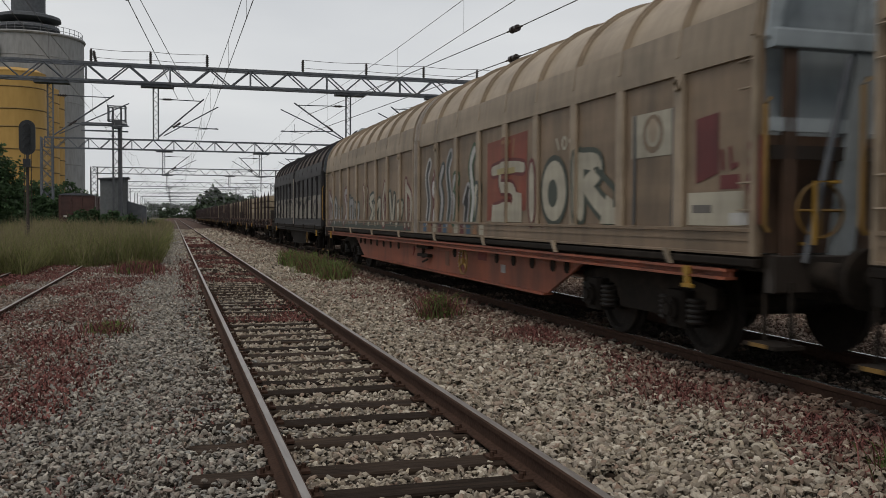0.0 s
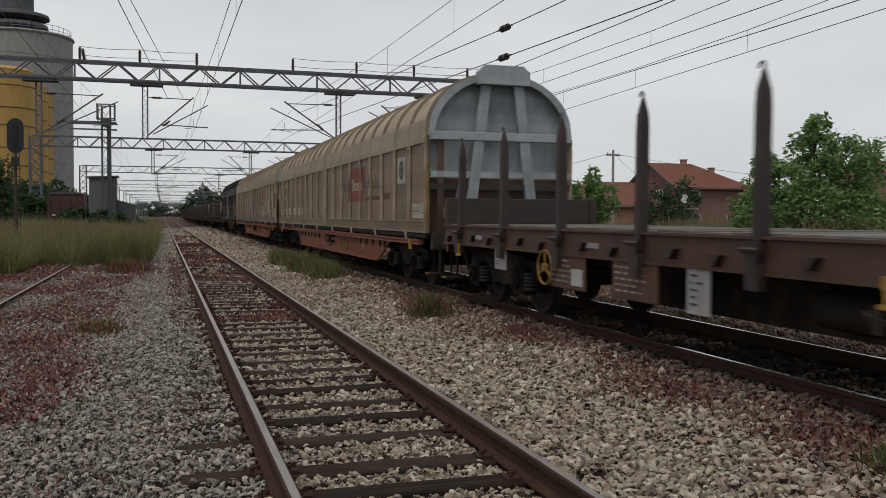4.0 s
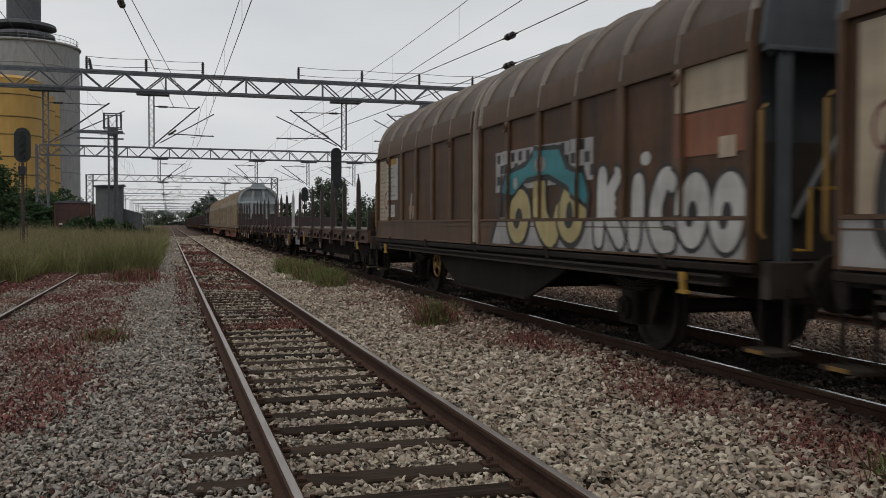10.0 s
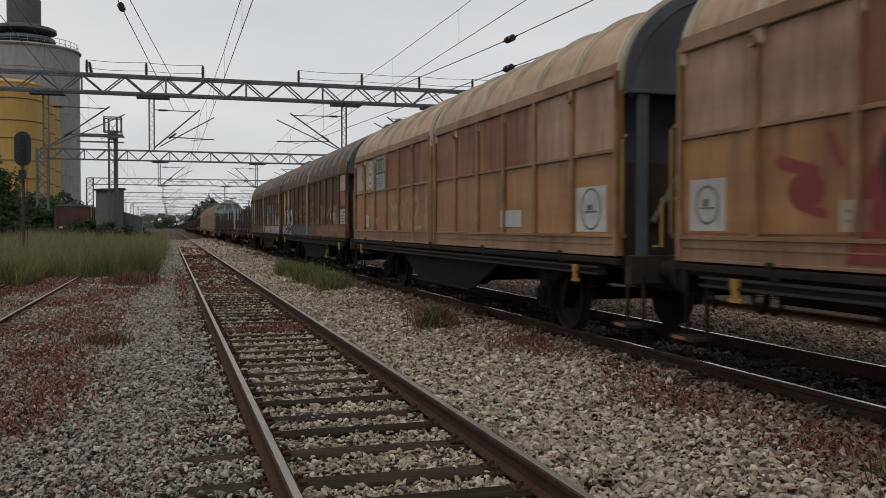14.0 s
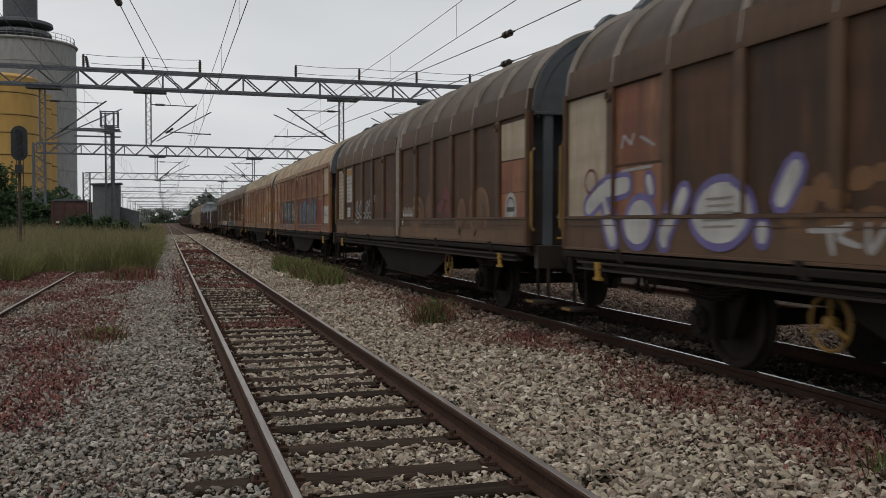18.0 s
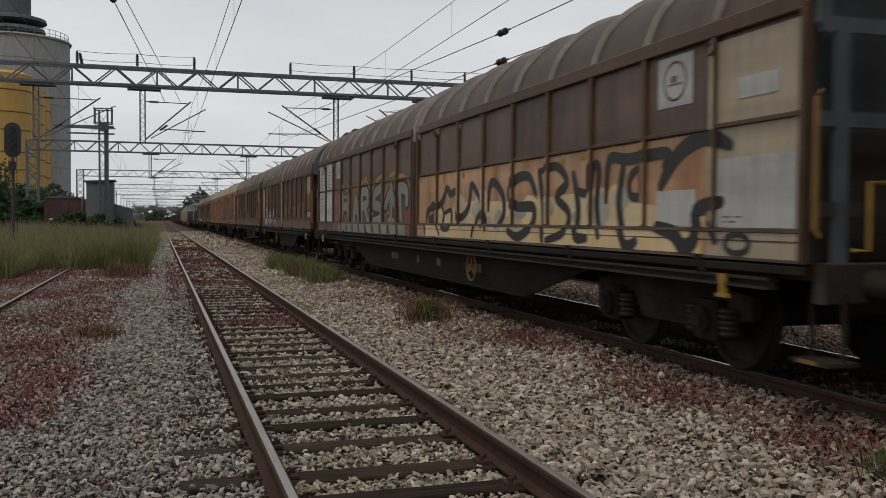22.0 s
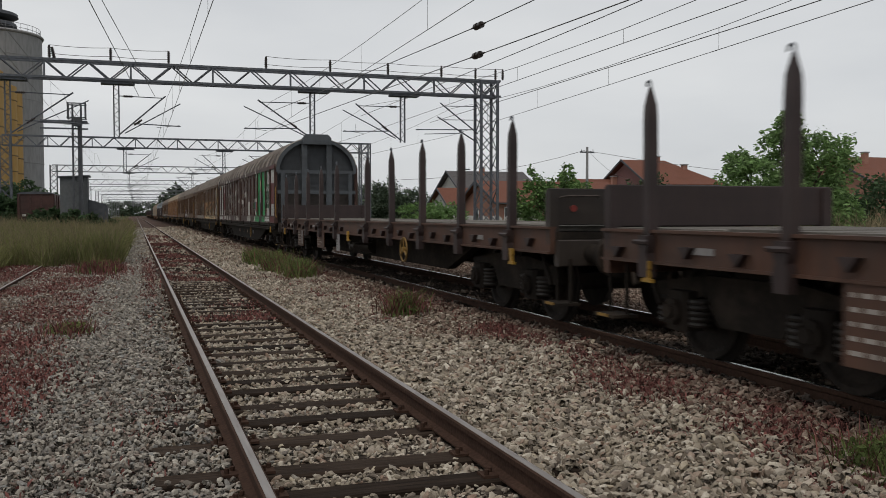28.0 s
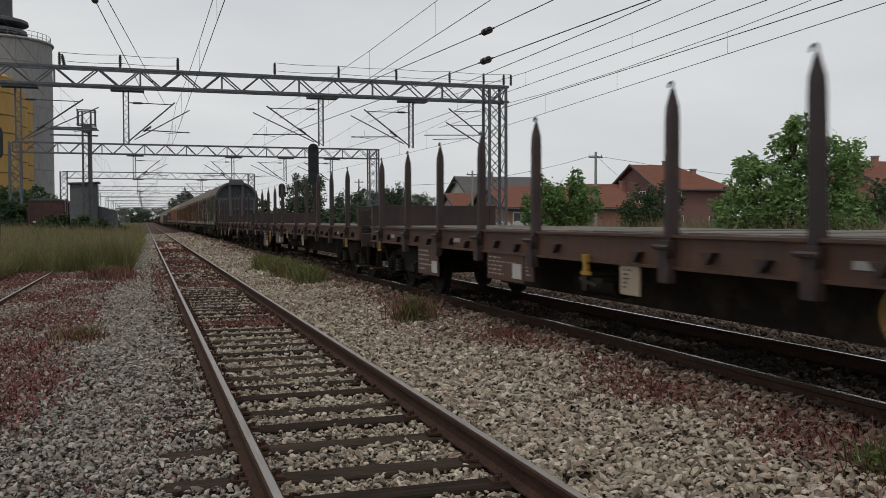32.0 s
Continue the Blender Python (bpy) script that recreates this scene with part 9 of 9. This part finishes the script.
def lumps(p, scale, cut, seed, soft=0.0):
    """Keeps the points where a soft noise is high, with ragged rims."""
    q = np.array([noise.noise(Vector((a * scale + seed, b * scale, 0.3 * seed))) + 0.45 * noise.noise(Vector((a * scale * 4, b * scale * 4, seed))) for a, b, _ in p])
    return p[q > cut + soft * np.random.default_rng(seed).uniform(0, 1, len(p)) ** 0.6]


# meadow beside the sidings, with a ragged edge
p = field(rng, 220000, -18, 0.1, 24, 110, 1.7)
edge = -0.42 + np.array([0.35 * noise.noise(Vector((0.0, b * 0.45, 3.0))) for b in p[:, 1]])
start = np.where(p[:, 0] > -2.75, 30.0, np.where(p[:, 0] > -3.75, 30.5, 26.5)) + np.array([2.2 * noise.noise(Vector((a * 0.9, 1.0, 5.0))) for a in p[:, 0]])
p = p[(p[:, 0] < edge) & (p[:, 1] > start)]
tall = 1.0 + 0.5 * np.array([noise.noise(Vector((a * 0.45, b * 0.25, 0.0))) + 0.6 * noise.noise(Vector((a * 1.5, b * 0.8, 4.0))) for a, b, _ in p])
v, f = blades(rng, p, tall, 0.005 + 0.00045 * p[:, 1], 1.15)
tagged(part("meadow_grass", mesh_from_arrays("meadow_grass", v, f, "grass"), "", None), "tall yellow-green meadow grass beside the siding", "grass", kind="stuff")
q = p[::3] + (0, 0, 0.0)
v, f = blades(rng, q, tall[::3] * 1.25, 0.005 + 0.0003 * q[:, 1], 0.8)
tagged(part("dry_stalks", mesh_from_arrays("dry_stalks", v, f, "straw"), "", None), "dry pale seed stalks in the meadow", "grass", kind="stuff")
p = field(rng, 26000, 18.6, 60, 14, 95, 1.5)
p = p[p[:, 0] < 20 + p[:, 1] * 0.75]
v, f = blades(rng, p, 0.6, 0.04 + 0.0005 * p[:, 1], 0.5)
tagged(part("far_meadow_grass", mesh_from_arrays("far_meadow_grass", v, f, "grass"), "", None), "rough green grass between the tracks and houses", "grass", kind="stuff")
q = lumps(field(rng, 46000, 18.8, 48, 15, 70, 1.3), 0.3, -0.2, 4)
v, f = blades(rng, q, np.where(q[:, 1] < 45, 1.75, 1.3), 0.028, 0.6)
tagged(part("dry_reeds", mesh_from_arrays("dry_reeds", v, f, "straw"), "", None), "dry straw-coloured weeds beyond the far track", "weeds", kind="stuff")

q = lumps(field(rng, 26000, 7.5, 9.4, 4, 60, 1.3), 0.6, -0.1, 12, 0.3)
v, f = blades(rng, q, 0.22, 0.016 + 0.0006 * q[:, 1], 0.8)
tagged(part("track_weeds", mesh_from_arrays("track_weeds", v, f, "dull_weed"), "", None), "low olive brown weeds between the busy track and the next", "weeds", kind="stuff")

# red-brown sorrel and small weeds between the stones
sets = [lumps(field(rng, 16000, -6.5, -0.85, 4.8, 14, 1.0), 0.8, 0.02, 2, 0.6), lumps(field(rng, 105000, -9.0, -0.75, 13, 32, 0.85), 0.5, -0.42, 2, 0.6), lumps(field(rng, 26000, 3.3, 5.0, 4.0, 24, 1.2), 1.1, 0.02, 6, 0.45), lumps(field(rng, 16000, 2.5, 4.8, 14, 60), 0.5, 0.02, 7, 0.3), lumps(field(rng, 24000, 0.7, 2.3, 14, 70, 1.1), 0.7, -0.1, 8, 0.5), lumps(field(rng, 2600, -0.8, 0.4, 5, 20), 1.2, 0.2, 9, 0.3)]
# fuller tufts close to the busy rail and at the meadow's edge
for cx, cy, rx, ry, n in ((4.55, 10.6, 0.22, 0.42, 900), (4.75, 10.0, 0.16, 0.35, 600), (4.5, 8.4, 0.16, 0.4, 500), (4.28, 7.0, 0.22, 0.4, 700), (4.9, 7.4, 0.09, 0.55, 900), (4.88, 6.4, 0.1, 0.5, 800), (4.3, 5.2, 0.2, 0.3, 900), (4.75, 5.6, 0.13, 0.4, 700), (4.85, 9.2, 0.09, 0.6, 600), (4.85, 12.0, 0.12, 0.9, 900), (4.6, 15.5, 0.2, 1.2, 1200), (-1.05, 9.6, 0.22, 0.6, 900), (-1.2, 8.2, 0.2, 0.5, 800), (-1.5, 12.0, 0.3, 0.9, 1300), (0.35, 26, 0.14, 5.0, 700), (-0.6, 27.0, 0.3, 1.6, 700)):
    sets.append(np.stack([rng.normal(cx, rx, n), rng.normal(cy, ry, n), np.full(n, -0.02)], 1))
p = np.concatenate(sets)
p[:, 2] += 0.035 + RAISED * np.clip((p[:, 0] - 3.0) / 1.7, 0, 1)
v, f = blades(rng, p, 0.034 + 0.0016 * p[:, 1], 0.016 + 0.0005 * p[:, 1], 1.6)
tagged(part("sorrel", mesh_from_arrays("sorrel", v, f, "sorrel"), "", None), "low red-brown sorrel growing in the ballast", "weeds", kind="stuff")


def weed_clump(x, y, r, h, n, mats, label, seed):
    g = np.random.default_rng(seed)
    t = thing("weed_clump", pose(x, y, -0.04 + RAISED * min(1, max(0, (x - 3.0) / 1.7))), label, "weed", "weed clumps in the ballast")
    for k, (m, share) in enumerate(mats):
        c = int(1.6 * n * share)
        q = g.normal(size=(c, 3)) * (r[0] * 0.5, r[1] * 0.5, 0)
        if m == "weed":
            q[:, 2] = h * g.uniform(0.05, 1.0, c) ** 0.8 * np.exp(-1.3 * ((q[:, 0] / r[0]) ** 2 + (q[:, 1] / r[1]) ** 2)) * g.uniform(0.5, 1.25, c)
            v, f = leaves(g, q, 0.024 + 0.0007 * y, 1.7)
            e = q[: c // 4] * (1, 1, 0)
            v2, f2 = blades(g, e, h * 1.1, 0.006 + 0.0005 * y, 0.8)
            f = np.concatenate([f, f2 + len(v)])
            v = np.concatenate([v, v2])
        else:
            v, f = blades(g, q, h * (1.1 if k else 1.0), 0.007 + 0.0005 * y, 1.0)
        part("foliage", mesh_from_arrays("foliage", v, f, m), "", t)["kind"] = "stuff"
    return t


weed_clump(3.9, 13.4, (0.3, 0.35), 0.42, 800, (("weed", 0.7), ("sorrel", 0.3)), "green and rusty weed clump beside the rail", 1)
for k, (x, y, rx, ry, h) in enumerate(((3.62, 29.2, 0.3, 1.3, 0.5), (3.78, 25.6, 0.36, 1.3, 0.55), (3.9, 22.7, 0.36, 0.9, 0.45))):
    weed_clump(x, y, (rx, ry), h, 1700, (("weed", 0.9), ("sorrel", 0.1)), "bright green weed clump between the tracks", 10 + k)
weed_clump(-0.85, 13.2, (0.3, 0.4), 0.22, 420, (("weed", 0.5), ("sorrel", 0.5)), "small tuft of weeds in pale ballast", 20)
weed_clump(-0.95, 27.0, (0.6, 1.2), 0.4, 900, (("sorrel", 0.7), ("weed", 0.3)), "red-brown weed clump at the meadow edge", 21)
weed_clump(4.3, 4.3, (0.3, 0.35), 0.26, 600, (("weed", 0.8), ("sorrel", 0.2)), "green weed clump beside the busy track", 22)
weed_clump(4.6, 10.9, (0.45, 0.6), 0.13, 700, (("sorrel", 1.0),), "rust-red weed clump between the tracks", 23)
weed_clump(4.8, 9.9, (0.3, 0.5), 0.11, 420, (("sorrel", 1.0),), "rust-red weed clump between the tracks", 24)
weed_clump(4.3, 7.05, (0.4, 0.6), 0.10, 500, (("sorrel", 1.0),), "rust-red weed clump between the tracks", 25)

# crushed stone, stone by stone where the viewer stands, coarser further off
PHI = (1 + 5 ** 0.5) / 2
ICO = np.array([(-1, PHI, 0), (1, PHI, 0), (-1, -PHI, 0), (1, -PHI, 0), (0, -1, PHI), (0, 1, PHI), (0, -1, -PHI), (0, 1, -PHI), (PHI, 0, -1), (PHI, 0, 1), (-PHI, 0, -1), (-PHI, 0, 1)]) / 1.9
ICO_F = np.array([(0, 11, 5), (0, 5, 1), (0, 1, 7), (0, 7, 10), (0, 10, 11), (1, 5, 9), (5, 11, 4), (11, 10, 2), (10, 7, 6), (7, 1, 8), (3, 9, 4), (3, 4, 2), (3, 2, 6), (3, 6, 8), (3, 8, 9), (4, 9, 5), (2, 4, 11), (6, 2, 10), (8, 6, 7), (9, 8, 1)])

ICO_TOP = ICO_F[ICO[ICO_F].mean(1)[:, 2] > -0.45]   # the buried undersides are left off

OCT = np.array([(1.1, 0, 0), (-1.1, 0, 0), (0, 1.1, 0), (0, -1.1, 0), (0, 0, 1.1), (0, 0, -1.1)])
OCT_F = np.array([(0, 2, 4), (2, 1, 4), (1, 3, 4), (3, 0, 4), (2, 0, 5), (1, 2, 5), (3, 1, 5), (0, 3, 5)])


def stones(rng, p, size, base=ICO, faces=ICO_F):
    n, m = len(p), len(base)
    r = rng.uniform(0.72, 1.14, (n, m, 1))
    flat = np.stack([rng.uniform(1.0, 1.75, n), rng.uniform(0.6, 0.95, n), rng.uniform(0.45, 0.8, n)], 1)[:, None]
    v = base[None] * r * flat
    q = rng.normal(size=(n, 4))
    q[:, 1:3] *= 0.35
    q /= np.linalg.norm(q, axis=1)[:, None]
    w, x, y, z = q.T
    R = np.stack([1 - 2 * (y * y + z * z), 2 * (x * y - z * w), 2 * (x * z + y * w), 2 * (x * y + z * w), 1 - 2 * (x * x + z * z), 2 * (y * z - x * w), 2 * (x * z - y * w), 2 * (y * z + x * w), 1 - 2 * (x * x + y * y)], 1).reshape(n, 3, 3)
    v = np.einsum("nij,nkj->nki", R, v) * (size * rng.uniform(0.65, 1.35, n) / 2)[:, None, None] + p[:, None]
    return v.reshape(-1, 3), (faces[None] + m * np.arange(n)[:, None, None]).reshape(-1, 3)


def bed(rng, count, y0, y1, size):
    p = np.stack([rng.uniform(-4.2, 9.3, count), rng.uniform(y0, y1, count), rng.uniform(-0.058, 0.026, count)], 1)
    x, y = p[:, 0], p[:, 1]
    keep = (x > np.maximum(-0.19 * y - 0.2, -3.6)) & (x < 1.0 * y + 0.9)
    for c in (T1, T2):
        for side in (-0.7525, 0.7525):
            keep &= abs(x - c - side) > 0.085
    ties = np.array(near)
    d = abs(y[:, None] - ties[None]).min(1)
    inside = (d < np.where(y > 12.9, 0.125, 0.112)) & (abs(x - T1) < 1.3)
    open_ = inside & (abs(x - T1) < 0.7)
    end = inside & ~open_
    bare = end & (x < T1) & (((y > 6.3) & (y < 6.65)) | ((y > 5.5) & (y < 5.85)))
    keep &= ~(open_ & (rng.uniform(0, 1, count) < 0.93)) & ~bare & ~(end & (x < T1) & (y > 6.8) & (y < 30) & (rng.uniform(0, 1, count) < 0.9) & (d < np.where(y > 12.9, 0.11, 0.085)))
    keep &= (x < 7.1) | (rng.uniform(0, 1, count) < 0.6)
    keep &= (y < 26) | (abs(x - T1) > 0.5) | (rng.uniform(0, 1, count) < 0.5)
    busy = abs(y[:, None] - np.array(BUSY)[None]).min(1) < 0.11
    keep &= ~(busy & (x > T2 - 1.3) & (x < T2 + 0.75) & (rng.uniform(0, 1, count) < 0.8))
    p[end & (x > T1), 2] += 0.02
    # the bed climbs towards the busy track and lies lower inside the near one
    p[:, 2] += RAISED * np.clip((x - 3.0) / 1.7, 0, 1) + 0.045 * np.clip((x - 4.5) / 0.3, 0, 1) * (abs(x - T2) > 0.8)
    p[:, 2] += np.where(abs(x - T1) < 0.7, np.where(y > 12.9, -0.036, -0.03), 0.0)
    return p[keep]


for y0, y1, count, size in ((3.7, 8.5, 86000, 0.052), (8.5, 14.0, 82000, 0.056), (14.0, 26.0, 84000, 0.062), (26.0, 52.0, 56000, 0.12), (52.0, 110.0, 20000, 0.26)):
    p = bed(rng, count, y0, y1, size)
    if y0 < 5:
        # the nearest stones lie loose, one by one
        order = np.argsort(p[:, 1] + np.where((p[:, 0] > 2.4) & (p[:, 0] < 4.0), 0, 99))
        loose, p = p[order[:300]], p[order[300:]]
    blur = p[:, 0] + 0.9 * np.array([noise.noise(Vector((a * 0.7, b * 0.5, 2.0))) for a, b, _ in p]) + rng.normal(size=len(p)) * 0.25
    fresh = np.array([noise.noise(Vector((a * 1.6, b * 0.9, 7.0))) for a, b, _ in p]) + rng.normal(size=len(p)) * 0.12 > 0.22
    # stones along the busy rails take the darkest colours, except in some patches
    dark_strip = (p[:, 0] > T2 - 0.95) & (p[:, 0] < T2 + 0.95) & ~fresh
    dusty = ((blur > 4.25) | ((blur < -1.1) & (rng.uniform(0, 1, len(p)) < 0.5))) & ~dark_strip
    cool = (blur < T1 - 0.75) & ~dusty
    for q, mat, label in ((p[~dusty & ~dark_strip & ~cool], "stone", "loose pale grey crushed limestone ballast"), (p[cool], "stone_grey", "small blue-grey crushed stone beside the empty track"), (p[dusty], "stone_rusty", "ballast stained red-brown by brake dust"), (p[dark_strip], "stone_darkest", "darkest ballast beneath the train")):
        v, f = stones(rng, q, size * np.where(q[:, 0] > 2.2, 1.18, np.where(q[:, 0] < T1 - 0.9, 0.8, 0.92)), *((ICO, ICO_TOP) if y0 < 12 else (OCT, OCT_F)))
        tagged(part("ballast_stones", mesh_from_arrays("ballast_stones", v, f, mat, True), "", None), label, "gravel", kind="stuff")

SINGLE = []
for k in range(24):
    v, f = stones(rng, np.zeros((1, 3)), 1.0)
    SINGLE.append(mesh_from_arrays("ballast_stone", v, f, "stone", True))
for k, (x, y, z) in enumerate(loose):
    e = rng.uniform(0.048, 0.075)
    part("ballast_stone", SINGLE[k % 24], "", ground, at=pose(x, y, z, 0, 0, rng.uniform(0, 360)) @ Matrix.Scale(e, 4))


# ---------------------------------------------------------------- movement
# metres that the train has gone, second by second
GONE = [-0.12, 7.74, 15.62, 23.42, 31.20, 38.98, 46.77, 54.84, 62.80, 70.78, 78.77, 86.79, 94.81, 102.85, 110.89, 118.93, 126.98, 135.02, 143.06, 151.09, 159.11, 167.12, 175.11, 183.08, 191.02, 198.94, 206.84, 214.70, 222.52, 230.42, 238.32, 246.14, 253.95]


def gone(t):
    return float(np.interp(t, np.arange(0, 33), GONE))


def motions():
    """The train runs away down the line, its wheels turning."""
    for w in [o for o in scene.objects if o.parent is None and o.get("group") == "wagons of the train"]:
        y = w.location.y
        walk(w, [(k, pose(T2, y + d, RAIL_TOP)) for k, d in enumerate(GONE)])
    for w in WHEELSETS:
        base = w.matrix_basis.copy()
        rows = [(k / 15, base @ pose(0, 0, 0, -math.degrees(gone(k / 15) / 0.46))) for k in range(481)]
        walk(w, rows)


motions()
